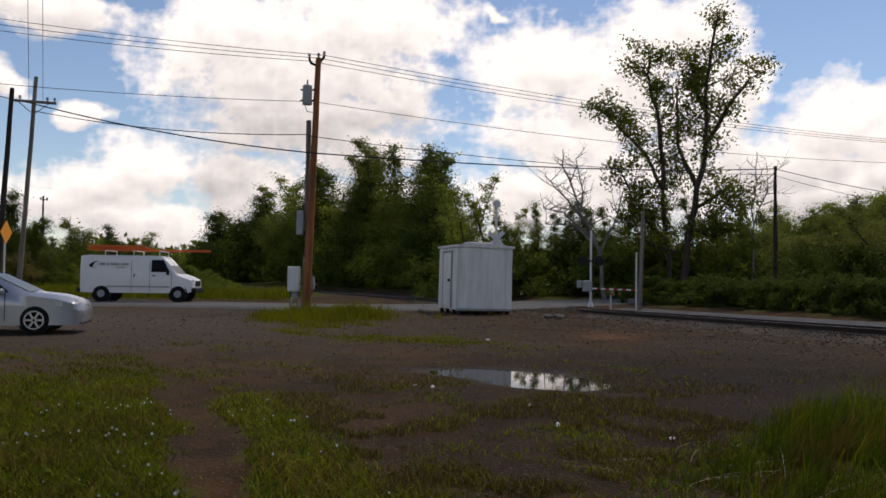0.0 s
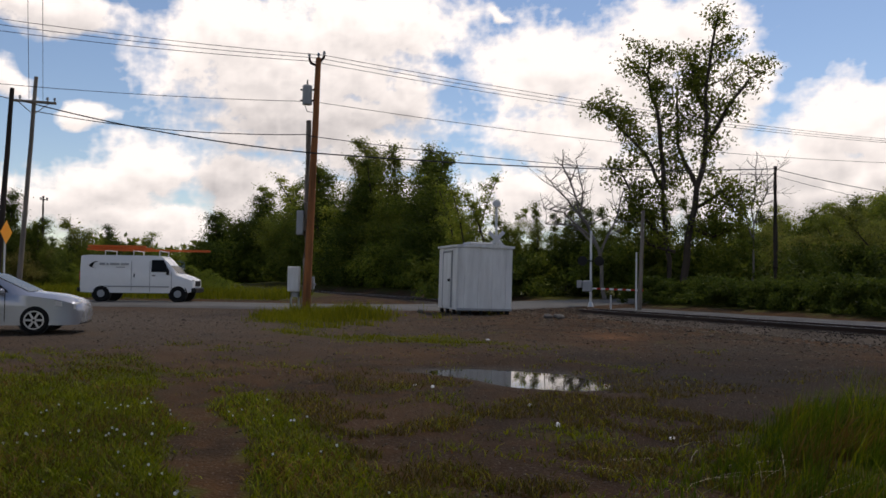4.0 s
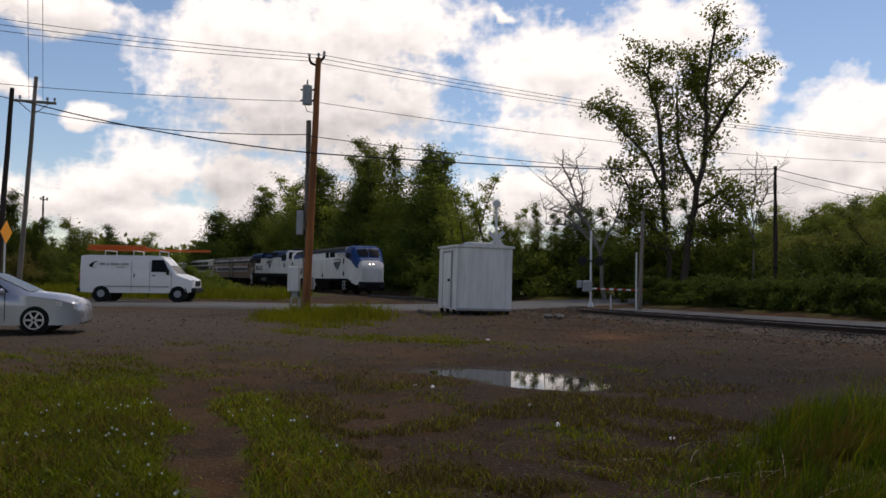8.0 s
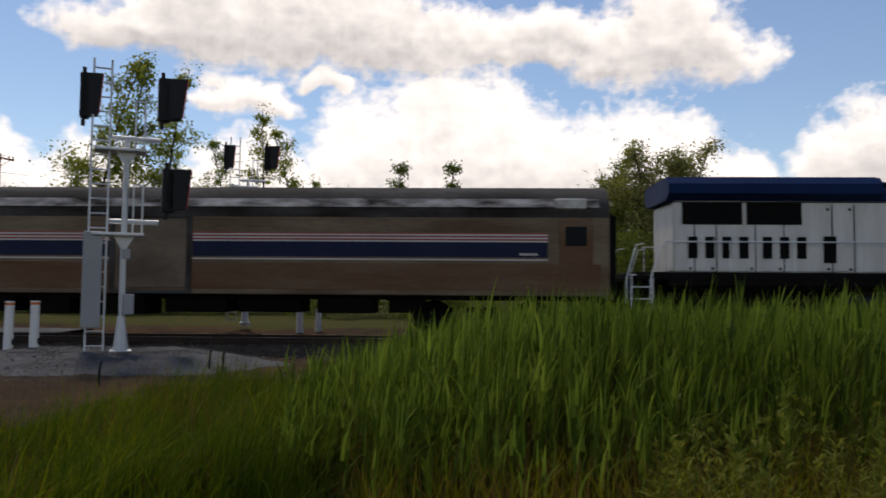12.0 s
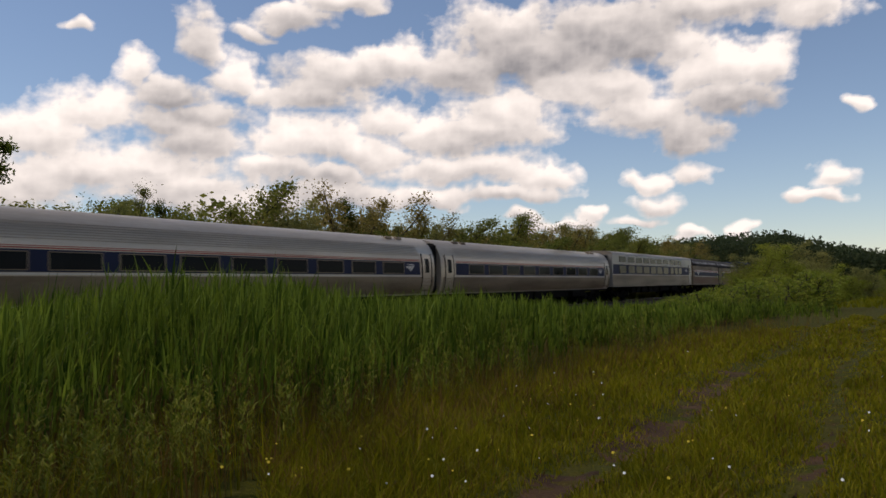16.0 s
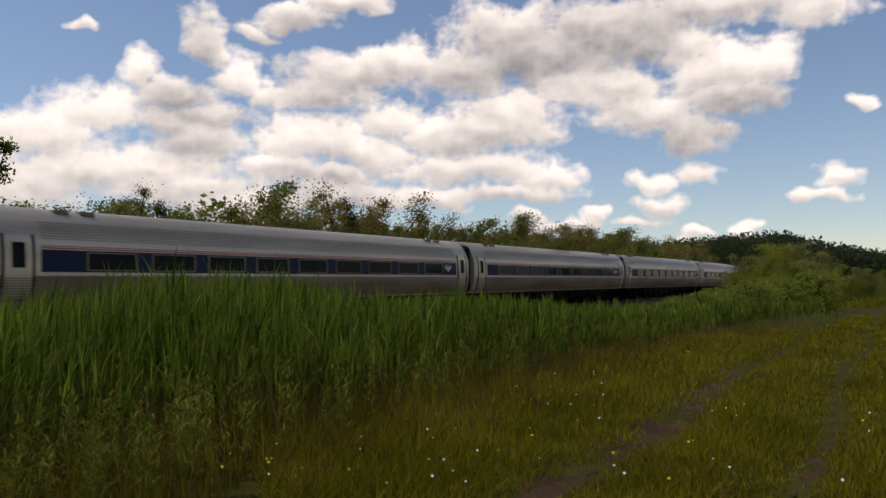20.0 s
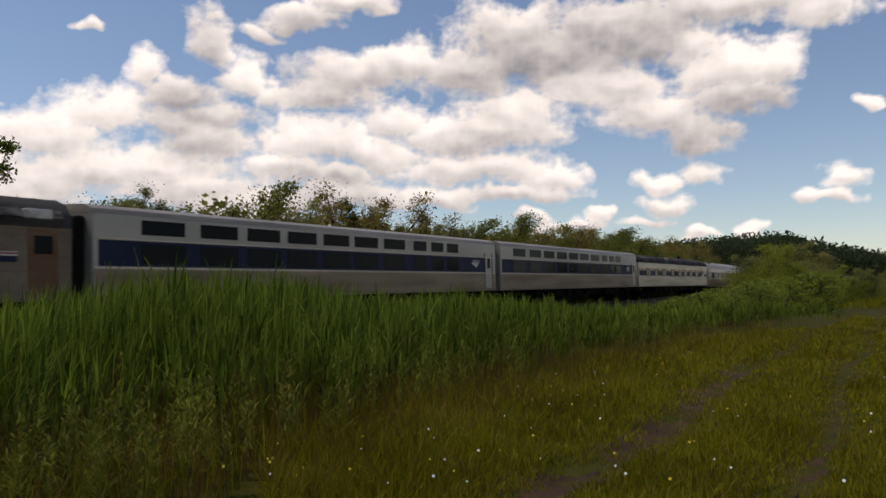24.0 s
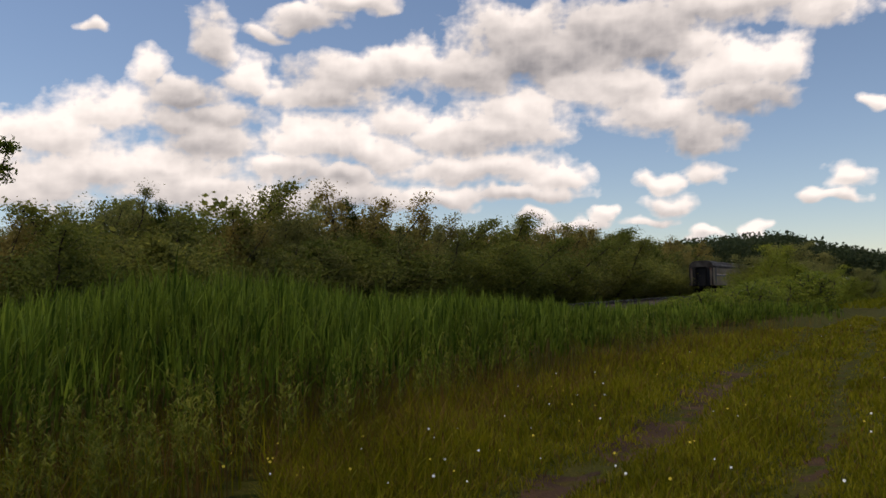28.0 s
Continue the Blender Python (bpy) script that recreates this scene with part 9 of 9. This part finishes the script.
    ct = np.interp(-caz, [11, 16, 22, 30, 45, 55, 66], [0.12, 0.16, 0.38, 0.68, 0.74, 0.85, 1.0]) * (0.75 + 0.35 * wavy(cx, cy, 1.5, 0.3)) * rng.uniform(0.5, 1.25, len(cx)) * np.clip((meadow_edge(caz) - cr) / 1.5, 0.4, 1)
    k = rng.integers(0, len(cx), 50000)
    x, y = cx[k] + rng.normal(0, 0.09, len(k)), cy[k] + rng.normal(0, 0.09, len(k))
    lush = rng.uniform(0, 1, len(cx))[k]
    for lo, hi, m, nm, label in ((0, 0.62, M_ROUGH, "rough_grass", "dark green grass tufts leaning in the wind"), (0.62, 0.9, M_TURF, "rough_grass", "bright green grass tufts leaning in the wind"), (0.9, 1.0, M_GRASSDRY, "dry_grass", "brown dry tufts on the bare dirt")):
        p = (lush >= lo) & (lush < hi)
        v, q = blades(rng, x[p], y[p], ct[k][p] * rng.uniform(0.35, 1.25, p.sum()), rng.uniform(0.006, 0.014, p.sum()), rng.uniform(0.05, 0.9, p.sum()), WIND + rng.normal(0, 1.1, p.sum()), 3)
        stuff(nm, v, q, m, label, "grass")
    # pale dead stalks lying over the weeds
    x, y, az, r = scatter_polar(rng, 26, -9, -24, 5.4, 8.0, 1.0)
    v, q = blades(rng, x, y, rng.uniform(0.12, 0.34, len(x)), np.full(len(x), 0.007), rng.uniform(1.4, 2.6, len(x)), seg=4)
    stuff("dead_stalks", v, q, M_STRAW, "pale dead stalks bent over the weeds", "stalks")
    # reeds
    x, y, az, r = scatter_polar(rng, 21000, -52, -152, 4.6, 34, 1.15)
    s, qd = along(x, y)
    front = np.interp(-az, [52, 60, 80, 100, 108, 117, 125, 133, 140, 148, 152], [6.5, 5.0, 5.3, 7.6, 8.0, 8.7, 11.0, 15.2, 21, 30, 34])
    back = np.interp(-az, [52, 58, 62, 66, 72, 80, 100], [7.5, 9.5, 12.0, 14.0, 17, 19.5, 40])
    keep = (r > front + rng.normal(0, 0.25, len(r))) & (r < back) & (qd < -5.2)
    keep &= rng.uniform(0, 1, len(r)) < np.clip(1.15 - (r - front) / 16, 0.25, 1)
    x, y, az, r, front = x[keep], y[keep], az[keep], r[keep], front[keep]
    level = np.interp(-az, [52, 58, 62, 66, 72, 80, 90, 95, 98.6, 102, 106, 110, 113.5, 116, 118, 122, 126, 130, 134, 142, 152], [-5.5, -4.6, -3.4, -2.3, -1.5, -1.4, -1.3, -0.7, -0.4, 0.2, 0.7, 0.6, 0.5, 0.1, -0.5, -0.8, -0.7, -0.8, -1.4, -1.3, -1.2])
    tall = np.clip(EYE + r * np.tan(np.radians(level)), 0.35, 2.1) / 1.1
    tall = tall * (0.98 + 0.09 * wavy(x, y, 1.6, 1.1) + np.clip(0.1 * rng.normal(0, 1, len(x)), -0.3, 0.2)) * np.clip(0.6 + (r - front) / 2.6, 0.55, 1.0)
    v, q = blades(rng, x, y, tall * 0.92, np.full(len(x), 0.014), rng.uniform(0.02, 0.22, len(x)), WIND + rng.normal(0, 0.7, len(x)), 3)
    stuff("reed_stalks", v, q, M_STALK, "brown and green reed stalks", "reeds")
    vs, qs, k = [], [], 0
    for lv in range(6):
        f = 0.40 + 0.098 * lv
        ln = tall * np.minimum(rng.uniform(0.28, 0.58, len(x)), 1.16 - f + rng.uniform(-0.05, 0.05, len(x)))
        v, q = blades(rng, x + rng.normal(0, 0.015, len(x)), y + rng.normal(0, 0.015, len(x)), ln, rng.uniform(0.015, 0.033, len(x)) * np.clip(r / 9, 1, 1.8), rng.uniform(0.05, 0.75, len(x)) * (1.0 if lv < 4 else 0.45), WIND + rng.normal(0, 1.5, len(x)), 3, lift=height(x, y) + tall * f)
        vs.append(v)
        qs.append(q + k)
        k += len(v)
    stuff("reeds", np.concatenate(vs), np.concatenate(qs), M_REED, "dense stand of tall green reeds", "reeds")
    # brown and green undergrowth at the reeds' foot
    x, y, az, r = scatter_polar(rng, 34000, -58, -150, 4.4, 26, 1.3)
    front = np.interp(-az, [58, 80, 100, 108, 117, 125, 133, 140, 150], [4.4, 4.2, 4.8, 6.0, 7.9, 9.6, 12.0, 17, 24])
    s, qd = along(x, y)
    keep = (r > front) & (r < front + 4.5) & (qd < -5)
    x, y, az, r = x[keep], y[keep], az[keep], r[keep]
    half = rng.uniform(0, 1, len(x)) < 0.5
    for pick, m, nm in ((half, M_GRASSDRY, "dry_grass"), (~half, M_GRASS, "rough_grass")):
        n = pick.sum()
        v, q = blades(rng, x[pick], y[pick], rng.uniform(0.25, 0.75, n), rng.uniform(0.007, 0.015, n), rng.uniform(0.05, 0.6, n), seg=3)
        stuff(nm, v, q, m, "dry brown stalks and grass under the reeds" if m is M_GRASSDRY else "green undergrowth at the reeds' foot", "grass")
    # leafy goldenrod in front of the reeds
    cx, cy, caz, cr = scatter_polar(rng, 2400, -78, -146, 4.6, 22, 1.6)
    front = np.interp(-caz, [58, 80, 100, 108, 117, 125, 133, 140, 150], [4.2, 4.6, 5.3, 6.2, 7.9, 10.0, 13.6, 18, 25])
    keep = (cr > front) & (cr < front + np.interp(-caz, [70, 100, 118, 130, 146], [0.8, 2.4, 1.2, 2.6, 6.0])) & (wavy(cx, cy, 0.8, 2.2) > -0.25)
    cx, cy, cr = cx[keep], cy[keep], cr[keep]
    tall = rng.uniform(0.4, 0.95, len(cx)) * np.clip(cr / 6.5, 0.75, 1.2)
    vs, qs, base = [], [], 0
    k = np.repeat(np.arange(len(cx)), 34)
    f = rng.uniform(0.2, 1.0, len(k))
    v, q = blades(rng, cx[k] + rng.normal(0, 0.02, len(k)), cy[k] + rng.normal(0, 0.02, len(k)), rng.uniform(0.07, 0.14, len(k)) * (1.2 - 0.6 * f), rng.uniform(0.014, 0.024, len(k)), rng.uniform(0.6, 1.6, len(k)), seg=3, lift=height(cx[k], cy[k]) + tall[k] * f)
    stuff("goldenrod", v, q, M_GOLDENROD, "yellow-green leafy weeds before the reeds", "weeds")
    v, q = blades(rng, cx, cy, tall, np.full(len(cx), 0.009), rng.uniform(0, 0.12, len(cx)), seg=3)
    stuff("weed_stems", v, q, M_STALK, "brown stems of the leafy weeds", "weeds")
    # the meadow with its wheel ruts
    x, y, az, r = scatter_polar(rng, 250000, -112, -170, 4.0, 75, 1.9)
    front = np.interp(-az, [112, 117, 125, 133, 140, 150, 160], [7.2, 8.4, 10.2, 13.0, 19, 30, 60])
    gap, out, side = rut_gap(x, y)
    keep = (r < front + 0.6) & (rng.uniform(0, 1, len(x)) < 1 - 0.97 * np.exp(-(gap / np.where(side < -0.8, 0.1, 0.32)) ** 2) * np.clip(0.75 + 0.6 * wavy(x, y, 1.3, 2.0), 0.2, 1) * smooth01(-out, -24, -6))
    x, y, r, gap, side = x[keep], y[keep], r[keep], gap[keep], side[keep]
    tall = (0.14 + 0.12 * smooth01(side, 0.5, 3.0) + 0.07 * wavy(x, y, 1.2, 0.9) + 0.05 * wavy(x, y, 4.0, 0.3)) * np.clip(0.3 + gap, 0.3, 1.2)
    dry = rng.uniform(0, 1, len(x)) < 0.12 + 0.3 * smooth01(side, 0.8, 2.4)
    for pick, m, nm in ((dry, M_GRASSDRY, "meadow_grass"), (~dry, M_GRASS, "meadow_grass")):
        n = pick.sum()
        v, q = blades(rng, x[pick], y[pick], np.maximum(tall[pick], 0.03) * rng.uniform(0.5, 1.5, n), rng.uniform(0.008, 0.017, n) * np.clip(r[pick] / 7, 1, 6), rng.uniform(0.1, 0.9, n), seg=2)
        stuff(nm, v, q, m, "meadow grass, " + ("yellowing" if m is M_GRASSDRY else "green"), "grass")
    # the meadow's far end
    x, y, az, r = scatter_polar(rng, 16000, -149, -172, 55, 170, 1.0)
    v, q = blades(rng, x, y, rng.uniform(0.2, 0.5, len(x)), rng.uniform(0.08, 0.16, len(x)), rng.uniform(0.1, 0.8, len(x)), seg=2)
    stuff("meadow_grass", v, q, M_GRASS, "meadow grass far along the wheel tracks", "grass")
    # clover heads in the turf
    x, y, az, r = scatter_polar(rng, 220, 34, -4, 5.0, 10.0, 0.8)
    keep = (cover(x, y) > 0.55) & (wavy(x, y, 2.2, 1.0) > -0.2)
    x, y = x[keep], y[keep]
    z = height(x, y) + rng.uniform(0.05, 0.1, len(x))
    ang = np.linspace(0, 2 * np.pi, 6)[:-1]
    sz = rng.uniform(0.008, 0.015, len(x))
    vv = np.stack([x[:, None] + np.cos(ang) * sz[:, None], y[:, None] + 0 * ang, z[:, None] + np.sin(ang) * sz[:, None]], -1)
    me = fast_mesh("clover_heads", vv.reshape(-1, 3), np.arange(5 * len(x)).reshape(-1, 5), M_DAISY, False)
    tagged(new("clover_heads", me), "small white clover heads in the turf", "flowers", kind="stuff")
    # flowers
    x, y, az, r = scatter_polar(rng, 1100, -104, -166, 6.0, 30, 1.5)
    front = np.interp(-az, [104, 108, 117, 125, 133, 140, 150, 160], [6.0, 6.4, 8.6, 10.6, 13.5, 20, 30, 60])
    gap, out, side = rut_gap(x, y)
    keep = (r < front) & (gap > 0.3) & (rng.uniform(0, 1, len(x)) < 0.3)
    x, y, r = x[keep], y[keep], r[keep]
    for m, nm, lo, hi, size in ((M_DAISY, "daisies", 0, 0.45, 0.0085), (M_BUTTER, "buttercups", 0.45, 1, 0.009)):
        u = rng.uniform(0, 1, len(x))
        pick = (np.arange(len(x)) / len(x) >= lo) & (np.arange(len(x)) / len(x) < hi)
        px, py = x[pick], y[pick]
        pz = height(px, py) + rng.uniform(0.12, 0.3, len(px))
        ang = np.linspace(0, 2 * np.pi, 7)[:-1]
        sz = size * rng.uniform(0.7, 1.5, len(px))
        far = np.hypot(px, py)
        ux, uy = (px / far)[:, None], (py / far)[:, None]
        sn, cs = np.sin(ang) * sz[:, None], np.cos(ang) * sz[:, None]
        vv = np.stack([px[:, None] - uy * cs + 0.6 * ux * sn, py[:, None] + ux * cs + 0.6 * uy * sn, pz[:, None] + 0.8 * sn], -1)
        v2, q2 = blades(rng, px, py, pz - height(px, py), np.full(len(px), 0.004), np.zeros(len(px)), seg=1)
        stuff(nm, vv.reshape(-1, 3), np.arange(6 * len(px)).reshape(-1, 6), m, "small white daisies in the grass" if m is M_DAISY else "small yellow flowers in the grass", "flowers")
        stuff("flower_stems", v2, q2, M_GRASS, "thin green flower stems", "grass")


build_grass()


def motions():
    for car, mid in TRAIN:
        walk(car, [(t, car_pose(front_at(t) + mid)) for t in CLOCK])
    walk(CLOUD, [(0.0, pose(0, 0, 0, 0, 0, 0.6)), (28.0, pose(0, 0, 0, 0, 0, -1.1))])


motions()
